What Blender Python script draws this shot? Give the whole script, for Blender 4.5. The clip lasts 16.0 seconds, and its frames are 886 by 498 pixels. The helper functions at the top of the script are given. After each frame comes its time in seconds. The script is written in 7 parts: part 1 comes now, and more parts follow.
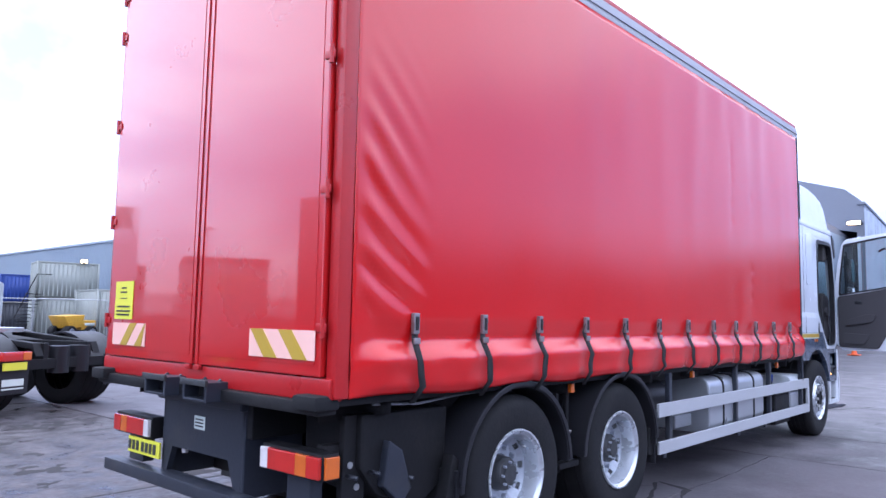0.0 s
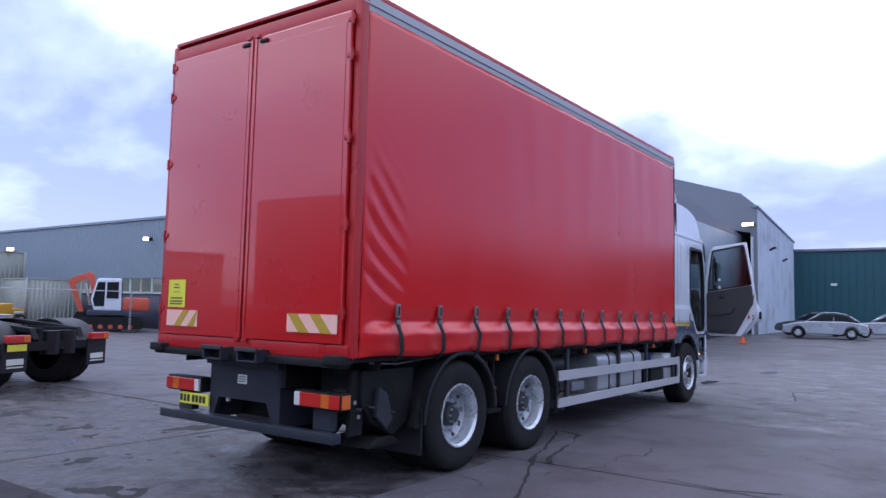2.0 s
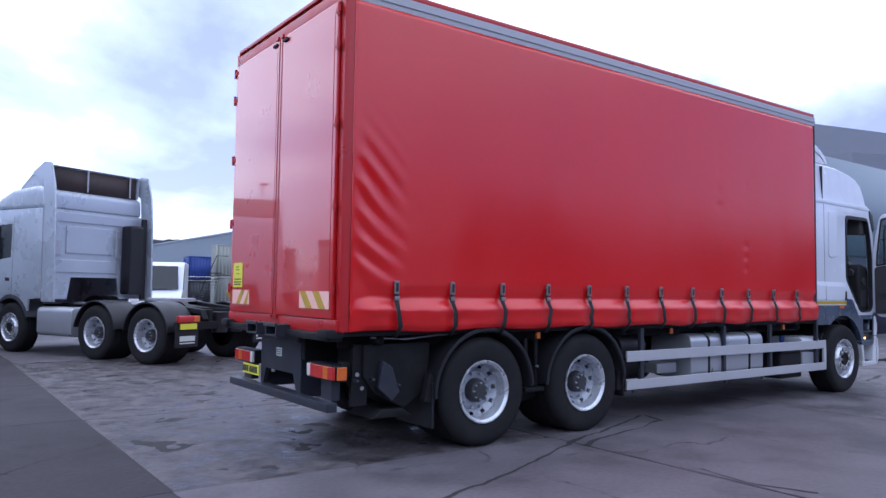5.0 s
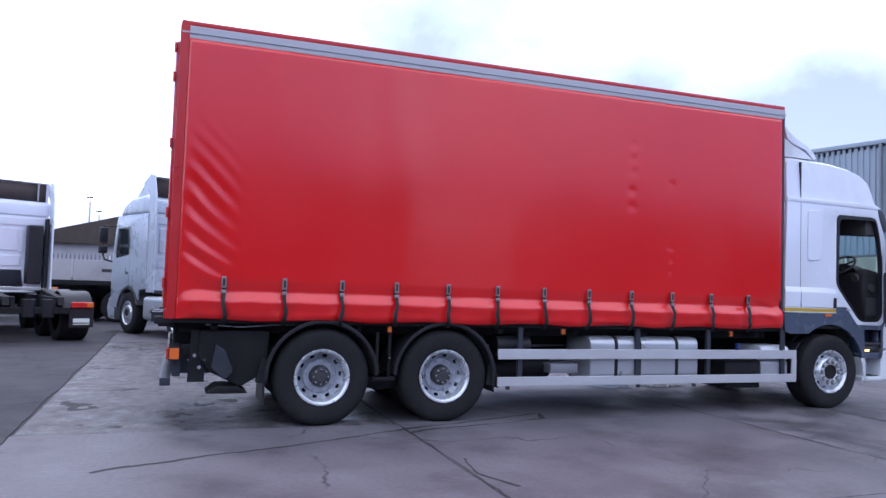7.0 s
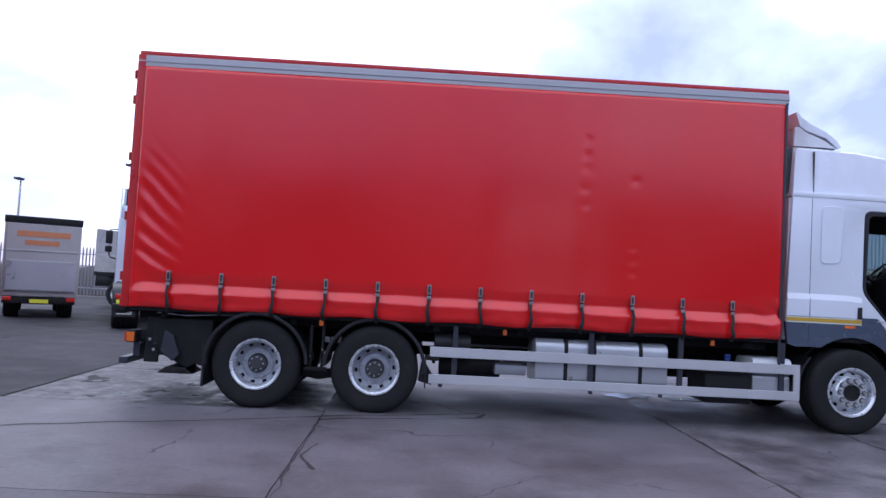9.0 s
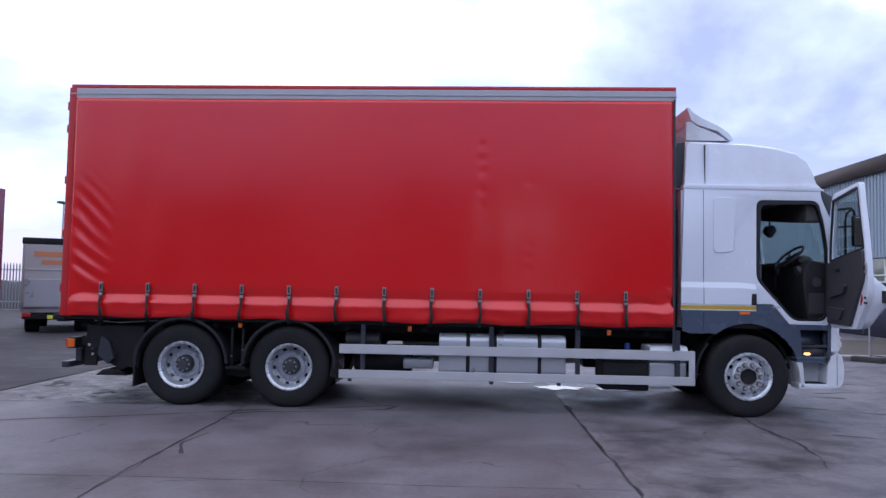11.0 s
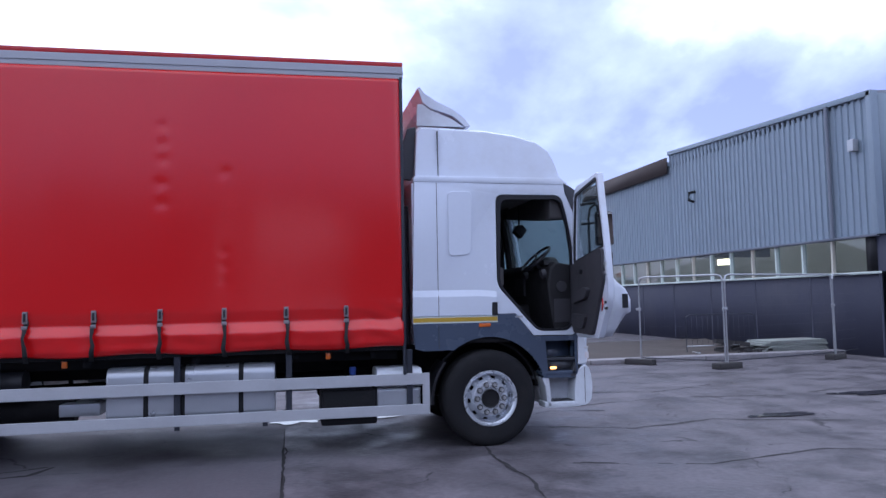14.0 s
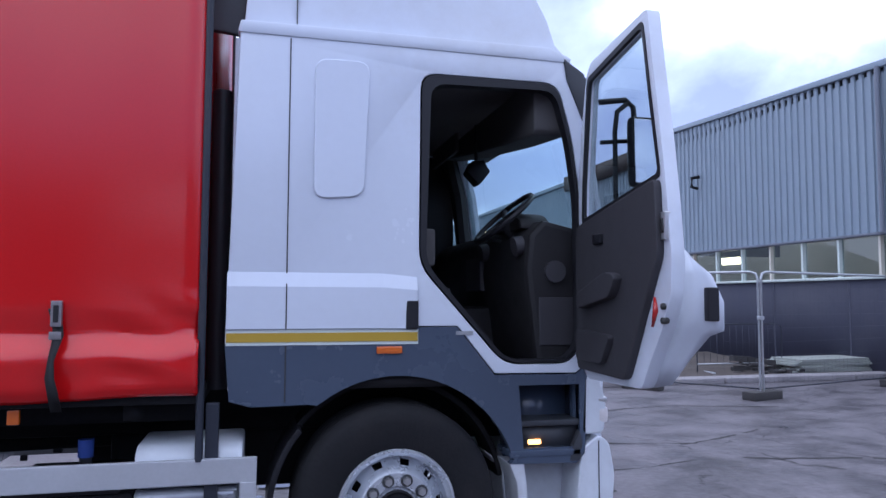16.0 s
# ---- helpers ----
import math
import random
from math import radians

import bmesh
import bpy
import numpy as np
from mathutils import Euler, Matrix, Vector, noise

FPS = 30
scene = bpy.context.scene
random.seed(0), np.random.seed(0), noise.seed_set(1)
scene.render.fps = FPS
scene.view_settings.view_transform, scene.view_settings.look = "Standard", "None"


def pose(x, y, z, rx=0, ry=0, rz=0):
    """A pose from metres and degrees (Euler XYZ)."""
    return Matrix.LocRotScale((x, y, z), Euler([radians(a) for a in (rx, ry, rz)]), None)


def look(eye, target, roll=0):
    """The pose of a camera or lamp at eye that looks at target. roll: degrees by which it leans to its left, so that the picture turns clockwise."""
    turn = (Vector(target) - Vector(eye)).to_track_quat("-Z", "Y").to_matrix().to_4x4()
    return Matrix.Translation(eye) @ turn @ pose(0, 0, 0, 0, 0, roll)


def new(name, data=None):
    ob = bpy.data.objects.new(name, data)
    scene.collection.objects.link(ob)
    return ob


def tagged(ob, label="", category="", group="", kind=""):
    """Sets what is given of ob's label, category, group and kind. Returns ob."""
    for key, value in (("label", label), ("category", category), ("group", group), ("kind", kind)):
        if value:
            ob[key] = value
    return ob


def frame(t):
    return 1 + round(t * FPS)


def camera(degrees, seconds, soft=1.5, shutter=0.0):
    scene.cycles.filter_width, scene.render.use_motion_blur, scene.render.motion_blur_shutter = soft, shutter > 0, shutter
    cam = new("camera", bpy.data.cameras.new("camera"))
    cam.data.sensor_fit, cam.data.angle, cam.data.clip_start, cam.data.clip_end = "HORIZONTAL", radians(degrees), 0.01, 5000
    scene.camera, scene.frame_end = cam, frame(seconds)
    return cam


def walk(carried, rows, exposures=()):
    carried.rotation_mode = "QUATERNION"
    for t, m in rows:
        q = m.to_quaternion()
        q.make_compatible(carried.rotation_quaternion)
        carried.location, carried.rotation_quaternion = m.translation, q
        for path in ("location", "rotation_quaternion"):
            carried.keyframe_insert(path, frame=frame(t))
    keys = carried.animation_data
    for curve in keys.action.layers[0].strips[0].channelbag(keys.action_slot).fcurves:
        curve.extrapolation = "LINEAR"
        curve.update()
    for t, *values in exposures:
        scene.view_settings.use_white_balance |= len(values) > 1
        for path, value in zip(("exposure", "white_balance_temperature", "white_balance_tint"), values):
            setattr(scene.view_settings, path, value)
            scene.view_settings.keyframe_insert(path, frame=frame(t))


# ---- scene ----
cam = camera(62.7, 16.0)
PATH = [
    (0, (-2.387, -4.045, 1.514), (-0.898, -2.723, 1.701), 1.1),
    (0.5, (-2.962, -4.425, 1.504), (-1.415, -3.175, 1.71), 1.2),
    (1, (-3.559, -4.813, 1.507), (-1.961, -3.646, 1.799), 0.8),
    (1.5, (-3.996, -5.006, 1.484), (-2.409, -3.82, 1.757), 0.8),
    (2, (-4.242, -5.138, 1.497), (-2.622, -3.977, 1.663), 1.4),
    (2.5, (-4.347, -5.199, 1.479), (-2.745, -4.019, 1.687), 1.4),
    (3, (-4.331, -5.179, 1.472), (-2.754, -3.968, 1.682), 1.6),
    (3.5, (-4.234, -5.267, 1.471), (-2.669, -4.039, 1.677), 0.9),
    (4, (-3.965, -5.684, 1.459), (-2.493, -4.355, 1.724), 0.5),
    (4.5, (-3.464, -6.106, 1.45), (-2.139, -4.619, 1.632), 0.8),
    (7, (0.045, -8.927, 1.513), (0.73, -7.05, 1.615), 2.0),
    (7.5, (0.962, -9.345, 1.529), (1.51, -7.425, 1.632), 2.2),
    (8, (1.713, -9.517, 1.534), (2.072, -7.552, 1.643), 2.8),
    (8.5, (2.354, -9.669, 1.544), (2.527, -7.681, 1.681), 3.6),
    (9, (3.301, -9.827, 1.56), (3.383, -7.831, 1.654), 3.1),
    (9.5, (4.097, -9.968, 1.568), (4.007, -7.97, 1.574), 3.0),
    (10, (4.753, -10.159, 1.563), (4.665, -8.164, 1.682), 2.4),
    (12.5, (5.258, -10.553, 1.542), (5.196, -8.556, 1.619), -0.1),
    (13, (5.251, -10.313, 1.56), (5.186, -8.318, 1.69), 0.7),
    (13.5, (5.484, -9.654, 1.527), (5.587, -7.666, 1.706), 1.0),
    (14, (6.58, -8.85, 1.575), (6.99, -6.90, 1.714), -1.1),
    (14.5, (6.951, -7.851, 1.595), (7.359, -5.899, 1.747), 0.6),
    (15, (7.253, -6.871, 1.548), (7.755, -4.939, 1.676), -0.6),
    (15.5, (7.637, -5.87, 1.555), (8.214, -3.962, 1.712), -0.3),
    (16, (8.018, -4.814, 1.547), (8.496, -2.876, 1.685), 0.2),
]
walk(cam, [(t, look(eye, target, roll)) for t, eye, target, roll in PATH],
     exposures=[(t, e, k, 14) for t, e, k in ((0.0, 0.85, 5600), (0.5, 0.47, 5600), (1.0, 0.16, 5600), (1.5, -0.08, 5600), (4.0, -0.10, 5580), (4.7, 0.02, 5600), (7.0, 0.42, 5720), (9.0, 0.14, 5780), (10.0, 0.10, 5800), (12.5, -0.2, 6000), (13.3, -0.15, 5950), (14.0, -0.08, 5600), (15.0, 0.0, 5600), (16.0, 0.08, 5560))])

# ---- sky and light ----
SUN_AZ, SUN_EL = radians(335), radians(52)
world = bpy.data.worlds.new("world")
scene.world = world
world.use_nodes = True
wn, wl = world.node_tree.nodes, world.node_tree.links
wn.clear()


def wnode(kind, **kw):
    n = wn.new(kind)
    for k, v in kw.items():
        n.inputs[k].default_value = v
    return n


sky = wn.new("ShaderNodeTexSky")
sky.sky_type, sky.sun_disc, sky.sun_elevation, sky.sun_rotation = "NISHITA", False, SUN_EL, SUN_AZ
skyb = wnode("ShaderNodeBackground", Strength=0.065)
wl.new(sky.outputs[0], skyb.inputs[0])
tc = wn.new("ShaderNodeTexCoord")
sep = wn.new("ShaderNodeSeparateXYZ")
wl.new(tc.outputs["Generated"], sep.inputs[0])


def wmath(op, a, b=None):
    n = wn.new("ShaderNodeMath")
    n.operation = op
    for k, v in ((0, a), (1, b)):
        if v is None:
            continue
        if isinstance(v, (int, float)):
            n.inputs[k].default_value = v
        else:
            wl.new(v, n.inputs[k])
    return n.outputs[0]


up = wmath("MAXIMUM", sep.outputs[2], 0.0)
den = wmath("ADD", up, 0.30)
comb = wn.new("ShaderNodeCombineXYZ")
wl.new(wmath("DIVIDE", sep.outputs[0], den), comb.inputs[0])
wl.new(wmath("DIVIDE", sep.outputs[1], den), comb.inputs[1])
comb.inputs[2].default_value = 3.7
big = wnode("ShaderNodeTexNoise", Scale=0.75, Detail=8.0, Roughness=0.52, Distortion=0.2)
wl.new(comb.outputs[0], big.inputs["Vector"])
ramp = wn.new("ShaderNodeValToRGB")
lift = wmath("MULTIPLY", wmath("SUBTRACT", wmath("MINIMUM", up, 0.6), 0.245), 0.50)
east = wmath("MULTIPLY", sep.outputs[0], -0.055)
wl.new(wmath("ADD", big.outputs[0], wmath("ADD", wmath("ADD", lift, east), wmath("MULTIPLY", wmath("MAXIMUM", wmath("MULTIPLY", sep.outputs[0], sep.outputs[1]), 0.0), 0.12))), ramp.inputs[0])
el = ramp.color_ramp.elements
el[0].position, el[0].color = 0.44, (0.36, 0.36, 0.66, 1)
el[1].position, el[1].color = 0.555, (1.36, 1.38, 1.50, 1)
mid = ramp.color_ramp.elements.new(0.50)
mid.color = (0.68, 0.71, 1.00, 1)
hor = wmath("POWER", wmath("SUBTRACT", 1.0, wmath("MINIMUM", up, 1.0)), 14.0)
mixh = wn.new("ShaderNodeMixRGB")
wl.new(wmath("MULTIPLY", hor, 0.18), mixh.inputs[0])
wl.new(ramp.outputs[0], mixh.inputs[1])
mixh.inputs[2].default_value = (1.05, 0.95, 1.10, 1)
cloudb = wnode("ShaderNodeBackground", Strength=1.0)
wl.new(mixh.outputs[0], cloudb.inputs[0])
adds = wn.new("ShaderNodeAddShader")
wl.new(skyb.outputs[0], adds.inputs[0])
wl.new(cloudb.outputs[0], adds.inputs[1])
wout = wn.new("ShaderNodeOutputWorld")
wl.new(adds.outputs[0], wout.inputs[0])

sun = new("sun", bpy.data.lights.new("sun", "SUN"))
sun.data.energy, sun.data.angle, sun.data.color = 0.5, radians(30), (1.0, 0.95, 0.9)
SUN_WAY = Vector((math.sin(SUN_AZ) * math.cos(SUN_EL), math.cos(SUN_AZ) * math.cos(SUN_EL), math.sin(SUN_EL)))
sun.matrix_world = look(SUN_WAY * 60, (0, 0, 0))


# ---- materials ----
def material(name, colour, rough=0.6, metal=0.0, vary=0.12, grain=30.0, stain=1.2, bump=0.1, coat=0.0, dirt=None, dirt_amount=0.0, spec=0.5, rough_vary=0.1, cracks=0.0, coat_rough=0.08):
    m = bpy.data.materials.new(name)
    m.use_nodes = True
    n, l = m.node_tree.nodes, m.node_tree.links
    b = n["Principled BSDF"]
    b.inputs["Metallic"].default_value = metal
    b.inputs["Specular IOR Level"].default_value = spec
    b.inputs["Coat Weight"].default_value = coat
    b.inputs["Coat Roughness"].default_value = coat_rough
    tc = n.new("ShaderNodeTexCoord")
    fine = n.new("ShaderNodeTexNoise")
    fine.inputs["Scale"].default_value, fine.inputs["Detail"].default_value = grain, 4.0
    wide = n.new("ShaderNodeTexNoise")
    wide.inputs["Scale"].default_value, wide.inputs["Detail"].default_value = stain, 6.0
    wide.inputs["Roughness"].default_value = 0.62
    for t in (fine, wide):
        l.new(tc.outputs["Object"], t.inputs["Vector"])
    add = n.new("ShaderNodeMath")
    add.operation = "MULTIPLY_ADD"
    l.new(fine.outputs[0], add.inputs[0])
    add.inputs[1].default_value = 0.4
    l.new(wide.outputs[0], add.inputs[2])
    cr = n.new("ShaderNodeValToRGB")
    l.new(add.outputs[0], cr.inputs[0])
    c = Vector(colour)
    cr.color_ramp.elements[0].position, cr.color_ramp.elements[1].position = 0.42, 0.98
    cr.color_ramp.elements[0].color = (*(c * (1 - vary)), 1)
    cr.color_ramp.elements[1].color = (*(c * (1 + vary)), 1)
    colour_out = cr.outputs[0]
    if dirt:
        patches = n.new("ShaderNodeTexNoise")
        patches.inputs["Scale"].default_value, patches.inputs["Detail"].default_value = stain * 0.7, 9.0
        patches.inputs["Roughness"].default_value = 0.68
        l.new(tc.outputs["Object"], patches.inputs["Vector"])
        pr = n.new("ShaderNodeValToRGB")
        l.new(patches.outputs[0], pr.inputs[0])
        pr.color_ramp.elements[0].position, pr.color_ramp.elements[1].position = 0.50, 0.66
        pr.color_ramp.elements[1].color = (dirt_amount,) * 3 + (1,)
        mx = n.new("ShaderNodeMixRGB")
        l.new(pr.outputs[0], mx.inputs[0])
        l.new(colour_out, mx.inputs[1])
        mx.inputs[2].default_value = (*dirt, 1)
        colour_out = mx.outputs[0]
    if cracks:
        warp = n.new("ShaderNodeTexNoise")
        warp.inputs["Scale"].default_value, warp.inputs["Detail"].default_value = 1.3, 5.0
        l.new(tc.outputs["Object"], warp.inputs["Vector"])
        shift = n.new("ShaderNodeVectorMath")
        shift.operation = "MULTIPLY_ADD"
        l.new(warp.outputs["Color"], shift.inputs[0])
        shift.inputs[1].default_value = (0.9, 0.9, 0.0)
        l.new(tc.outputs["Object"], shift.inputs[2])
        cell = n.new("ShaderNodeTexVoronoi")
        cell.feature = "DISTANCE_TO_EDGE"
        cell.inputs["Scale"].default_value = 0.34
        l.new(shift.outputs[0], cell.inputs["Vector"])
        line = n.new("ShaderNodeMapRange")
        l.new(cell.outputs["Distance"], line.inputs[0])
        line.inputs[1].default_value, line.inputs[2].default_value = 0.0, 0.006
        line.inputs[3].default_value, line.inputs[4].default_value = cracks, 0.0
        gate = n.new("ShaderNodeMapRange")
        l.new(wide.outputs[0], gate.inputs[0])
        gate.inputs[1].default_value, gate.inputs[2].default_value = 0.47, 0.56
        both = n.new("ShaderNodeMath")
        both.operation = "MULTIPLY"
        l.new(line.outputs[0], both.inputs[0]), l.new(gate.outputs[0], both.inputs[1])
        mc = n.new("ShaderNodeMixRGB")
        l.new(both.outputs[0], mc.inputs[0]), l.new(colour_out, mc.inputs[1])
        mc.inputs[2].default_value = (0.02, 0.018, 0.02, 1)
        colour_out = mc.outputs[0]
        info = n.new("ShaderNodeObjectInfo")
        tone = n.new("ShaderNodeMapRange")
        l.new(info.outputs["Random"], tone.inputs[0])
        tone.inputs[3].default_value, tone.inputs[4].default_value = 0.88, 1.10
        mt = n.new("ShaderNodeMixRGB")
        mt.blend_type = "MULTIPLY"
        mt.inputs[0].default_value = 1.0
        l.new(colour_out, mt.inputs[1]), l.new(tone.outputs[0], mt.inputs[2])
        colour_out = mt.outputs[0]
    l.new(colour_out, b.inputs["Base Color"])
    rr = n.new("ShaderNodeMapRange")
    l.new(wide.outputs[0], rr.inputs[0])
    rr.inputs[1].default_value, rr.inputs[2].default_value = 0.3, 0.7
    rr.inputs[3].default_value, rr.inputs[4].default_value = max(rough - rough_vary, 0.02), min(rough + rough_vary, 1)
    l.new(rr.outputs[0], b.inputs["Roughness"])
    if bump:
        bp = n.new("ShaderNodeBump")
        bp.inputs["Strength"].default_value, bp.inputs["Distance"].default_value = bump, 0.02
        l.new(add.outputs[0], bp.inputs["Height"])
        l.new(bp.outputs[0], b.inputs["Normal"])
    return m


def glowing(name, colour, strength):
    m = bpy.data.materials.new(name)
    m.use_nodes = True
    b = m.node_tree.nodes["Principled BSDF"]
    b.inputs["Base Color"].default_value = (*colour, 1)
    b.inputs["Emission Color"].default_value = (*colour, 1)
    b.inputs["Emission Strength"].default_value = strength
    return m


def glazing(name, tint, rough=0.02):
    m = bpy.data.materials.new(name)
    m.use_nodes = True
    n, l = m.node_tree.nodes, m.node_tree.links
    n.remove(n["Principled BSDF"])
    tr, gl, mix, fr = (n.new(k) for k in ("ShaderNodeBsdfTransparent", "ShaderNodeBsdfGlossy", "ShaderNodeMixShader", "ShaderNodeMath"))
    tr.inputs[0].default_value = (*tint, 1)
    gl.inputs["Roughness"].default_value = rough
    lw, sc = n.new("ShaderNodeLayerWeight"), n.new("ShaderNodeMath")
    fr.operation, fr.inputs[1].default_value = "POWER", 4.0
    sc.operation, sc.inputs[1].default_value, sc.inputs[2].default_value = "MULTIPLY_ADD", 0.75, 0.05
    l.new(lw.outputs["Facing"], fr.inputs[0]), l.new(fr.outputs[0], sc.inputs[0])
    l.new(sc.outputs[0], mix.inputs[0]), l.new(tr.outputs[0], mix.inputs[1]), l.new(gl.outputs[0], mix.inputs[2])
    l.new(mix.outputs[0], n["Material Output"].inputs[0])
    return m


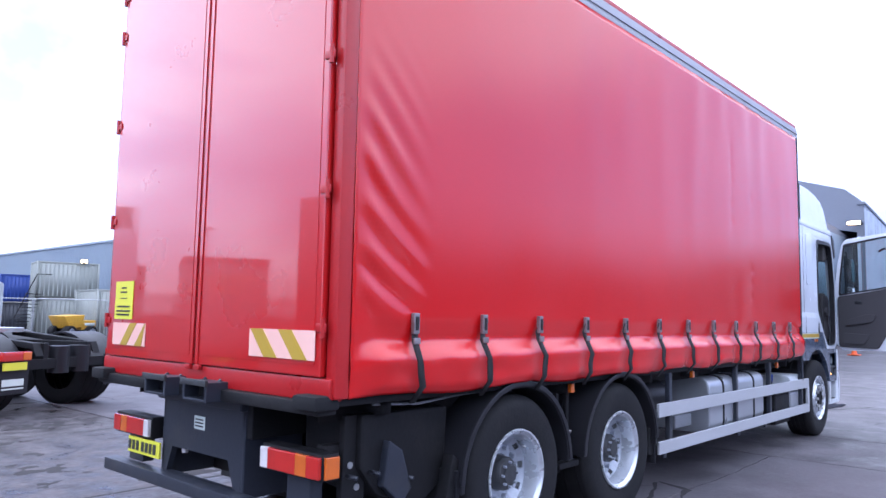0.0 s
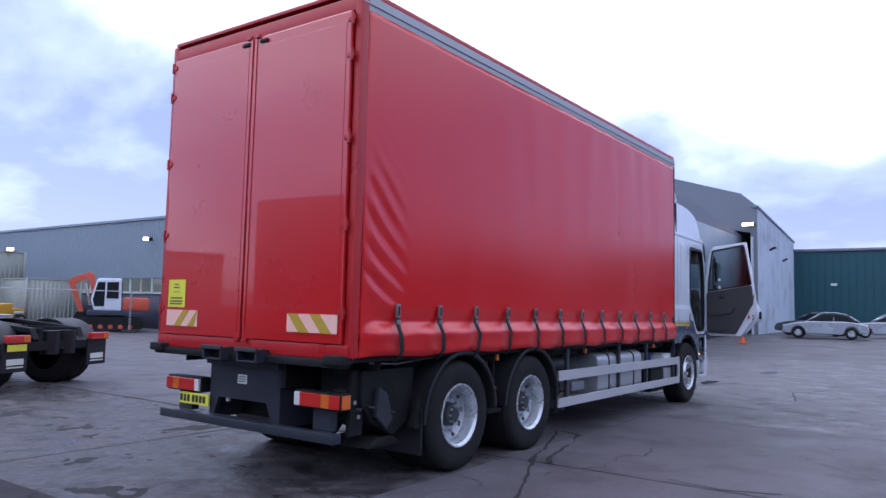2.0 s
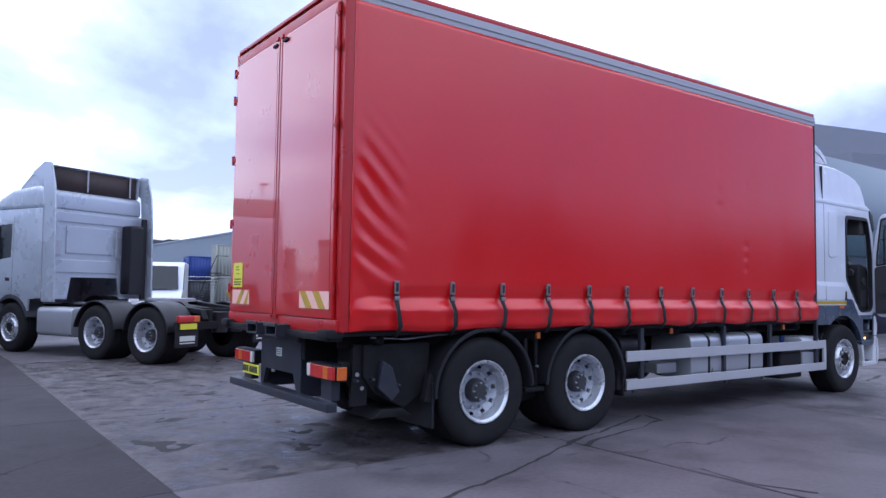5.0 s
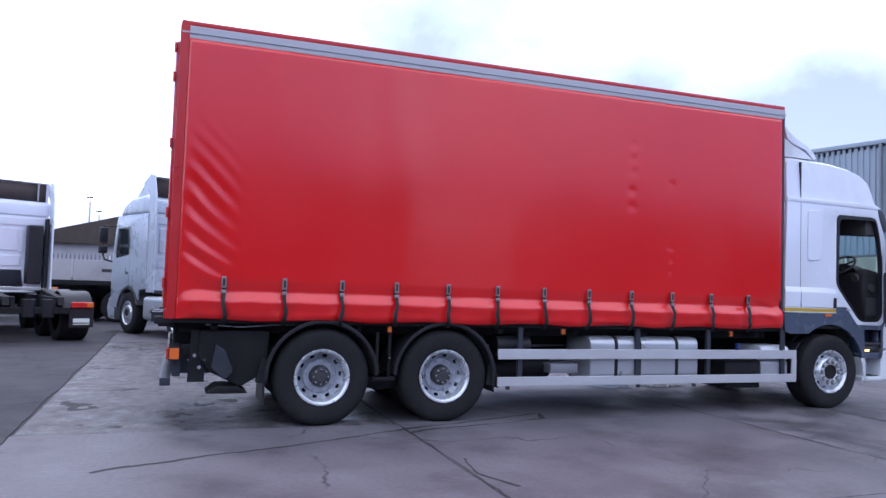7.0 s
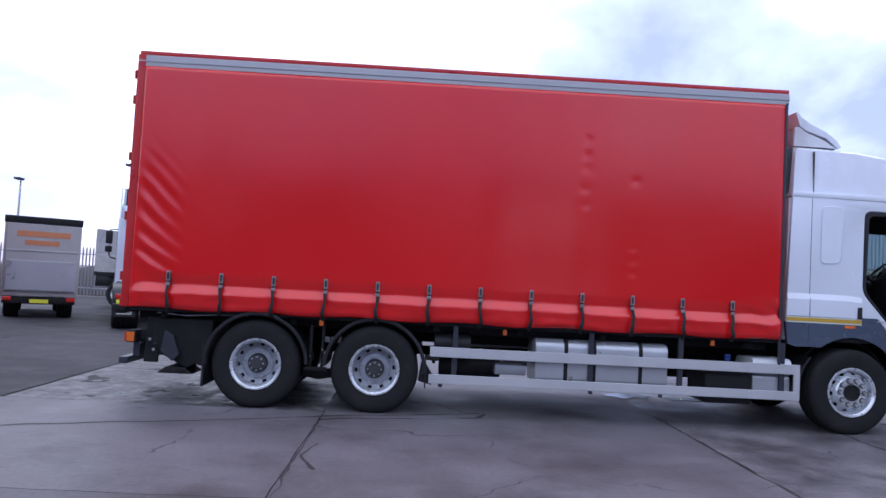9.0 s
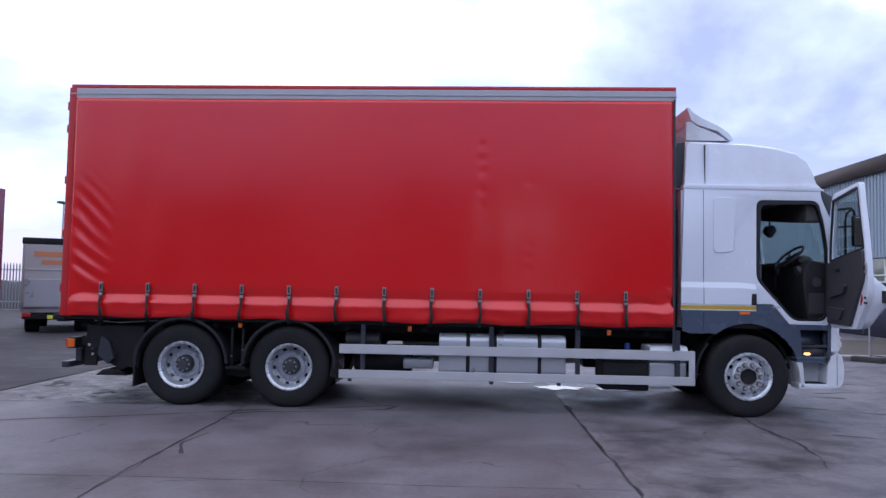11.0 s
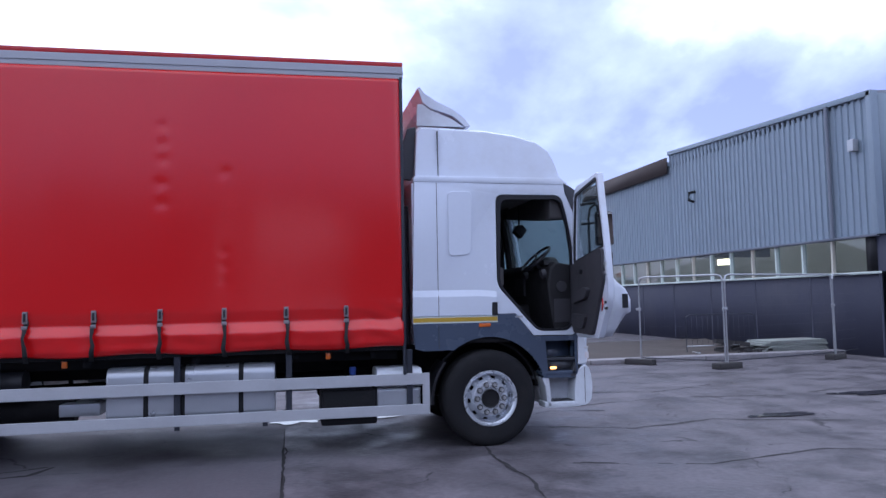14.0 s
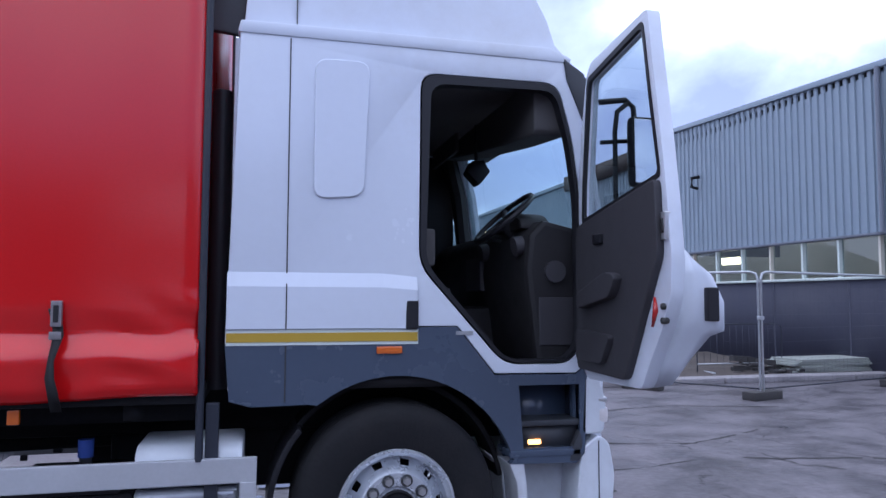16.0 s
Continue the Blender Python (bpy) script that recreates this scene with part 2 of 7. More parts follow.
M = {
    "curtain": material("red_pvc_curtain", (0.57, 0.006, 0.007), 0.225, vary=0.06, grain=90, stain=0.5, bump=0.012, spec=0.72, rough_vary=0.05),
    "red": material("red_door_paint", (0.50, 0.008, 0.009), 0.30, vary=0.05, grain=60, stain=0.8, bump=0.003, coat=1.0, rough_vary=0.04, coat_rough=0.03),
    "red_trim": material("red_frame_paint", (0.40, 0.010, 0.012), 0.35, vary=0.12, grain=50, stain=2.0, bump=0.05),
    "rail": material("brushed_aluminium_rail", (0.36, 0.36, 0.39), 0.5, metal=0.3, vary=0.08, grain=90, stain=3, bump=0.03),
    "guard": material("grey_painted_aluminium", (0.44, 0.45, 0.48), 0.45, metal=0.2, vary=0.08, grain=60, stain=2.5, bump=0.05),
    "white": material("white_cab_paint", (0.66, 0.70, 0.79), 0.22, vary=0.03, grain=25, stain=1.0, bump=0.012, coat=0.3, dirt=(0.46, 0.45, 0.45), dirt_amount=0.35),
    "silver": material("silver_grey_cab_paint", (0.42, 0.47, 0.53), 0.3, metal=0.3, vary=0.06, grain=30, stain=1.2, bump=0.02),
    "slate": material("slate_blue_cab_paint", (0.062, 0.082, 0.125), 0.28, vary=0.08, grain=30, stain=1.5, bump=0.015, coat=0.2),
    "slate_dark": material("dark_grey_plastic", (0.035, 0.038, 0.046), 0.5, vary=0.15, grain=70, stain=2, bump=0.08),
    "chassis": material("black_chassis_paint", (0.012, 0.012, 0.014), 0.65, vary=0.3, grain=40, stain=2.5, bump=0.2, dirt=(0.026, 0.024, 0.024), dirt_amount=0.6, spec=0.2),
    "steelgrey": material("dark_slate_painted_steel", (0.028, 0.032, 0.045), 0.42, vary=0.12, grain=45, stain=2.0, bump=0.08, dirt=(0.07, 0.065, 0.06), dirt_amount=0.35, spec=0.35),
    "plastic": material("black_mudguard_plastic", (0.016, 0.016, 0.020), 0.45, vary=0.15, grain=80, stain=2.0, bump=0.06, spec=0.32),
    "tyre": material("tyre_rubber", (0.014, 0.014, 0.016), 0.8, vary=0.25, grain=50, stain=3.0, bump=0.25, dirt=(0.03, 0.027, 0.027), dirt_amount=0.4, spec=0.22),
    "rim": material("silver_wheel_paint", (0.60, 0.63, 0.68), 0.28, metal=0.55, vary=0.08, grain=40, stain=4, bump=0.05, dirt=(0.2, 0.19, 0.19), dirt_amount=0.4),
    "disc": material("dusty_grey_wheel_disc", (0.40, 0.43, 0.49), 0.42, metal=0.35, vary=0.15, grain=40, stain=5, bump=0.08, dirt=(0.10, 0.095, 0.095), dirt_amount=0.6),
    "hub": material("worn_grey_hub", (0.045, 0.047, 0.052), 0.5, metal=0.2, vary=0.3, grain=60, stain=9, bump=0.2, dirt=(0.04, 0.04, 0.04), dirt_amount=0.8),
    "alloy": material("polished_alloy_tank", (0.42, 0.44, 0.48), 0.34, metal=0.5, vary=0.06, grain=60, stain=3, bump=0.03),
    "strap": material("black_webbing", (0.012, 0.012, 0.014), 0.7, vary=0.2, grain=200, stain=8, bump=0.2),
    "buckle": material("worn_steel_buckle", (0.26, 0.24, 0.25), 0.45, metal=0.6, vary=0.25, grain=100, stain=20, bump=0.2),
    "lens_red": material("red_lamp_lens", (0.50, 0.02, 0.015), 0.15, vary=0.1, grain=140, stain=8, bump=0.15, coat=0.6),
    "lens_orange": material("orange_lamp_lens", (0.62, 0.13, 0.015), 0.15, vary=0.1, grain=140, stain=8, bump=0.15, coat=0.6),
    "lens_clear": material("clear_lamp_lens", (0.70, 0.66, 0.66), 0.12, vary=0.1, grain=140, stain=8, bump=0.15, coat=0.6),
    "pink": material("pale_pink_reflective_tape", (0.85, 0.50, 0.42), 0.4, vary=0.05, grain=200, stain=4, bump=0.03),
    "gold": material("ochre_reflective_tape", (0.46, 0.30, 0.03), 0.4, vary=0.06, grain=200, stain=4, bump=0.03),
    "yellow": material("yellow_sticker", (0.72, 0.70, 0.05), 0.45, vary=0.05, grain=100, stain=4, bump=0.02),
    "ink": material("dark_print", (0.03, 0.03, 0.03), 0.6, vary=0.1, grain=100, bump=0),
    "paper": material("pale_label", (0.62, 0.68, 0.64), 0.5, vary=0.06, grain=90, bump=0.02),
    "trim": material("dark_grey_cab_trim", (0.040, 0.038, 0.044), 0.6, vary=0.12, grain=150, stain=3, bump=0.1),
    "cloth": material("dark_seat_cloth", (0.03, 0.03, 0.034), 0.85, spec=0.1, vary=0.2, grain=180, stain=5, bump=0.2),
    "lining": material("grey_cab_lining", (0.075, 0.070, 0.072), 0.8, vary=0.12, grain=120, stain=4, bump=0.1),
    "glass": glazing("tinted_cab_glass", (0.80, 0.90, 0.90)),
    "clear": glazing("window_glass", (0.75, 0.80, 0.80)),
    "mirror": material("mirror_glass", (0.9, 0.9, 0.9), 0.03, metal=1.0, vary=0.01, bump=0, rough_vary=0.0),
    "chrome": material("bright_zinc", (0.6, 0.6, 0.6), 0.3, metal=0.9, vary=0.1, grain=60, bump=0.05),
    "cladding": material("blue_grey_steel_cladding", (0.215, 0.265, 0.32), 0.5, vary=0.07, grain=12, stain=0.35, bump=0.04, dirt=(0.20, 0.24, 0.29), dirt_amount=0.5),
    "cladding_old": material("grey_shed_cladding", (0.165, 0.18, 0.22), 0.6, vary=0.08, grain=10, stain=0.3, bump=0.05),
    "cladding_white": material("stained_white_cladding", (0.50, 0.56, 0.66), 0.55, vary=0.06, grain=8, stain=0.6, bump=0.05, dirt=(0.22, 0.24, 0.29), dirt_amount=0.6),
    "green": material("dark_teal_cladding", (0.008, 0.065, 0.085), 0.5, vary=0.1, grain=6, stain=0.2, bump=0.05),
    "brown": material("rusty_brown_fascia", (0.055, 0.042, 0.040), 0.8, vary=0.3, grain=9, stain=1.0, bump=0.2),
    "hoarding": material("dark_navy_site_hoarding", (0.040, 0.042, 0.068), 0.7, vary=0.15, grain=25, stain=0.6, bump=0.12, dirt=(0.065, 0.065, 0.085), dirt_amount=0.5),
    "galv": material("galvanised_steel", (0.42, 0.43, 0.45), 0.45, metal=0.6, vary=0.12, grain=60, stain=4, bump=0.08),
    "rubberblock": material("recycled_rubber_block", (0.045, 0.042, 0.042), 0.9, vary=0.25, grain=50, stain=4, bump=0.4),
    "cream": material("cream_cabin_paint", (0.31, 0.33, 0.30), 0.55, vary=0.06, grain=12, stain=0.9, bump=0.05, dirt=(0.30, 0.31, 0.30), dirt_amount=0.5),
    "blue": material("blue_cabin_paint", (0.02, 0.05, 0.24), 0.5, vary=0.12, grain=14, stain=1, bump=0.05),
    "digger_red": material("orange_red_digger_paint", (0.55, 0.085, 0.04), 0.4, vary=0.15, grain=20, stain=2, bump=0.08, dirt=(0.14, 0.09, 0.07), dirt_amount=0.5),
    "machine_yellow": material("yellow_machine_paint", (0.60, 0.33, 0.03), 0.5, vary=0.15, grain=20, stain=2, bump=0.08),
    "car_silver": material("silver_car_paint", (0.36, 0.39, 0.45), 0.25, metal=0.5, vary=0.03, grain=30, stain=1, bump=0.01, coat=0.6),
    "car_dark": material("dark_car_paint", (0.05, 0.055, 0.07), 0.25, vary=0.05, grain=30, stain=1, bump=0.01, coat=0.6),
    "carglass": material("dark_car_glass", (0.015, 0.02, 0.022), 0.06, vary=0.1, grain=5, bump=0, rough_vary=0.02),
    "maroon": material("maroon_trailer_paint", (0.16, 0.018, 0.045), 0.4, vary=0.06, grain=30, stain=0.8, bump=0.03),
    "vanbox": material("dirty_white_van_box", (0.36, 0.35, 0.36), 0.6, vary=0.06, grain=20, stain=1.2, bump=0.05, dirt=(0.24, 0.23, 0.23), dirt_amount=0.7),
    "orange_ink": material("orange_print", (0.52, 0.20, 0.09), 0.6, vary=0.1, grain=30, bump=0),
    "pale_ink": material("pale_print", (0.30, 0.22, 0.26), 0.6, vary=0.1, grain=30, bump=0),
    "cone": material("orange_cone_plastic", (0.75, 0.13, 0.03), 0.5, vary=0.1, grain=40, stain=5, bump=0.05),
    "woods": material("far_dark_woods", (0.030, 0.034, 0.038), 0.95, vary=0.4, grain=1.5, stain=0.2, bump=0.5),
    "mound": material("brown_earth_bank", (0.058, 0.046, 0.040), 0.95, vary=0.35, grain=3, stain=0.5, bump=0.6),
    "dashmat": material("black_dash_plastic", (0.022, 0.021, 0.023), 0.6, spec=0.25, vary=0.2, grain=90, stain=4, bump=0.1),
    "inside": material("pale_interior_wall", (0.60, 0.56, 0.48), 0.8, vary=0.2, grain=4, stain=0.6, bump=0.05),
    "concrete": material("worn_yard_concrete", (0.106, 0.098, 0.110), 0.60, vary=0.34, grain=22, stain=0.8, bump=0.55, dirt=(0.045, 0.041, 0.046), dirt_amount=0.7, spec=0.20, rough_vary=0.2, cracks=0.85),
    "broken": material("broken_muddy_concrete", (0.078, 0.071, 0.076), 0.50, vary=1.0, grain=11, stain=3.2, bump=1.0, dirt=(0.035, 0.031, 0.034), dirt_amount=1.0, spec=0.20, rough_vary=0.3, cracks=0.9),
    "pitted": material("pitted_stained_concrete", (0.124, 0.114, 0.126), 0.55, vary=0.60, grain=17, stain=1.5, bump=0.75, dirt=(0.042, 0.038, 0.043), dirt_amount=0.8, spec=0.20, rough_vary=0.28, cracks=0.9),
    # darker concrete tone for the slabs at low x
    "dark_slab": material("dark_yard_concrete", (0.050, 0.047, 0.053), 0.75, vary=0.36, grain=18, stain=1.1, bump=0.6, dirt=(0.036, 0.033, 0.037), dirt_amount=0.75, spec=0.10, rough_vary=0.2, cracks=0.9),
    "kerb": material("pale_kerb_concrete", (0.24, 0.225, 0.235), 0.8, vary=0.2, grain=24, stain=1.6, bump=0.3, dirt=(0.12, 0.11, 0.115), dirt_amount=0.6),
    "wet": material("standing_water", (0.030, 0.028, 0.031), 0.06, vary=0.2, grain=6, stain=2, bump=0.004, spec=0.35, rough_vary=0.04),
    "joint": material("dark_joint_dirt", (0.022, 0.020, 0.022), 0.9, vary=0.3, grain=20, stain=2, bump=0.4),
    "flood": glowing("flood_lamp_glow", (1.0, 0.66, 0.34), 9.0),
    "tube": glowing("tube_lamp_glow", (1.0, 0.80, 0.50), 9.0),
    "amber_on": glowing("amber_marker_glow", (1.0, 0.42, 0.10), 6.0),
    "cloudy": material("bumper_white_plastic", (0.62, 0.65, 0.70), 0.35, vary=0.05, grain=30, stain=2, bump=0.04, dirt=(0.35, 0.34, 0.35), dirt_amount=0.4),
}


# ---- building helpers ----
def box(bm, x0, x1, y0, y1, z0, z1, bevel=0.0, m=None):
    r = bmesh.ops.create_cube(bm, size=1.0)
    vs = r["verts"]
    mat = Matrix.Translation(((x0 + x1) / 2, (y0 + y1) / 2, (z0 + z1) / 2)) @ Matrix.Diagonal((abs(x1 - x0), abs(y1 - y0), abs(z1 - z0), 1))
    bmesh.ops.transform(bm, matrix=(m @ mat) if m else mat, verts=vs)
    if bevel:
        es = list({e for v in vs for e in v.link_edges})
        bmesh.ops.bevel(bm, geom=es, offset=bevel, segments=2, profile=0.6, affect="EDGES", clamp_overlap=True)
    return bm


def cyl(bm, a, b, r, r2=None, seg=20, caps=True):
    a, b = Vector(a), Vector(b)
    d = b - a
    m = Matrix.Translation((a + b) / 2) @ d.to_track_quat("Z", "Y").to_matrix().to_4x4()
    bmesh.ops.create_cone(bm, cap_ends=caps, cap_tris=False, segments=seg, radius1=r, radius2=r if r2 is None else r2, depth=d.length, matrix=m)
    return bm


def prism(bm, pts, y0, y1, bevel=0.0, holes=(), seg=2):
    """A plate whose outline is given in x and z, from y0 to y1; holes go through it."""
    loops = [list(pts), *map(list, holes)]
    flat = [p for lp in loops for p in lp]
    rings = []
    for y in (y0, y1):
        rings.append([bm.verts.new((p[0], y, p[1])) for p in flat])
    made = []
    if holes:
        from mathutils.geometry import tessellate_polygon
        for tri_ in tessellate_polygon([[Vector((p[0], p[1], 0)) for p in lp] for lp in loops]):
            for ring in rings:
                try:
                    made.append(bm.faces.new([ring[k] for k in tri_]))
                except ValueError:
                    pass
    else:
        for ring in rings:
            made.append(bm.faces.new(ring))
    k = 0
    side = []
    for lp in loops:
        n = len(lp)
        for i in range(n):
            a, b = k + i, k + (i + 1) % n
            side.append(bm.faces.new((rings[0][a], rings[0][b], rings[1][b], rings[1][a])))
        k += n
    bmesh.ops.recalc_face_normals(bm, faces=made + side)
    if bevel:
        es = [e for r in rings for v in r for e in v.link_edges if len(e.link_faces) == 2 and e.calc_face_angle(0) > 0.5]
        bmesh.ops.bevel(bm, geom=list(set(es)), offset=bevel, segments=seg, profile=0.6, affect="EDGES", clamp_overlap=True)
    return bm


def lathe(bm, profile, centre, seg=40):
    """Spins a profile of (radius, along y) round the y axis through centre."""
    cx, cy, cz = centre
    rings = []
    for r, h in profile:
        rings.append([bm.verts.new((cx + r * math.cos(2 * math.pi * k / seg), cy + h, cz + r * math.sin(2 * math.pi * k / seg))) for k in range(seg)])
    fs = []
    for a, b in zip(rings, rings[1:]):
        for k in range(seg):
            fs.append(bm.faces.new((a[k], a[(k + 1) % seg], b[(k + 1) % seg], b[k])))
    bmesh.ops.recalc_face_normals(bm, faces=fs)
    return bm


def tube(bm, pts, r, seg=8):
    pts = [Vector(p) for p in pts]
    rings = []
    for i, p in enumerate(pts):
        d = (pts[min(i + 1, len(pts) - 1)] - pts[max(i - 1, 0)]).normalized()
        q = d.to_track_quat("Z", "Y")
        rings.append([bm.verts.new(p + q @ Vector((r * math.cos(2 * math.pi * k / seg), r * math.sin(2 * math.pi * k / seg), 0))) for k in range(seg)])
    for a, b in zip(rings, rings[1:]):
        for k in range(seg):
            bm.faces.new((a[k], a[(k + 1) % seg], b[(k + 1) % seg], b[k]))
    bm.faces.new(rings[0][::-1]), bm.faces.new(rings[-1])
    return bm


def mesh_of(name, bm, mat, smooth=False):
    me = bpy.data.meshes.new(name)
    bm.normal_update()
    if smooth:
        # flat faces stay flat beside their narrow bevels
        for e in bm.edges:
            if len(e.link_faces) == 2:
                a, (p, q) = e.calc_face_angle(0), sorted(f.calc_area() for f in e.link_faces)
                e.smooth = a < 0.66 and (a < 0.09 or q < 14 * p)
    bm.to_mesh(me)
    bm.free()
    me.materials.append(M[mat] if isinstance(mat, str) else mat)
    if smooth:
        for p in me.polygons:
            p.use_smooth = True
    return me


def part(name, bm, mat, parent, label="", smooth=True):
    ob = new(name, mesh_of(name, bm, mat, smooth))
    ob.parent = parent
    return tagged(ob, label)


def thing(name, m, label, category, group="", kind=""):
    ob = new(name)
    ob.matrix_world = m
    return tagged(ob, label, category, group, kind)


def solid(name, bm, mat, label, category, group="", kind="", smooth=False):
    return tagged(new(name, mesh_of(name, bm, mat, smooth)), label, category, group, kind)


def B():
    return bmesh.new()


def bx(*a, **k):
    return box(bmesh.new(), *a, **k)


def arc(cx, cz, r, a0, a1, n=14):
    return [(cx + r * math.cos(radians(a0 + (a1 - a0) * k / n)), cz + r * math.sin(radians(a0 + (a1 - a0) * k / n))) for k in range(n + 1)]


# ---- wheels ----
def tyre_mesh(r=0.515, w=0.29):
    prof = [(0.285, 0.0), (0.30, -0.012), (0.34, -0.020), (0.43, -0.028), (0.475, -0.018), (0.497, 0.0), (0.510, 0.02), (r, 0.035)]
    for k in range(5):
        y = 0.04 + k * (w - 0.08) / 4
        prof += [(r, y), (r, y + 0.030), (r - 0.014, y + 0.032), (r - 0.014, y + 0.040), (r, y + 0.042)]
    prof += [(r, w - 0.03), (0.49, w), (0.43, w + 0.02), (0.285, w)]
    return lathe(B(), prof, (0, 0, 0), 56)


def pierced(profile, band, holes=10, seg=60):
    """A turned disc with a ring of openings left out of one band of its profile."""
    bm = B()
    rings = [[bm.verts.new((r * math.cos(2 * math.pi * k / seg), h, r * math.sin(2 * math.pi * k / seg))) for k in range(seg)] for r, h in profile]
    step = seg // holes
    for n, (a, b) in enumerate(zip(rings, rings[1:])):
        for k in range(seg):
            if n == band and k % step < step // 3:
                continue
            bm.faces.new((a[k], a[(k + 1) % seg], b[(k + 1) % seg], b[k]))
    bmesh.ops.recalc_face_normals(bm, faces=bm.faces)
    return bm


def dished_rim():
    return lathe(B(), [(0.288, 0.0), (0.299, -0.014), (0.296, -0.026), (0.286, -0.026), (0.276, -0.012), (0.264, -0.004), (0.258, 0.02), (0.252, 0.055), (0.246, 0.10), (0.245, 0.18)], (0, 0, 0), 48)


def domed_rim():
    return lathe(B(), [(0.288, 0.0), (0.299, -0.014), (0.296, -0.026), (0.286, -0.026), (0.276, -0.010), (0.262, 0.0), (0.256, 0.03), (0.247, 0.06), (0.246, 0.14)], (0, 0, 0), 48)


def add_wheel(parent, x, y, z, front=False, flip=False, scale=1.0, simple=False):
    """A wheel whose outer face looks to -y, or to +y when flipped."""
    w = new("wheel", mesh_of("wheel", domed_rim() if front else dished_rim(), "rim", True))
    w.parent = parent
    w.matrix_local = pose(x, y, z, 0, 0, 180 if flip else 0) @ Matrix.Scale(scale, 4)
    part("tyre", tyre_mesh(w=0.29 if front else 0.58), "tyre", w, "black rubber tyre")
    # the disc is pierced by a ring of oblong openings, with the dark drum behind
    if front:
        prof, band = [(0.247, 0.06), (0.238, 0.056), (0.212, 0.028), (0.194, -0.006), (0.182, -0.020), (0.118, -0.022), (0.108, -0.012), (0.02, -0.012)], 1
    else:
        prof, band = [(0.246, 0.10), (0.238, 0.110), (0.208, 0.130), (0.184, 0.148), (0.176, 0.138), (0.150, 0.136), (0.120, 0.136), (0.118, 0.15), (0.02, 0.15)], 1
    part("disc", pierced(prof, band), "rim" if front else "disc", w, "bright wheel disc with oblong openings" if front else "dusty grey wheel disc with oblong openings")
    part("drum", lathe(B(), [(0.244, 0.13), (0.24, 0.17), (0.02, 0.172)] if front else [(0.240, 0.19), (0.236, 0.20), (0.02, 0.202)], (0, 0, 0), 24), "chassis", w, "dark brake drum")
    if simple:
        return w
    hub = lathe(B(), [(0.100, -0.012), (0.098, -0.030), (0.092, -0.034), (0.080, -0.020), (0.03, -0.018), (0.001, -0.018)] if front else [(0.112, 0.15), (0.108, 0.075), (0.094, 0.055), (0.062, 0.048), (0.058, 0.036), (0.001, 0.034)], (0, 0, 0), 24)
    part("hub", hub, "tyre" if front else "hub", w, "dark round wheel hub")
    nut_mesh = mesh_of("nut", cyl(B(), (0, -0.050, 0), (0, -0.016, 0), 0.019, 0.022, seg=6) if front else cyl(B(), (0, 0.100, 0), (0, 0.140, 0), 0.016, seg=6), "chrome" if front else "disc")
    # dark rings stand in for the shade in the recess round each front nut
    nut_shade_mesh = mesh_of("nut_shade", cyl(B(), (0, -0.026, 0), (0, -0.018, 0), 0.031, seg=16), "hub")
    for k in range(10):
        a = 2 * math.pi * k / 10
        r = 0.150 if front else 0.164
        for nm, me in (("nut", nut_mesh),) + ((("nut_shade", nut_shade_mesh),) if front else ()):
            o = new(nm, me)
            o.parent = w
            o.matrix_local = pose(r * math.cos(a), 0, r * math.sin(a))
    if not front:
        bolt_mesh = mesh_of("hub_bolt", cyl(B(), (0, 0.028, 0), (0, 0.050, 0), 0.009, seg=6), "disc")
        for k in range(8):
            a = 2 * math.pi * k / 8
            o = new("hub_bolt", bolt_mesh)
            o.parent = w
            o.matrix_local = pose(0.078 * math.cos(a), 0, 0.078 * math.sin(a))
    part("valve", cyl(B(), (0.17, 0.10 if not front else 0.0, 0.175), (0.155, 0.03 if not front else -0.03, 0.16), 0.006, seg=6), "chrome", w)
    return w


# ---- the red curtain-sided truck ----
truck = thing("curtain_side_truck", pose(0, 0, 0), "red curtain-sided three-axle lorry with a white and slate cab, door open", "truck")
BODY_L, BODY_H, FLOOR_Z, SIDE = 7.76, 4.10, 1.12, 1.265


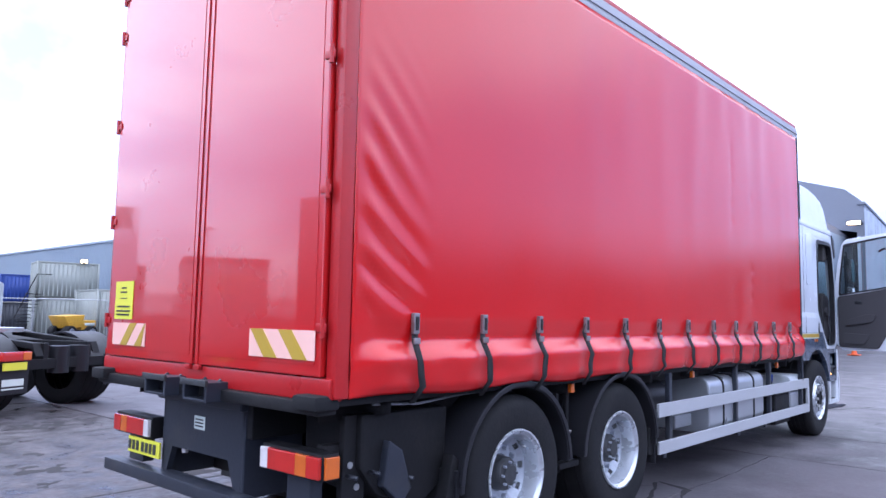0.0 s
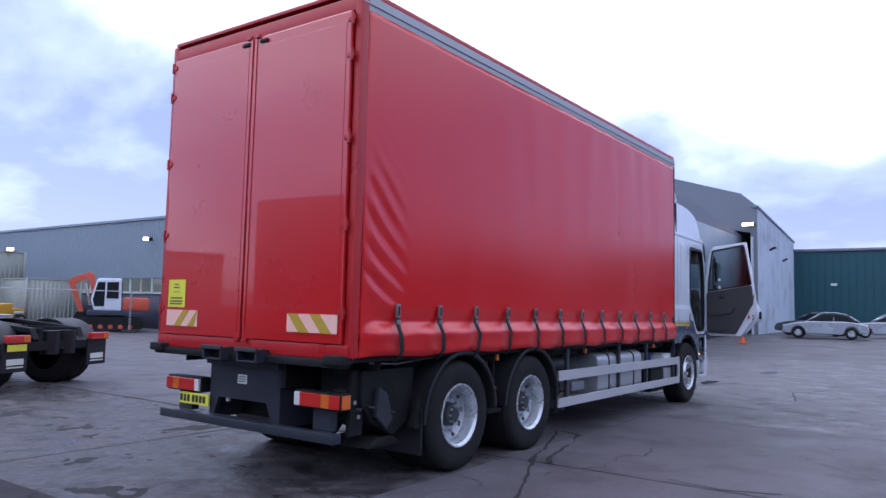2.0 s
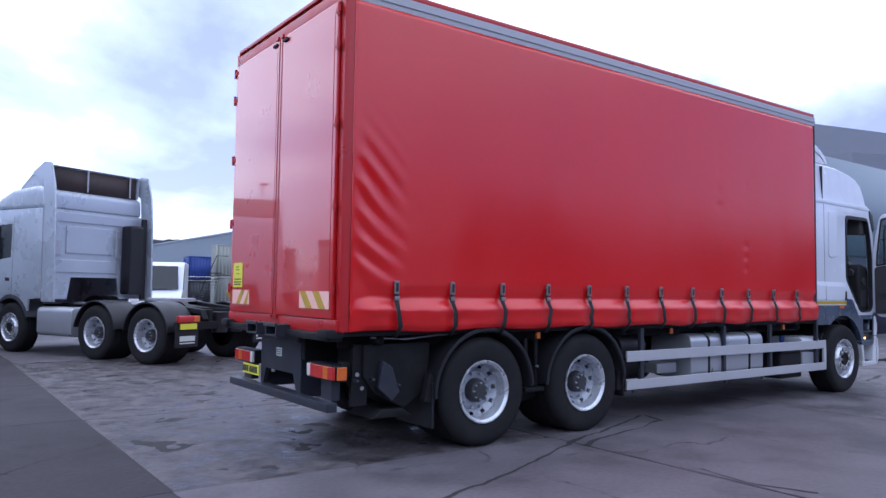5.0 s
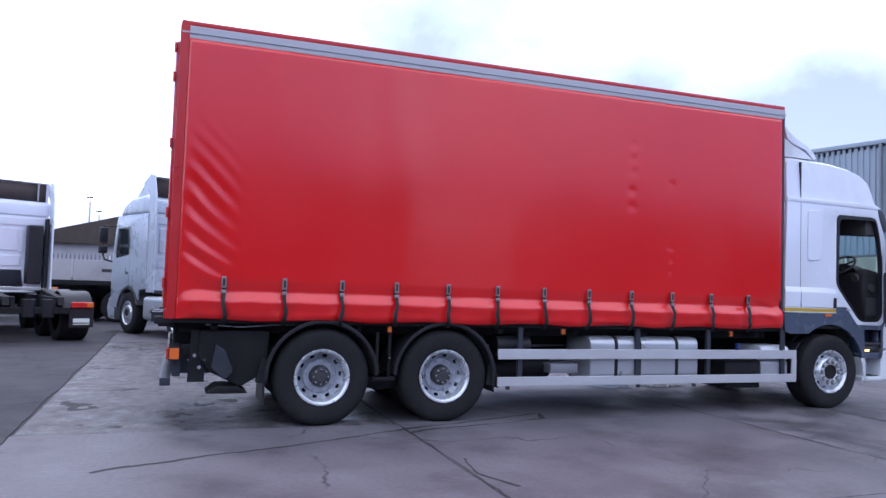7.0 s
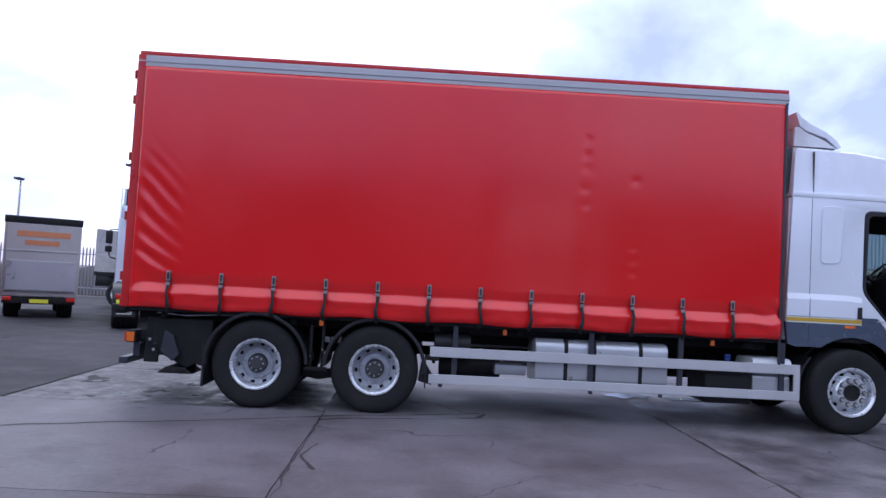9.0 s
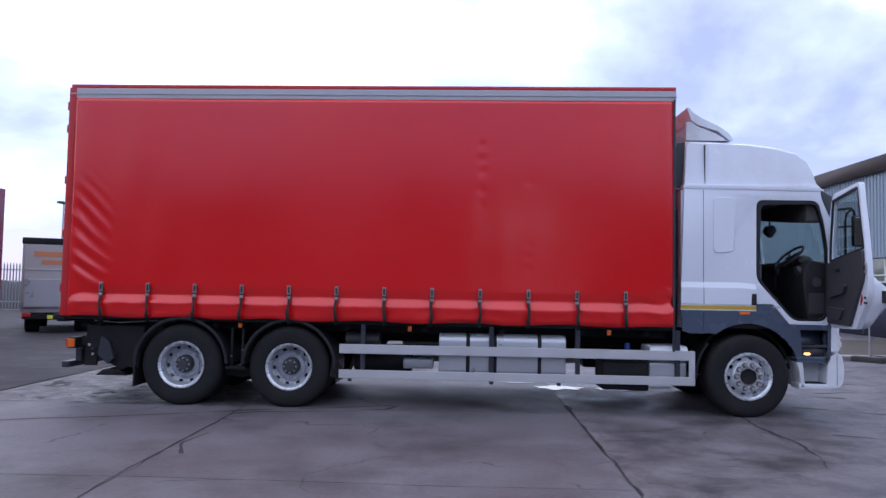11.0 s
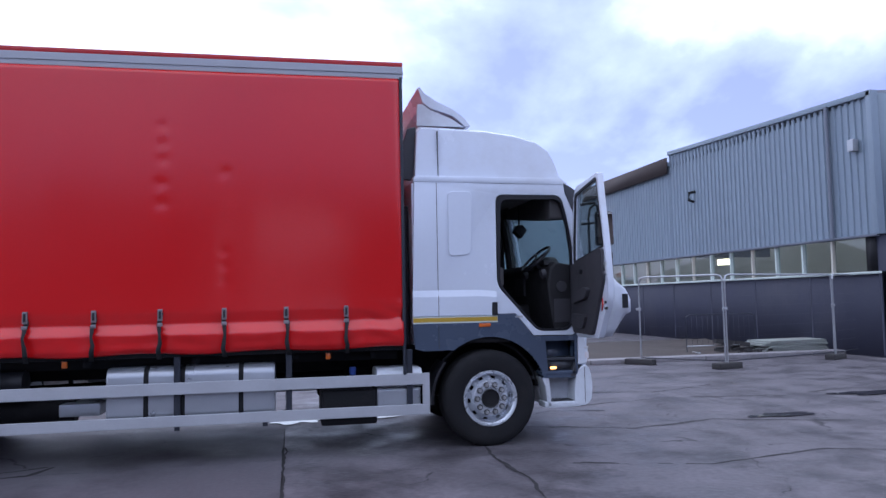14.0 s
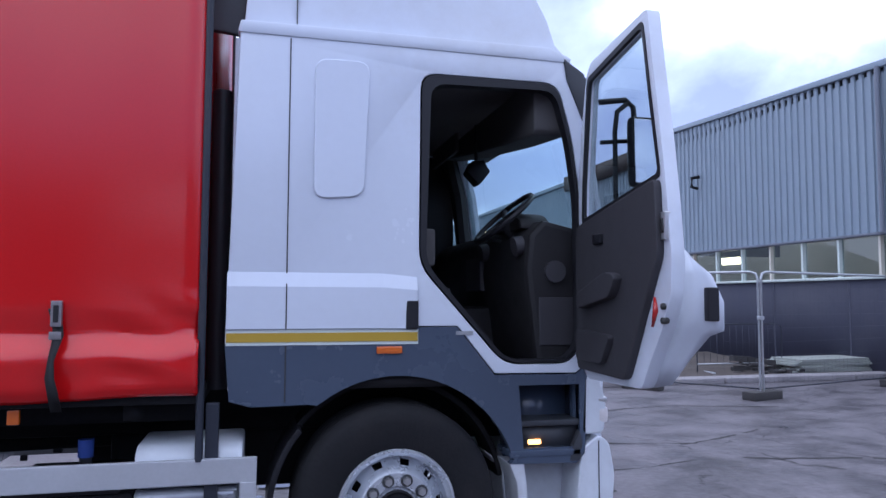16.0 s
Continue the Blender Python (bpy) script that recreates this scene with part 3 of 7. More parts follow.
def curtain_y(x, z):
    """How far the curtain bulges out at a place on the side."""
    u = 0.012 * noise.noise((x * 0.55, z * 0.4, 3.0)) + 0.004 * noise.noise((x * 3.1, z * 0.7, 9.0))
    u += 0.0008 * math.sin(x * 9.0 + 1.5 * noise.noise((x, 0, 1)))
    pitch = (x - 0.50) / 0.6035
    near = abs(pitch - round(pitch)) * 0.6035 if -0.3 < pitch < 11.4 else 0.3
    pull = math.exp(-(near / 0.10) ** 2)
    # the slack hem below the buckles
    if z < 1.50:
        t = (1.50 - z) / 0.40
        hem = float(np.interp(z, (1.09, 1.115, 1.14, 1.20, 1.275, 1.30, 1.37, 1.39, 1.50), (0.010, 0.022, 0.036, 0.040, 0.052, 0.047, -0.012, -0.020, 0.0)))
        hem *= min(max((x - 0.08) / 0.16, 0.0), 1.0)
        u += hem * (1 - 0.35 * pull) - 0.020 * pull * t
        u += 0.015 * noise.noise((x * 2.3, z * 6, 5)) * t + 0.010 * noise.noise((x * 6.0, z * 9, 8)) * t
    # slanting wrinkles from the tensioning pole at the back
    if x < 0.75:
        lean = 0.62 + 0.55 * max(z - 1.5, 0.0)
        d = (z - 1.45) + x * lean + 0.05 * noise.noise((x * 2, z * 1.3, 2))
        fade = max(0.0, 1 - x / 0.64) ** 0.75 * math.exp(-((z - 1.95) / 0.72) ** 2) * min(max((x - 0.08) / 0.10, 0.0), 1.0)
        u += 0.016 * fade * (0.75 + 0.9 * noise.noise((z * 1.6, x * 1.2, 7))) * math.sin(d * 25 + 2.2 * noise.noise((z * 1.4, x * 2.0, 4))) + 0.007 * fade * noise.noise((d * 13, x * 3.0, 6))
    if x > 7.1 and z < 1.75:
        u += 0.016 * math.sin((x * 0.9 + z * 2.2) * 16) * (x - 7.1) * math.exp(-((z - 1.36) / 0.2) ** 2)
    u -= 0.02 * math.exp(-((7.76 - x) / 0.05) ** 2)
    for dx, dz in ((5.33, 3.36), (5.33, 3.18), (5.32, 2.78), (5.33, 2.58), (5.34, 3.02), (5.93, 2.10), (5.93, 1.95), (5.92, 1.80), (5.93, 2.90)):
        u -= 0.0055 * math.exp(-((x - dx) / 0.055) ** 2 - ((z - dz) / 0.045) ** 2)
    return u


def curtain(sign):
    bm = B()
    nx, nz = (300, 96) if sign < 0 else (40, 20)
    grid = []
    for i in range(nx + 1):
        x = 0.057 + (BODY_L - 0.082) * i / nx
        col = []
        for j in range(nz + 1):
            s = j / nz
            z = 1.095 + 2.835 * (0.55 * s + 0.45 * s * s)
            hang = 0.012 * math.sin(x * 5.2) * max(0, 1 - (z - 1.095) / 0.15)
            col.append(bm.verts.new((x, sign * (SIDE + (curtain_y(x, z) if sign < 0 else 0)), z + hang)))
        grid.append(col)
    for a, b in zip(grid, grid[1:]):
        for j in range(nz):
            bm.faces.new((a[j], b[j], b[j + 1], a[j + 1]))
    return bm


cs = part("side_curtain", curtain(-1), "curtain", truck, "red PVC side curtain, wrinkled at the back corner")
part("side_curtain", curtain(1), "curtain", truck, "red PVC side curtain")
for o in [o for o in bpy.data.objects if o.name.startswith('side_curtain')]:
    md = o.modifiers.new("cloth", "SOLIDIFY")
    md.thickness, md.offset = 0.004, 0.0
part("roof", bx(-0.03, BODY_L + 0.01, -1.235, 1.235, 4.075, BODY_H + 0.012, bevel=0.012), "red_trim", truck, "red roof sheet")
for s in (-1, 1):
    lo, hi = sorted((s * 1.225, s * 1.262))
    part("top_rail", box(box(B(), -0.02, BODY_L + 0.01, lo, hi, 3.93, 4.065, bevel=0.008), -0.02, BODY_L + 0.01, min(s * 1.26, s * 1.272), max(s * 1.26, s * 1.272), 3.985, 4.0), "rail", truck, "brushed grey aluminium top rail")
    part("roof_lip", bx(-0.025, BODY_L + 0.012, min(s * 1.20, s * 1.25), max(s * 1.20, s * 1.25), 4.066, 4.118, bevel=0.012), "red_trim", truck, "dark red roof edge")
    part("side_rave", bx(0.02, BODY_L, min(s * 1.15, s * 1.235), max(s * 1.15, s * 1.235), 1.06, 1.17, bevel=0.01), "chassis", truck)
    part("pole_gap", bx(0.05, 0.115, min(s * 1.19, s * 1.245), max(s * 1.19, s * 1.245), 1.13, 3.94), "red_trim", truck, "dark red pole channel")
    part("corner_post", bx(-0.035, 0.055, min(s * 1.195, s * 1.268), max(s * 1.195, s * 1.268), 1.10, 4.07, bevel=0.008), "red_trim", truck, "red rear corner post")
    part("tension_pole", cyl(B(), (BODY_L - 0.015, s * 1.25, 0.80), (BODY_L - 0.015, s * 1.25, 3.95), 0.018), "steelgrey", truck)
part("headboard", bx(BODY_L - 0.06, BODY_L - 0.02, -1.23, 1.23, 1.12, 4.07), "red_trim", truck, "dark red front bulkhead")
part("load_floor", bx(0.0, BODY_L, -1.20, 1.20, 1.07, 1.14), "chassis", truck)

# the body sits a little lower at the back
for o in truck.children:
    if o.type == "MESH":
        for v in o.data.vertices:
            if v.co.z > 3.0 and v.co.x < 7.8:
                v.co.z += (0.018 - 0.035 * (1 - v.co.x / 7.8)) * min((v.co.z - 3.0) / 0.9, 1.0)
# straps with over-centre buckles
for k in range(12):
    x = 0.50 + 0.6035 * k
    bm = B()
    pts = [(1.50, -0.010), (1.43, 0.012), (1.38, 0.004), (1.275, -0.040), (1.20, -0.036), (1.14, -0.046), (1.05, 0.02)]
    lean = random.uniform(-0.022, 0.022)
    rows = []
    for n_, (z, dy) in enumerate(pts):
        dx = lean * n_ / 6 + 0.010 * math.sin(n_ * 1.7 + k)
        turn = (0.0, 0.0, 0.25, 0.9, 0.5, 0.2, 0.0)[n_] * (1 if k % 3 else -1)
        rows.append([bm.verts.new((x + dx + w * math.cos(turn), -SIDE + dy - 0.022 - abs(w * math.sin(turn)) * (w > 0), z)) for w in (-0.022, 0.022)])
    for a, b in zip(rows, rows[1:]):
        bm.faces.new((a[0], a[1], b[1], b[0]))
    st = part("strap", bm, "strap", truck, "black webbing strap")
    st.modifiers.new("web", "SOLIDIFY").thickness = 0.006
    bm = box(B(), x - 0.023, x + 0.023, -SIDE - 0.040, -SIDE - 0.014, 1.42, 1.535, bevel=0.006)
    box(bm, x - 0.025, x + 0.025, -SIDE - 0.046, -SIDE - 0.036, 1.365, 1.40, bevel=0.004)
    bk = part("buckle", bm, "buckle", truck, "worn steel strap buckle")
    part("lever", bx(x - 0.011, x + 0.011, -SIDE - 0.046, -SIDE - 0.038, 1.44, 1.515, bevel=0.003), "strap", bk, "black buckle lever")

# rear frame, doors, hinges, tape
RX = -0.035
part("rear_header", bx(RX, 0.03, -1.20, 1.20, 3.90, 4.02, bevel=0.01), "red_trim", truck, "red rear header rail")
part("rear_sill", bx(RX - 0.02, 0.03, -1.25, 1.25, 1.085, 1.20, bevel=0.012), "red_trim", truck, "red rear sill")
for s in (-1, 1):
    y0, y1 = sorted((s * 0.012, s * 1.185))
    d = part("rear_door", bx(RX - 0.030, RX + 0.012, y0, y1, 1.205, 3.895, bevel=0.010), "red", truck, "glossy red rear door")
    inner = box(B(), RX - 0.0335, RX - 0.029, y0 + 0.05, y1 - 0.05, 1.26, 3.80, bevel=0.002)
    part("panel", inner, "red", d, "glossy flat red door panel")
    part("edge_strip", bx(RX - 0.037, RX - 0.033, min(s * 0.014, s * 0.045), max(s * 0.014, s * 0.045), 1.21, 3.89, bevel=0.0015), "red", d, "red door edge strip")
    for z in (1.19, 3.90):
        part("keeper", bx(RX - 0.05, RX - 0.028, s * 0.055 - 0.03, s * 0.055 + 0.03, z - 0.016, z + 0.016, bevel=0.006), "red_trim", d)
    part("grab_handle", tube(B(), [(RX - 0.03, s * 0.30, 1.13), (RX - 0.07, s * 0.30, 1.10), (RX - 0.07, s * 0.14, 1.10), (RX - 0.03, s * 0.14, 1.13)], 0.012), "steelgrey", d)
    for z in (1.45, 2.15, 2.85, 3.52, 3.82):
        part("hinge", box(cyl(B(), (RX - 0.036, s * 1.205, z - 0.05), (RX - 0.036, s * 1.205, z + 0.05), 0.014, seg=10), RX - 0.040, RX - 0.025, min(s * 1.15, s * 1.225), max(s * 1.15, s * 1.225), z - 0.022, z + 0.022, bevel=0.005), "red_trim", d, "red strap hinge")
part("door_seal", bx(RX - 0.029, RX - 0.0, -0.011, 0.011, 1.21, 3.89), "red_trim", truck)
for y in (-0.14, 0.10):
    part("top_latch", bx(RX - 0.05, RX - 0.02, y - 0.05, y + 0.05, 3.83, 3.86, bevel=0.008), "chassis", truck)


def chevron(y_left, y_right, z0, z1, lean):
    plate = part("marker_plate", bx(RX - 0.040, RX - 0.036, min(y_left, y_right), max(y_left, y_right), z0, z1), "pink", truck, "pale pink and ochre striped marker plate", smooth=False)
    w, h = abs(y_left - y_right), z1 - z0
    n = 2
    step = w / 2.25
    for k in range(n):
        a = min(y_left, y_right) + 0.10 * w + k * step
        bm = B()
        q = [(a, z0), (a + step * 0.46, z0), (a + step * 0.46 + lean * h, z1), (a + lean * h, z1)]
        lo_, hi_ = min(y_left, y_right), max(y_left, y_right)
        q = [(min(max(y, lo_), hi_), z) for y, z in q]
        front = [bm.verts.new((RX - 0.0425, y, z)) for y, z in q]
        back = [bm.verts.new((RX - 0.0395, y, z)) for y, z in q]
        bm.faces.new(front), bm.faces.new(back[::-1])
        for i in range(4):
            bm.faces.new((front[i], back[i], back[(i + 1) % 4], front[(i + 1) % 4]))
        part("stripe", bm, "gold", plate, "ochre diagonal stripe", smooth=False)


chevron(-1.15, -0.58, 1.285, 1.435, 0.9)
chevron(0.62, 1.09, 1.285, 1.435, -0.9)
st = part("sticker", bx(RX - 0.040, RX - 0.036, 0.82, 1.08, 1.46, 1.72), "yellow", truck, "yellow square warning sticker", smooth=False)
for z0, z1, a, b in ((1.485, 1.497, 0.86, 1.05), (1.51, 1.522, 0.85, 1.05), (1.54, 1.552, 0.86, 1.04), (1.60, 1.606, 0.90, 1.00), (1.64, 1.65, 0.91, 1.0), (1.67, 1.68, 0.92, 0.99)):
    part("print_bar", bx(RX - 0.0425, RX - 0.0395, a, b, z0, z1), "ink", st, smooth=False)

# tail: buffer beam, centre tower, lamps, plate
part("tail_beam", bx(-0.10, 0.02, -1.22, 1.22, 1.02, 1.085, bevel=0.01), "chassis", truck)
for s in (-1, 1):
    part("corner_buffer", bx(-0.14, 0.02, min(s * 1.06, s * 1.25), max(s * 1.06, s * 1.25), 1.045, 1.12, bevel=0.02), "tyre", truck, "worn rubbing block")
    y0, y1 = sorted((s * 0.10, s * 0.36))
    frame_ = prism(B(), [(y0, 1.015), (y1, 1.015), (y1, 1.125), (y0, 1.125)], -0.19, 0.0, bevel=0.004, holes=[[(y0 + 0.025, 1.03), (y1 - 0.025, 1.03), (y1 - 0.025, 1.105), (y0 + 0.025, 1.105)]])
    bmesh.ops.transform(frame_, matrix=Matrix(((0, 1, 0, 0), (1, 0, 0, 0), (0, 0, 1, 0), (0, 0, 0, 1))), verts=frame_.verts)
    part("buffer_bracket", frame_, "steelgrey", truck, "open square steel buffer bracket", smooth=False)
    part("bracket_lip", bx(-0.205, -0.186, y0 - 0.01, y1 + 0.01, 1.105, 1.14, bevel=0.004), "hub", truck, "worn bracket lip")
tower = prism(B(), [(0.52, 0.955), (0.50, 0.47), (-0.38, 0.47), (-0.40, 0.955)], -0.13, -0.09, holes=[[(0.40, 0.66), (-0.24, 0.66), (-0.31, 0.50), (0.46, 0.50)]])
bmesh.ops.transform(tower, matrix=Matrix(((0, 1, 0, 0), (1, 0, 0, 0), (0, 0, 1, 0), (0, 0, 0, 1))), verts=tower.verts)
tw = part("drawbar_tower", tower, "steelgrey", truck, "dark slate steel drawbar plate with a wide slot", smooth=False)
part("cap", bx(-0.17, 0.02, -0.42, 0.55, 0.955, 1.02, bevel=0.012), "steelgrey", tw)
part("side_plate", bx(-0.13, 0.28, -0.41, -0.38, 0.46, 0.96, bevel=0.008), "steelgrey", tw)
part("side_plate", bx(-0.13, 0.28, 0.50, 0.53, 0.46, 0.96, bevel=0.008), "steelgrey", tw)
part("back_plate", bx(0.24, 0.28, -0.37, 0.5, 0.46, 0.96), "chassis", tw)
lb = part("maker_label", bx(-0.134, -0.129, 0.02, 0.14, 0.80, 0.88), "paper", tw, "pale maker's label", smooth=False)
for z in (0.82, 0.84, 0.86):
    part("print_bar", bx(-0.137, -0.133, 0.035, 0.125, z - 0.004, z + 0.004), "ink", lb, smooth=False)
part("underrun_bar", bx(-0.23, -0.13, -1.13, 1.14, 0.425, 0.505, bevel=0.012), "steelgrey", truck, "dark slate steel underrun bar")
for s in (-1, 1):
    part("lamp_bracket", bx(-0.12, -0.04, min(s * 0.80, s * 1.0), max(s * 0.80, s * 1.0), 0.50, 0.69, bevel=0.008), "steelgrey", truck)
    y0, y1 = sorted((s * 0.62, s * 1.14))
    lampb = part("tail_lamp", bx(-0.16, -0.05, y0, y1, 0.675, 0.815, bevel=0.012), "chassis", truck, "red and orange tail lamp cluster")
    for nm, mt, a, b in (("reversing_lens", "lens_clear", 0.635, 0.70), ("brake_lens", "lens_red", 0.70, 0.94), ("indicator_lens", "lens_orange", 0.94, 1.03), ("side_lens", "lens_red", 1.03, 1.13)):
        part(nm, bx(-0.182, -0.155, min(s * a, s * b), max(s * a, s * b), 0.69, 0.80, bevel=0.006), mt, lampb)
npl = part("number_plate", bx(-0.165, -0.150, 0.50, 0.93, 0.565, 0.668, bevel=0.003), "yellow", truck, "yellow rear number plate", smooth=False)
for k in range(7):
    y = 0.545 + k * 0.053 + (0.02 if k > 3 else 0)
    part("print_bar", bx(-0.169, -0.164, y, y + 0.036, 0.585, 0.648), "ink", npl, smooth=False)
part("light_bulb", bx(-0.10, -0.07, 0.30, 0.34, 0.62, 0.66, bevel=0.01), "lens_clear", truck)

# the drawbar tower, lamps and underrun bar are set forward under the sill
for o in truck.children:
    if o.name.split(".")[0] in ("drawbar_tower", "underrun_bar", "lamp_bracket", "tail_lamp", "number_plate", "light_bulb"):
        o.location.x = 0.17

# chassis and running gear
for s in (-1, 1):
    y0, y1 = sorted((s * 0.38, s * 0.46))
    part("chassis_rail", bx(0.05, 9.6, y0, y1, 0.80, 1.07, bevel=0.01), "chassis", truck)
    part("side_lining", bx(0.10, 7.70, min(s * 0.98, s * 1.0), max(s * 0.98, s * 1.0), 0.95, 1.08), "chassis", truck)
for x in (0.4, 1.9, 2.25, 3.6, 4.6, 5.6, 6.6, 7.4):
    part("cross_member", bx(x, x + 0.07, -1.15, 1.15, 0.98, 1.07), "chassis", truck)
for x in (1.545, 2.925, 8.68):
    part("axle", cyl(B(), (x, -0.95, 0.50), (x, 0.95, 0.50), 0.085), "chassis", truck)
    for s in (-1, 1):
        part("air_spring", cyl(B(), (x + 0.22, s * 0.52, 0.50), (x + 0.22, s * 0.52, 0.86), 0.12), "tyre", truck)
part("differential", cyl(B(), (1.545, -0.18, 0.5), (1.545, 0.18, 0.5), 0.24), "chassis", truck)
for x in (1.545, 2.925):
    add_wheel(truck, x, -1.215, 0.505)
    add_wheel(truck, x, 1.215, 0.505, flip=True, simple=True)
for s in (-1, 1):
    add_wheel(truck, 8.68, s * 1.185, 0.508, front=True, flip=s > 0, simple=s > 0)


def fender(cx, r, a0, a1, y0, y1, t=0.03):
    outer, inner = arc(cx, 0.505, r + t, a0, a1, 20), arc(cx, 0.505, r, a0, a1, 20)
    return prism(B(), outer + inner[::-1], y0, y1, bevel=0.006)


for x in (1.545, 2.925):
    for s in (-1, 1):
        y0, y1 = sorted((s * 0.62, s * 1.265))
        f_ = part("mudguard", fender(x, 0.568, 2 if x < 2 else -2, 182 if x < 2 else 178, y0, y1), "plastic", truck, "black plastic mudguard")
        part("lip", fender(x, 0.575, 3, 177, min(s * 1.255, s * 1.275), max(s * 1.255, s * 1.275), 0.035), "plastic", f_)
        part("bracket", cyl(B(), (x, s * 0.4, 1.05), (x, s * 1.1, 1.06), 0.02, seg=8), "chassis", f_)
for s in (-1, 1):
    y0, y1 = sorted((s * 0.65, s * 1.24))
    part("mud_flap", bx(0.93, 0.955, y0, y1, 0.22, 0.62, bevel=0.004), "plastic", truck, "black rubber mud flap")
    part("mud_flap", bx(3.52, 3.535, y0, y1, 0.32, 0.60, bevel=0.004), "plastic", truck, "black rubber mud flap")
# tail side: sloping tool tray and spare carrier under the rear overhang
tray = prism(B(), [(0.30, 0.98), (1.0, 0.98), (0.98, 0.55), (0.72, 0.40), (0.42, 0.55), (0.30, 0.70)], -1.10, -0.62, bevel=0.02)
part("tool_tray", tray, "chassis", truck, "black underslung tray")
part("tray_foot", prism(B(), [(0.38, 0.335), (0.80, 0.335), (0.70, 0.41), (0.48, 0.41)], -1.12, -0.70, bevel=0.012), "chassis", truck)
part("tail_arm", bx(0.13, 0.40, -1.02, -0.94, 0.70, 0.83, bevel=0.01), "chassis", truck)
part("tail_arm_plate", prism(B(), [(0.20, 0.45), (0.36, 0.45), (0.40, 0.98), (0.22, 0.98)], -1.06, -1.02, bevel=0.006), "chassis", truck)
part("tow_lug", prism(B(), [(0.42, 0.60), (0.56, 0.48), (0.64, 0.56), (0.56, 0.78), (0.46, 0.84)], -1.16, -1.10, bevel=0.012), "steelgrey", truck)
for x, z in ((0.20, 0.68), (0.36, 0.68), (0.62, 0.62)):
    part("bolt", cyl(B(), (x, -1.185, z), (x, -1.11, z), 0.012, seg=8), "steelgrey", truck)
part("side_repeater", bx(0.02, 0.11, -1.155, -1.138, 0.69, 0.80, bevel=0.004), "lens_orange", truck, "orange lens on the lamp end")
for x in (2.25, 4.42, 6.93):
    part("side_marker", bx(x, x + 0.05, -1.20, -1.17, 0.985, 1.05, bevel=0.006), "lens_orange", truck, "orange side marker lamp")

# mudguard stays and suspension showing between and beside the rear wheels
for x in (2.16, 2.30):
    part("guard_stay", bx(x - 0.018, x + 0.018, -1.14, -1.11, 0.50, 0.98, bevel=0.005), "chassis", truck, "dark mudguard stay")
part("stay_foot", bx(2.10, 2.36, -1.20, -1.12, 0.455, 0.50, bevel=0.01), "chassis", truck)
part("trailing_arm", prism(B(), [(1.70, 0.42), (2.25, 0.33), (2.75, 0.42), (2.75, 0.50), (2.25, 0.45), (1.70, 0.50)], -1.0, -0.90, bevel=0.015), "chassis", truck, "dark suspension arm")
for x, z in ((2.16, 0.62), (2.30, 0.70), (2.23, 0.48)):
    part("stay_bolt", cyl(B(), (x, -1.165, z), (x, -1.13, z), 0.012, seg=8), "buckle", truck)
part("stay_bracket", prism(B(), [(3.44, 0.40), (3.60, 0.36), (3.62, 0.46), (3.52, 0.62), (3.47, 0.62)], -1.22, -1.14, bevel=0.01), "chassis", truck, "black mudguard bracket")
part("stay_bracket", prism(B(), [(0.86, 0.46), (0.98, 0.44), (1.0, 0.66), (0.92, 0.72)], -1.22, -1.14, bevel=0.01), "chassis", truck, "black mudguard bracket")
# two small bright discs set on the face of the tail arm plate
for x, z in ((0.26, 0.72), (0.31, 0.60)):
    part("bracket_disc", cyl(B(), (x, -1.066, z), (x, -1.058, z), 0.018, seg=12), "galv", truck, "small bright disc on the bracket")
part("air_line", tube(B(), [(0.35, -1.13, 1.04), (0.7, -1.14, 1.02), (1.05, -1.13, 1.045), (1.4, -1.12, 1.05)], 0.008, 6), "alloy", truck, "pale air line under the sill")

# side guards, tanks, boxes
for s in (-1, 1):
    yo, yi = s * 1.262, s * 1.237
    for z0, z1 in ((0.695, 0.812), (0.385, 0.492)):
        part("side_rail", bx(3.565, 8.005, min(yo, yi), max(yo, yi), z0, z1, bevel=0.006), "guard", truck, "grey aluminium side guard rail")
    for x in (3.68, 5.46, 6.30):
        part("rail_foot", bx(x, x + 0.05, min(s * 1.23, s * 1.25), max(s * 1.23, s * 1.25), 0.345, 0.388, bevel=0.005), "steelgrey", truck)
    part("rail_end", bx(7.93, 8.005, min(yo, yi) - 0.002, max(yo, yi) + 0.002, 0.49, 0.70, bevel=0.005), "guard", truck)
    for x in (3.86, 5.48, 6.56, 7.80):
        part("guard_post", bx(x - 0.03, x + 0.03, min(s * 1.19, s * 1.235), max(s * 1.19, s * 1.235), 0.40, 1.06, bevel=0.006), "steelgrey", truck, "dark steel hanger post")


def tank(x0, x1, y0, y1, z0, z1, r=0.10):
    bm = B()
    ring = []
    for cx, cz, a in ((y1 - r, z1 - r, 0), (y0 + r, z1 - r, 90), (y0 + r, z0 + r, 180), (y1 - r, z0 + r, 270)):
        ring += [(cx + r * math.cos(radians(a + k * 22.5)), cz + r * math.sin(radians(a + k * 22.5))) for k in range(5)]
    prism(bm, ring, x0, x1, bevel=0.02)
    bmesh.ops.transform(bm, matrix=Matrix(((0, 1, 0, 0), (1, 0, 0, 0), (0, 0, 1, 0), (0, 0, 0, 1))), verts=bm.verts)
    bmesh.ops.recalc_face_normals(bm, faces=bm.faces)
    return bm


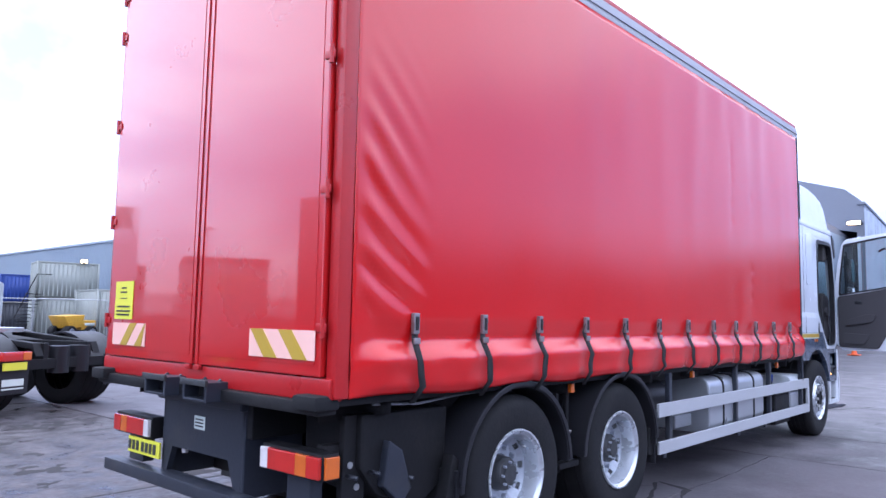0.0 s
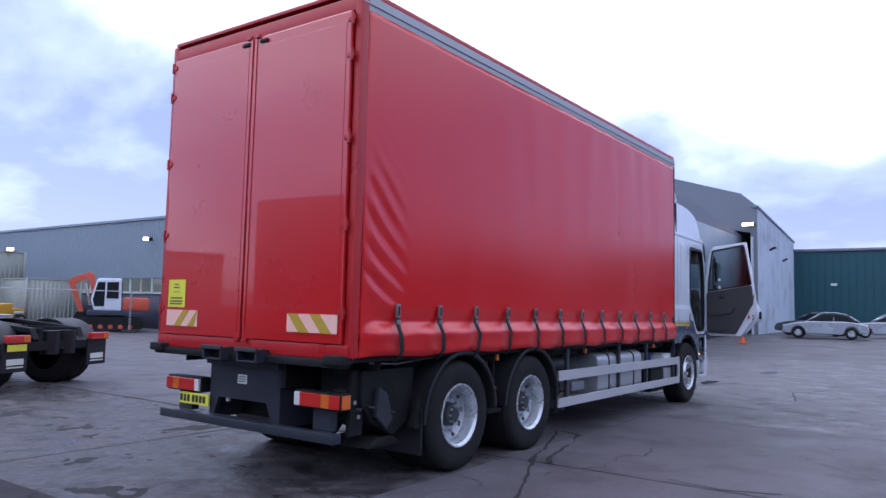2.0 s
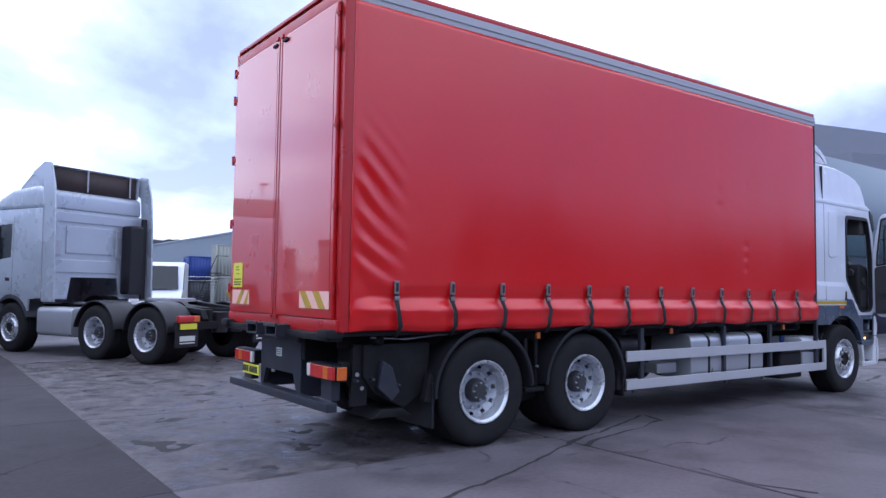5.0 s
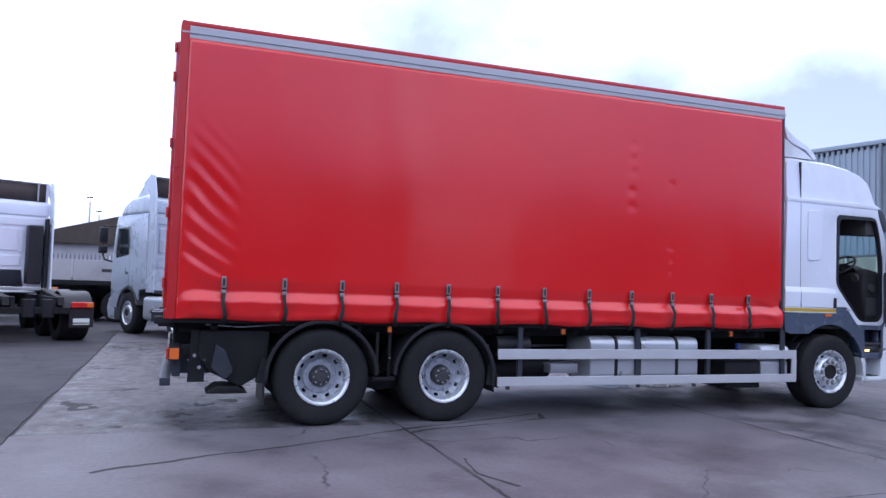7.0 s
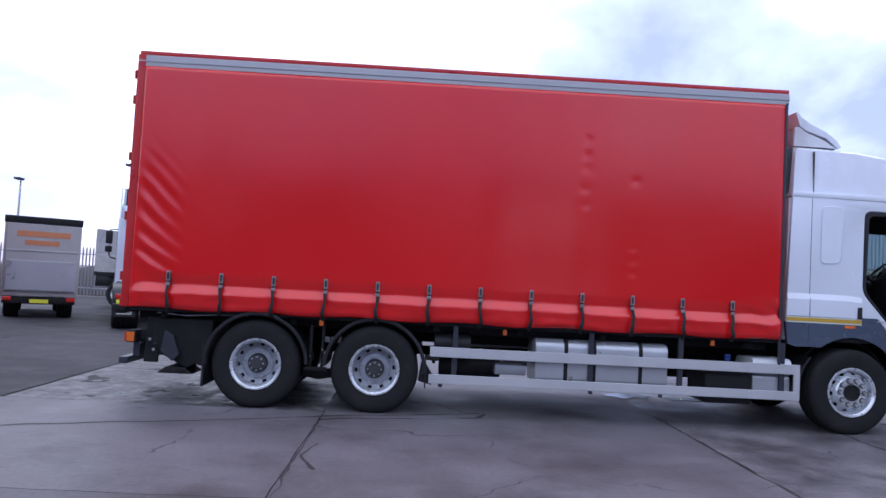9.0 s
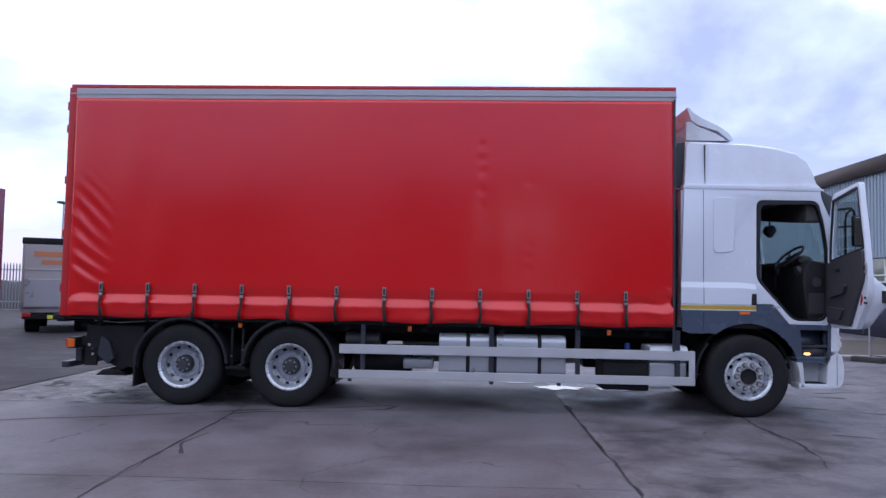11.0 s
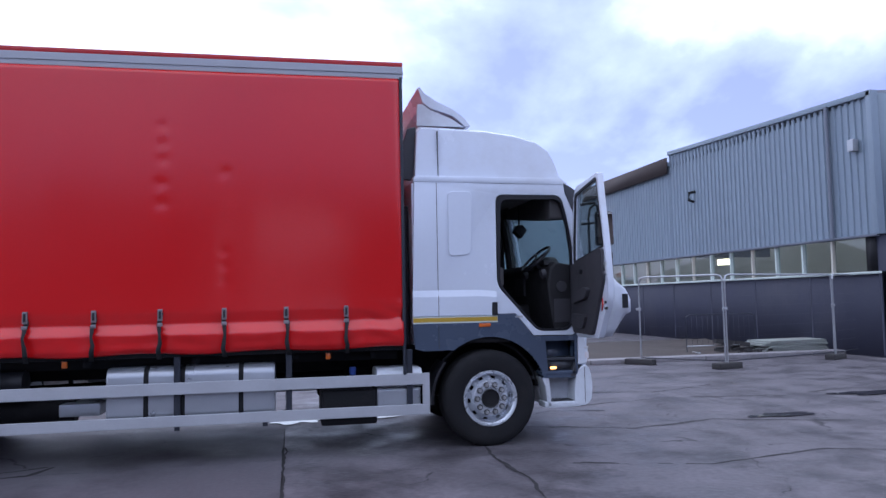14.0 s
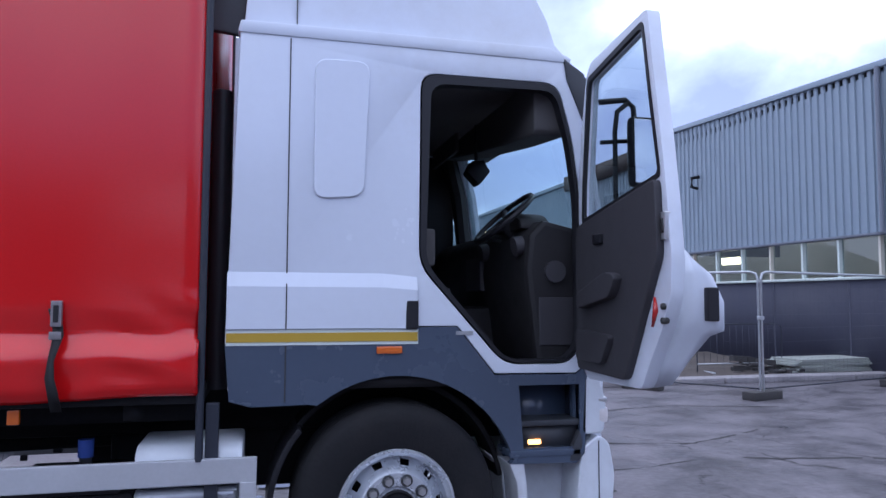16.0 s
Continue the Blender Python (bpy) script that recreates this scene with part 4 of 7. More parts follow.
ft = part("fuel_tank", tank(4.82, 6.42, -1.20, -0.60, 0.42, 0.965), "alloy", truck, "pale alloy fuel tank")
for x in (5.16, 5.50, 6.06):
    part("tank_band", tank(x, x + 0.055, -1.207, -0.593, 0.413, 0.972), "chassis", ft, "black tank band")
part("filler_cap", cyl(B(), (5.62, -0.95, 0.96), (5.62, -0.95, 1.0), 0.055), "alloy", ft)
part("fuel_tank", tank(4.2, 6.3, 0.60, 1.20, 0.42, 0.965), "alloy", truck, "pale alloy fuel tank")
part("battery_box", bx(6.88, 7.46, -1.18, -0.62, 0.30, 0.66, bevel=0.03), "chassis", truck, "black battery box")
part("box_lid", bx(6.9, 7.40, -1.19, -0.62, 0.66, 0.70, bevel=0.01), "plastic", truck)
part("blue_cap", cyl(B(), (7.22, -1.02, 0.80), (7.22, -1.02, 0.88), 0.035), "blue", truck, "blue filler cap")
part("filler_neck", cyl(B(), (7.22, -1.02, 0.66), (7.22, -1.02, 0.80), 0.028), "plastic", truck)
part("air_intake_shroud", tank(7.46, 7.94, -1.20, -0.70, 0.66, 0.865, r=0.085), "cloudy", truck, "cream plastic shroud")
part("air_tank", tank(7.46, 7.92, -1.19, -0.72, 0.42, 0.66, r=0.03), "alloy", truck)
part("air_tank", cyl(B(), (3.62, -1.0, 0.84), (4.05, -1.0, 0.84), 0.13), "plastic", truck)
part("air_tank", cyl(B(), (3.70, -0.75, 0.55), (4.45, -0.75, 0.55), 0.13), "chassis", truck)
part("pale_box", bx(4.36, 4.74, -1.05, -0.70, 0.50, 0.62, bevel=0.015), "alloy", truck)
part("gearbox", bx(7.2, 8.6, -0.36, 0.36, 0.45, 0.98, bevel=0.05), "chassis", truck)
part("engine", bx(8.4, 9.6, -0.42, 0.42, 0.45, 1.15, bevel=0.05), "chassis", truck)
part("prop_shaft", cyl(B(), (1.6, 0, 0.62), (7.3, 0, 0.72), 0.06), "chassis", truck)
part("exhaust_box", bx(6.9, 7.6, 0.5, 1.1, 0.4, 0.9, bevel=0.04), "chassis", truck)

# ---- cab ----
CY = 1.195


def rounded(pts, r, n=4):
    """Cuts the corners of an outline into short arcs."""
    out = []
    for i, p in enumerate(pts):
        p, a, b = Vector(p), Vector(pts[i - 1]), Vector(pts[(i + 1) % len(pts)])
        da, db = a - p, b - p
        k = min(r, da.length * 0.45, db.length * 0.45)
        s0, s1 = p + da.normalized() * k, p + db.normalized() * k
        for j in range(n + 1):
            t = j / n
            out.append(tuple(s0 * (1 - t) ** 2 + p * 2 * t * (1 - t) + s1 * t * t))
    return out


DOOR = rounded([(8.79, 2.72), (9.55, 2.72), (9.63, 2.42), (9.675, 2.10), (9.68, 1.31), (9.60, 1.21), (9.24, 1.21), (8.785, 1.72)], 0.085)
upper = [(7.845, 1.33), (8.785, 1.33), (8.785, 1.41), (8.99, 1.41), (9.19, 1.165), (9.64, 1.16), (9.755, 1.25), (9.76, 2.2), (9.70, 2.55), (9.62, 2.86), (7.885, 2.86)]
lower = [(7.845, 1.326), (8.785, 1.326), (8.785, 1.406), (8.985, 1.406), (9.187, 1.158), (9.645, 1.153), (9.735, 1.24), (9.70, 1.12), (9.69, 0.74), (9.64, 0.69), (9.27, 0.70)] + arc(8.68, 0.52, 0.645, 18, 128, 16) + [(8.24, 1.035), (7.97, 1.03), (7.87, 1.06)]
for s in (-1, 1):
    y0, y1 = sorted((s * CY, s * (CY - 0.05)))
    window = [DOOR] if s < 0 else [[(8.84, 2.66), (9.52, 2.66), (9.62, 2.1), (9.62, 1.80), (8.84, 1.86)]]
    sp = part("cab_side", prism(B(), upper, y0, y1, bevel=0.008, holes=window), "white", truck, "white painted cab side")
    well = [[(9.345, 0.775), (9.66, 0.775), (9.66, 1.10), (9.32, 1.10)]] if s < 0 else []
    part("lower_side", prism(B(), lower, y0, y1, bevel=0.0 if well else 0.008, holes=well), "slate", truck, "slate blue lower cab side")
    # swept shoulder and pressed panel
    bm = B()
    prof = [(1.398, 0.0), (1.402, 0.014), (1.50, 0.017), (1.605, 0.019), (1.675, 0.0)]
    rows = [[bm.verts.new((x, s * (CY + 0.001 + o), z)) for z, o in prof] for x in (7.85, 8.60, 8.775)]
    for v in rows[2]:
        v.co.z = 1.345 + (v.co.z - 1.345) * 0.95
    for a, b in zip(rows, rows[1:]):
        for k in range(4):
            bm.faces.new((a[k], b[k], b[k + 1], a[k + 1]))
    bmesh.ops.recalc_face_normals(bm, faces=bm.faces)
    sw = part("shoulder", bm, "white", sp, smooth=False)
    sw.modifiers.new("skin", "SOLIDIFY").thickness = 0.006
    part("pressed_panel", prism(B(), rounded([(8.25, 2.04), (8.50, 2.06), (8.525, 2.75), (8.25, 2.75)], 0.07, 5), min(s * CY, s * (CY + 0.012)), max(s * CY, s * (CY + 0.012)), bevel=0.011, seg=3), "white", sp)
    part("seam", bx(8.125, 8.131, min(s * (CY - 0.02), s * (CY + 0.002)), max(s * (CY - 0.02), s * (CY + 0.002)), 1.40, 2.84), "ink", sp, smooth=False)
    part("seam", bx(8.125, 8.131, min(s * (CY + 0.002), s * (CY + 0.0205)), max(s * (CY + 0.002), s * (CY + 0.0205)), 1.40, 1.62), "ink", sp, smooth=False)
    part("seam", bx(8.125, 8.131, min(s * (CY - 0.02), s * (CY + 0.002)), max(s * (CY - 0.02), s * (CY + 0.002)), 1.05, 1.32), "ink", sp, smooth=False)
    part("badge", bx(8.98, 9.07, min(s * CY, s * (CY + 0.004)), max(s * CY, s * (CY + 0.004)), 1.365, 1.385), "galv", sp, "small pale badge", smooth=False)
    part("waist_stripe", bx(7.85, 8.782, min(s * CY, s * (CY + 0.004)), max(s * CY, s * (CY + 0.004)), 1.322, 1.395), "paper", sp, smooth=False)
    part("gold_band", bx(7.85, 8.778, min(s * CY, s * (CY + 0.008)), max(s * CY, s * (CY + 0.008)), 1.338, 1.382), "gold", sp, "ochre waist stripe", smooth=False)
    part("marker_lamp", bx(8.57, 8.70, min(s * CY, s * (CY + 0.014)), max(s * CY, s * (CY + 0.014)), 1.275, 1.312, bevel=0.006), "lens_orange", sp, "orange side repeater")
    part("door_handle", bx(8.715, 8.782, min(s * CY, s * (CY + 0.02)), max(s * CY, s * (CY + 0.02)), 1.395, 1.545, bevel=0.010), "plastic", sp, "black recessed grab handle")
    part("cab_arch", fender(8.68, 0.60, 8, 150, min(s * 0.70, s * (CY - 0.22)), max(s * 0.70, s * (CY - 0.22)), 0.03), "chassis", truck, "black wheel arch liner")
part("cab_mudguard", fender(8.68, 0.60, 140, 185, -1.12, -0.70, 0.03), "plastic", truck, "black plastic mudguard")
# door aperture seal in black with a white sill edge
seal = rounded([(8.845, 2.665), (9.53, 2.675), (9.605, 2.40), (9.650, 2.09), (9.657, 1.325), (9.588, 1.235), (9.252, 1.235), (8.82, 1.73)], 0.08)
part("door_seal", prism(B(), rounded([(8.797, 2.713), (9.545, 2.713), (9.622, 2.415), (9.668, 2.10), (9.672, 1.315), (9.597, 1.218), (9.243, 1.218), (8.792, 1.723)], 0.085), -CY - 0.006, -CY + 0.06, holes=[seal]), "plastic", truck, "black rubber door seal")
part("rear_wall", bx(7.86, 7.90, -1.15, 1.15, 1.10, 2.84, bevel=0.01), "white", truck)
part("cab_floor", bx(7.9, 9.75, -1.14, 1.14, 1.10, 1.16), "dashmat", truck)
part("engine_hump", bx(8.5, 9.7, -0.35, 0.35, 1.16, 1.50, bevel=0.06), "dashmat", truck)
hd_ = prism(B(), rounded([(-1.12, 2.45), (-0.55, 2.50), (0.30, 2.60), (1.12, 2.72), (1.12, 2.80), (-1.12, 2.80)], 0.05), 9.44, 9.64, bevel=0.015)
bmesh.ops.transform(hd_, matrix=Matrix(((0, 1, 0, 0), (1, 0, 0, 0), (0, 0, 1, 0), (0, 0, 0, 1))), verts=hd_.verts)
bmesh.ops.recalc_face_normals(hd_, faces=hd_.faces)
part("cab_header", hd_, "lining", truck, "dark moulded header over the windscreen")
for y0, y1, z0 in ((0.25, 1.0, 2.62),):
    part("sun_visor", bx(9.36, 9.385, y0, y1, z0, z0 + 0.20, bevel=0.010), "lining", truck, "dark folded sun visor")
part("far_pillar_trim", tube(B(), [(9.66, 1.07, 1.9), (9.60, 1.07, 2.4), (9.50, 1.06, 2.80)], 0.065), "dashmat", truck, "dark pillar trim")
# added dark panel that keeps light from the far window out of the cab
part("window_blackout", bx(8.80, 9.57, 1.120, 1.135, 1.70, 2.74), "cloth", truck, "added dark panel closing off the far window")
part("cab_ceiling", bx(7.9, 9.62, -1.14, 1.14, 2.76, 2.82), "lining", truck)
part("bunk", bx(7.91, 8.45, -1.10, 1.10, 1.75, 1.90, bevel=0.04), "cloth", truck)
part("rear_lining", bx(7.90, 7.92, -1.14, 1.14, 1.16, 2.76), "lining", truck)
# front: bonnet panel, windscreen, pillars, bumper
fp = prism(B(), [(9.74, 0.72), (9.83, 0.74), (9.86, 1.2), (9.80, 1.88), (9.74, 1.88)], -1.10, 1.10, bevel=0.03)
part("front_panel", fp, "white", truck, "white cab front panel")
for z in (1.15, 1.28, 1.41, 1.54):
    part("grille_slat", bx(9.835, 9.87, -0.75, 0.75, z, z + 0.06, bevel=0.01), "slate_dark", truck)
ws = prism(B(), [(9.765, 1.88), (9.785, 1.88), (9.645, 2.78), (9.625, 2.78)], -1.08, 1.08)
g_ = part("windscreen", ws, "glass", truck, "tinted windscreen", smooth=False)
g_.visible_shadow = False
wp = prism(B(), [(8.85, 1.85), (9.62, 1.80), (9.62, 2.1), (9.51, 2.66), (8.85, 2.66)], 1.165, 1.172)
g_ = part("side_window", wp, "glass", truck, smooth=False)
g_.visible_shadow = False
for s in (-1, 1):
    part("pillar", tube(B(), [(9.80, s * 1.12, 1.2), (9.79, s * 1.13, 1.9), (9.72, s * 1.13, 2.4), (9.61, s * 1.12, 2.82)], 0.055), "white", truck, "white windscreen pillar")
    part("corner_vane", prism(B(), [(9.58, 2.86), (9.70, 2.78), (9.76, 2.55), (9.70, 2.5), (9.60, 2.74)], min(s * 1.16, s * 1.21), max(s * 1.16, s * 1.21), bevel=0.01), "slate_dark", truck, "dark corner vane")
part("sun_visor", prism(B(), [(9.66, 2.86), (9.82, 2.76), (9.84, 2.70), (9.80, 2.70), (9.64, 2.80)], -1.10, 1.10, bevel=0.01), "slate_dark", truck, "dark exterior sun visor")
bump = prism(B(), [(9.23, 0.70), (9.30, 0.60), (9.32, 0.40), (9.36, 0.375), (9.83, 0.38), (9.90, 0.44), (9.92, 0.62), (9.90, 0.80), (9.80, 0.82), (9.70, 0.70)], -0.97, 1.19, bevel=0.03)
bp_ = part("bumper", bump, "cloudy", truck, "white plastic bumper with a step pocket")
part("corner_shell", prism(B(), rounded([(9.64, 0.39), (9.78, 0.38), (9.845, 0.44), (9.86, 0.62), (9.83, 0.79), (9.77, 0.83), (9.67, 0.76), (9.65, 0.55)], 0.04, 3), -1.195, -0.96, bevel=0.025, seg=3), "cloudy", bp_, "white moulded bumper corner")
part("pocket_floor", bx(9.30, 9.72, -1.19, -0.96, 0.372, 0.435, bevel=0.012), "cloudy", bp_)
part("pocket_tread", bx(9.35, 9.66, -1.175, -1.0, 0.434, 0.442), "plastic", bp_, "dark ribbed step tread")
for k in range(7):
    part("tread_rib", bx(9.36 + 0.042 * k, 9.375 + 0.042 * k, -1.17, -1.005, 0.442, 0.448), "slate_dark", bp_, smooth=False)
part("pocket_side", prism(B(), [(9.27, 0.70), (9.31, 0.60), (9.33, 0.38), (9.38, 0.38), (9.365, 0.60), (9.35, 0.70)], -1.19, -0.96, bevel=0.012), "cloudy", bp_)
part("corner_seam", bx(9.765, 9.770, -1.198, -1.10, 0.42, 0.80), "ink", bp_, smooth=False)
for s in (-1, 1):
    part("lamp_column", prism(B(), rounded([(9.665, 0.835), (9.80, 0.835), (9.815, 1.0), (9.775, 1.15), (9.685, 1.145)], 0.035), min(s * 1.195, s * 0.80), max(s * 1.195, s * 0.80), bevel=0.02, seg=3), "cloudy", bp_, "white lamp column")
    part("headlamp", bx(9.765, 9.828, min(s * 0.84, s * 1.198), max(s * 0.84, s * 1.198), 0.89, 0.975, bevel=0.02), "lens_clear", bp_, "clear headlamp")
    part("corner_indicator", bx(9.765, 9.822, min(s * 0.95, s * 1.197), max(s * 0.95, s * 1.197), 1.0, 1.03, bevel=0.012), "chrome", bp_)
# entry steps sunk into the slate side
part("step_back", bx(9.30, 9.70, -1.00, -0.97, 0.70, 1.14), "slate", truck, "slate inner wall of the step well")
for x0, x1 in ((9.29, 9.32), (9.66, 9.69)):
    part("step_cheek", bx(x0, x1, -1.18, -0.97, 0.72, 1.12), "slate", truck)
part("step_tread", bx(9.31, 9.67, -1.185, -0.99, 0.885, 0.915, bevel=0.006), "slate_dark", truck, "dark step tread")
part("step_tread", bx(9.27, 9.67, -1.200, -0.99, 0.73, 0.765, bevel=0.006), "slate", truck)
part("step_riser", bx(9.33, 9.66, -1.16, -1.14, 0.765, 0.885), "slate_dark", truck)
part("step_lamp", bx(9.38, 9.45, -1.178, -1.155, 0.79, 0.815, bevel=0.008), "amber_on", truck, "lit amber side lamp")
part("step_end", prism(B(), [(9.60, 0.70), (9.665, 0.70), (9.675, 0.80), (9.66, 0.86), (9.62, 0.78)], -1.20, -1.10, bevel=0.01), "slate_dark", truck)
# high roof fairing
roof = [(7.90, 2.87), (7.935, 3.46), (7.98, 3.515), (8.25, 3.51), (8.72, 3.49), (9.07, 3.44), (9.30, 3.37), (9.44, 3.26), (9.51, 3.10), (9.55, 2.95), (9.62, 2.87)]


def fairing():
    bm = B()
    rings = []
    for k in range(-6, 7):
        y = 1.165 * math.sin(math.pi / 2 * k / 6)
        sq = (1 - abs(y / 1.165) ** 5) ** 0.5 if abs(k) < 6 else 0.0
        ring = []
        for x, z in roof:
            h = (z - 2.87)
            ring.append(bm.verts.new((x, y * (1 - 0.04 * h / 0.65), 2.87 + h * (0.90 + 0.10 * sq))))
        rings.append(ring)
    for a, b in zip(rings, rings[1:]):
        for i in range(len(roof) - 1):
            bm.faces.new((a[i], b[i], b[i + 1], a[i + 1]))
    for r in (rings[0], rings[-1]):
        bm.faces.new(r)
    bmesh.ops.recalc_face_normals(bm, faces=bm.faces)
    bmesh.ops.bevel(bm, geom=[e for e in bm.edges if len(e.link_faces) == 2 and e.calc_face_angle(0) > 0.9], offset=0.05, segments=3, profile=0.5, affect="EDGES", clamp_overlap=True)
    return bm


rf = part("roof_fairing", fairing(), "white", truck, "white high-roof fairing")
part("roof_lip", prism(B(), [(7.87, 2.85), (7.885, 2.915), (9.50, 2.915), (9.63, 2.86), (9.62, 2.835)], -1.205, 1.205, bevel=0.02), "white", truck, "white gutter below the roof")
part("fairing_seam", bx(8.155, 8.160, -1.168, -1.08, 2.92, 3.42), "ink", rf, smooth=False)
sp_ = prism(B(), [(7.965, 3.925), (7.985, 3.94), (8.04, 3.87), (8.17, 3.785), (8.36, 3.70), (8.50, 3.60), (8.56, 3.51), (8.51, 3.50), (8.36, 3.62), (8.10, 3.70), (8.02, 3.76)], -1.05, 1.05, bevel=0.006)
part("roof_deflector", sp_, "white", truck, "white roof air deflector")
for s in (-1, 1):
    y0, y1 = sorted((s * 1.0, s * 1.05))
    part("deflector_side", prism(B(), [(7.96, 3.74), (8.02, 3.74), (8.10, 3.68), (8.34, 3.59), (8.48, 3.50), (7.95, 3.50)], y0, y1), "cloudy", truck)
    part("side_collar", prism(B(), [(7.72, 2.90), (7.90, 2.88), (7.94, 3.48), (7.84, 3.46), (7.76, 3.2)], min(s * 1.02, s * 1.06), max(s * 1.02, s * 1.06), bevel=0.01), "slate_dark", truck, "dark air collar behind the cab")
part("back_duct", cyl(B(), (7.80, -1.0, 1.1), (7.80, -1.0, 2.6), 0.05), "plastic", truck)
part("coil_hose", tube(B(), [(7.80 + 0.03 * math.cos(k), -0.85 + 0.03 * math.sin(k), 1.2 + k * 0.02) for k in range(0, 60)], 0.008, 6), "digger_red", truck, "red coiled air hose")
# cab interior
for y in (-0.62, 0.62):
    seat = part("driver_seat", bx(8.52, 9.05, y - 0.26, y + 0.26, 1.42, 1.62, bevel=0.05), "cloth", truck, "dark cloth cab seat")
    part("seat_back", box(B(), 8.44, 8.60, y - 0.25, y + 0.25, 1.60, 2.22, bevel=0.05, m=None), "cloth", seat)
    part("headrest", bx(8.45, 8.56, y - 0.14, y + 0.14, 2.25, 2.42, bevel=0.04), "cloth", seat)
    part("seat_base", bx(8.6, 9.0, y - 0.2, y + 0.2, 1.16, 1.42), "trim", seat)
dash = prism(B(), [(9.46, 1.20), (9.40, 1.70), (9.42, 1.90), (9.50, 1.985), (9.74, 1.93), (9.74, 1.16)], -1.10, 1.10, bevel=0.03)
part("dashboard", dash, "dashmat", truck, "dark grey dashboard")
for y in (-0.98, -0.34):
    part("air_vent", cyl(B(), (9.37, y, 1.84), (9.42, y, 1.85), 0.055, seg=20), "trim", truck, "round dashboard air vent")
part("air_vent", cyl(B(), (9.56, -1.125, 1.70), (9.56, -1.095, 1.70), 0.06, seg=20), "trim", truck, "round dashboard end vent")
part("fuse_cover", bx(9.47, 9.68, -1.108, -1.095, 1.30, 1.56, bevel=0.008), "trim", truck)
binnacle = prism(B(), arc(-0.72, 1.95, 0.24, 0, 180, 12), 9.42, 9.60, bevel=0.02)
bmesh.ops.transform(binnacle, matrix=Matrix(((0, 1, 0, 0), (1, 0, 0, 0), (0, 0, 0.45, 1.07), (0, 0, 0, 1))), verts=binnacle.verts)
bmesh.ops.recalc_face_normals(binnacle, faces=binnacle.faces)
part("instrument_binnacle", binnacle, "dashmat", truck, "black instrument binnacle")
part("radio_panel", bx(9.38, 9.42, -0.30, 0.05, 1.60, 1.82, bevel=0.01), "trim", truck)
part("column_stalk", cyl(B(), (9.42, -0.60, 1.90), (9.36, -0.42, 1.93), 0.010, seg=8), "plastic", truck)
WX, WY, WZ = 9.40, -0.72, 2.03
whl = B()
tube(whl, [(WX + 0.155 * math.sin(a), WY + 0.225 * math.cos(a), WZ + 0.14 * math.sin(a)) for a in [2 * math.pi * k / 28 for k in range(29)]], 0.016, 8)
sw = part("steering_wheel", whl, "plastic", truck, "black steering wheel")
part("boss", cyl(B(), (WX, WY, WZ), (9.50, WY, WZ - 0.15), 0.05), "plastic", sw)
for a in (0.5, 2.6, 4.7):
    part("spoke", cyl(B(), (WX, WY, WZ - 0.01), (WX + 0.155 * math.sin(a), WY + 0.22 * math.cos(a), WZ + 0.14 * math.sin(a)), 0.014, seg=8), "plastic", sw)
hm = part("hanging_mirror", prism(B(), [(9.36, 2.42), (9.40, 2.50), (9.48, 2.51), (9.53, 2.43), (9.45, 2.33)], -0.06, 0.08, bevel=0.015), "plastic", truck, "dark hanging mirror")
part("stem", cyl(B(), (9.44, 0.0, 2.5), (9.44, 0.0, 2.76), 0.012, seg=8), "plastic", hm)
part("seat_belt_clip", bx(8.80, 8.90, -1.08, -1.02, 1.72, 1.92, bevel=0.02), "lining", truck)
part("gear_lever", cyl(B(), (9.0, -0.25, 1.5), (8.95, -0.28, 1.85), 0.018), "plastic", truck)

# the open door, swung about its front hinge
DX, DY = 9.69, -1.215
door = new("cab_door", mesh_of("cab_door", prism(B(), rounded([(0.0, 1.24), (0.0, 2.10), (0.05, 2.45), (0.12, 2.72), (0.18, 2.785), (0.83, 2.855), (0.87, 2.60), (0.94, 2.25), (0.985, 1.97), (1.015, 1.72), (1.0, 1.56), (0.92, 1.42), (0.81, 1.28), (0.72, 1.15), (0.10, 1.14)], 0.03, 2), -0.035, 0.030, bevel=0.010, holes=[rounded([(0.06, 1.95), (0.072, 2.15), (0.15, 2.70), (0.785, 2.80), (0.85, 2.45), (0.925, 2.08)], 0.035, 3)]), "white", True))
door.parent = truck
tagged(door, "white open cab door with dark grey trim")
door.matrix_local = Matrix(((math.cos(radians(89.5)), math.sin(radians(89.5)), 0, DX), (-math.sin(radians(89.5)), math.cos(radians(89.5)), 0, DY), (0, 0, 1, 0), (0, 0, 0, 1))) @ Matrix.Diagonal((0.885, 1, 1, 1))
DOOR_IN = -0.041
part("door_trim", prism(B(), rounded([(0.045, 1.19), (0.04, 1.93), (0.935, 2.07), (0.955, 1.74), (0.62, 1.18)], 0.04, 3), DOOR_IN - 0.03, DOOR_IN + 0.01, bevel=0.012), "trim", door, "dark grey moulded door trim")
part("armrest", prism(B(), rounded([(0.15, 1.50), (0.55, 1.56), (0.62, 1.66), (0.50, 1.68), (0.15, 1.58)], 0.04, 3), DOOR_IN - 0.075, DOOR_IN - 0.02, bevel=0.02), "trim", door)
part("door_pocket", prism(B(), rounded([(0.10, 1.24), (0.42, 1.24), (0.52, 1.38), (0.10, 1.40)], 0.04, 3), DOOR_IN - 0.06, DOOR_IN - 0.02, bevel=0.015), "trim", door)
part("pull_handle", bx(0.30, 0.40, DOOR_IN - 0.05, DOOR_IN - 0.025, 1.82, 1.87, bevel=0.01), "plastic", door)
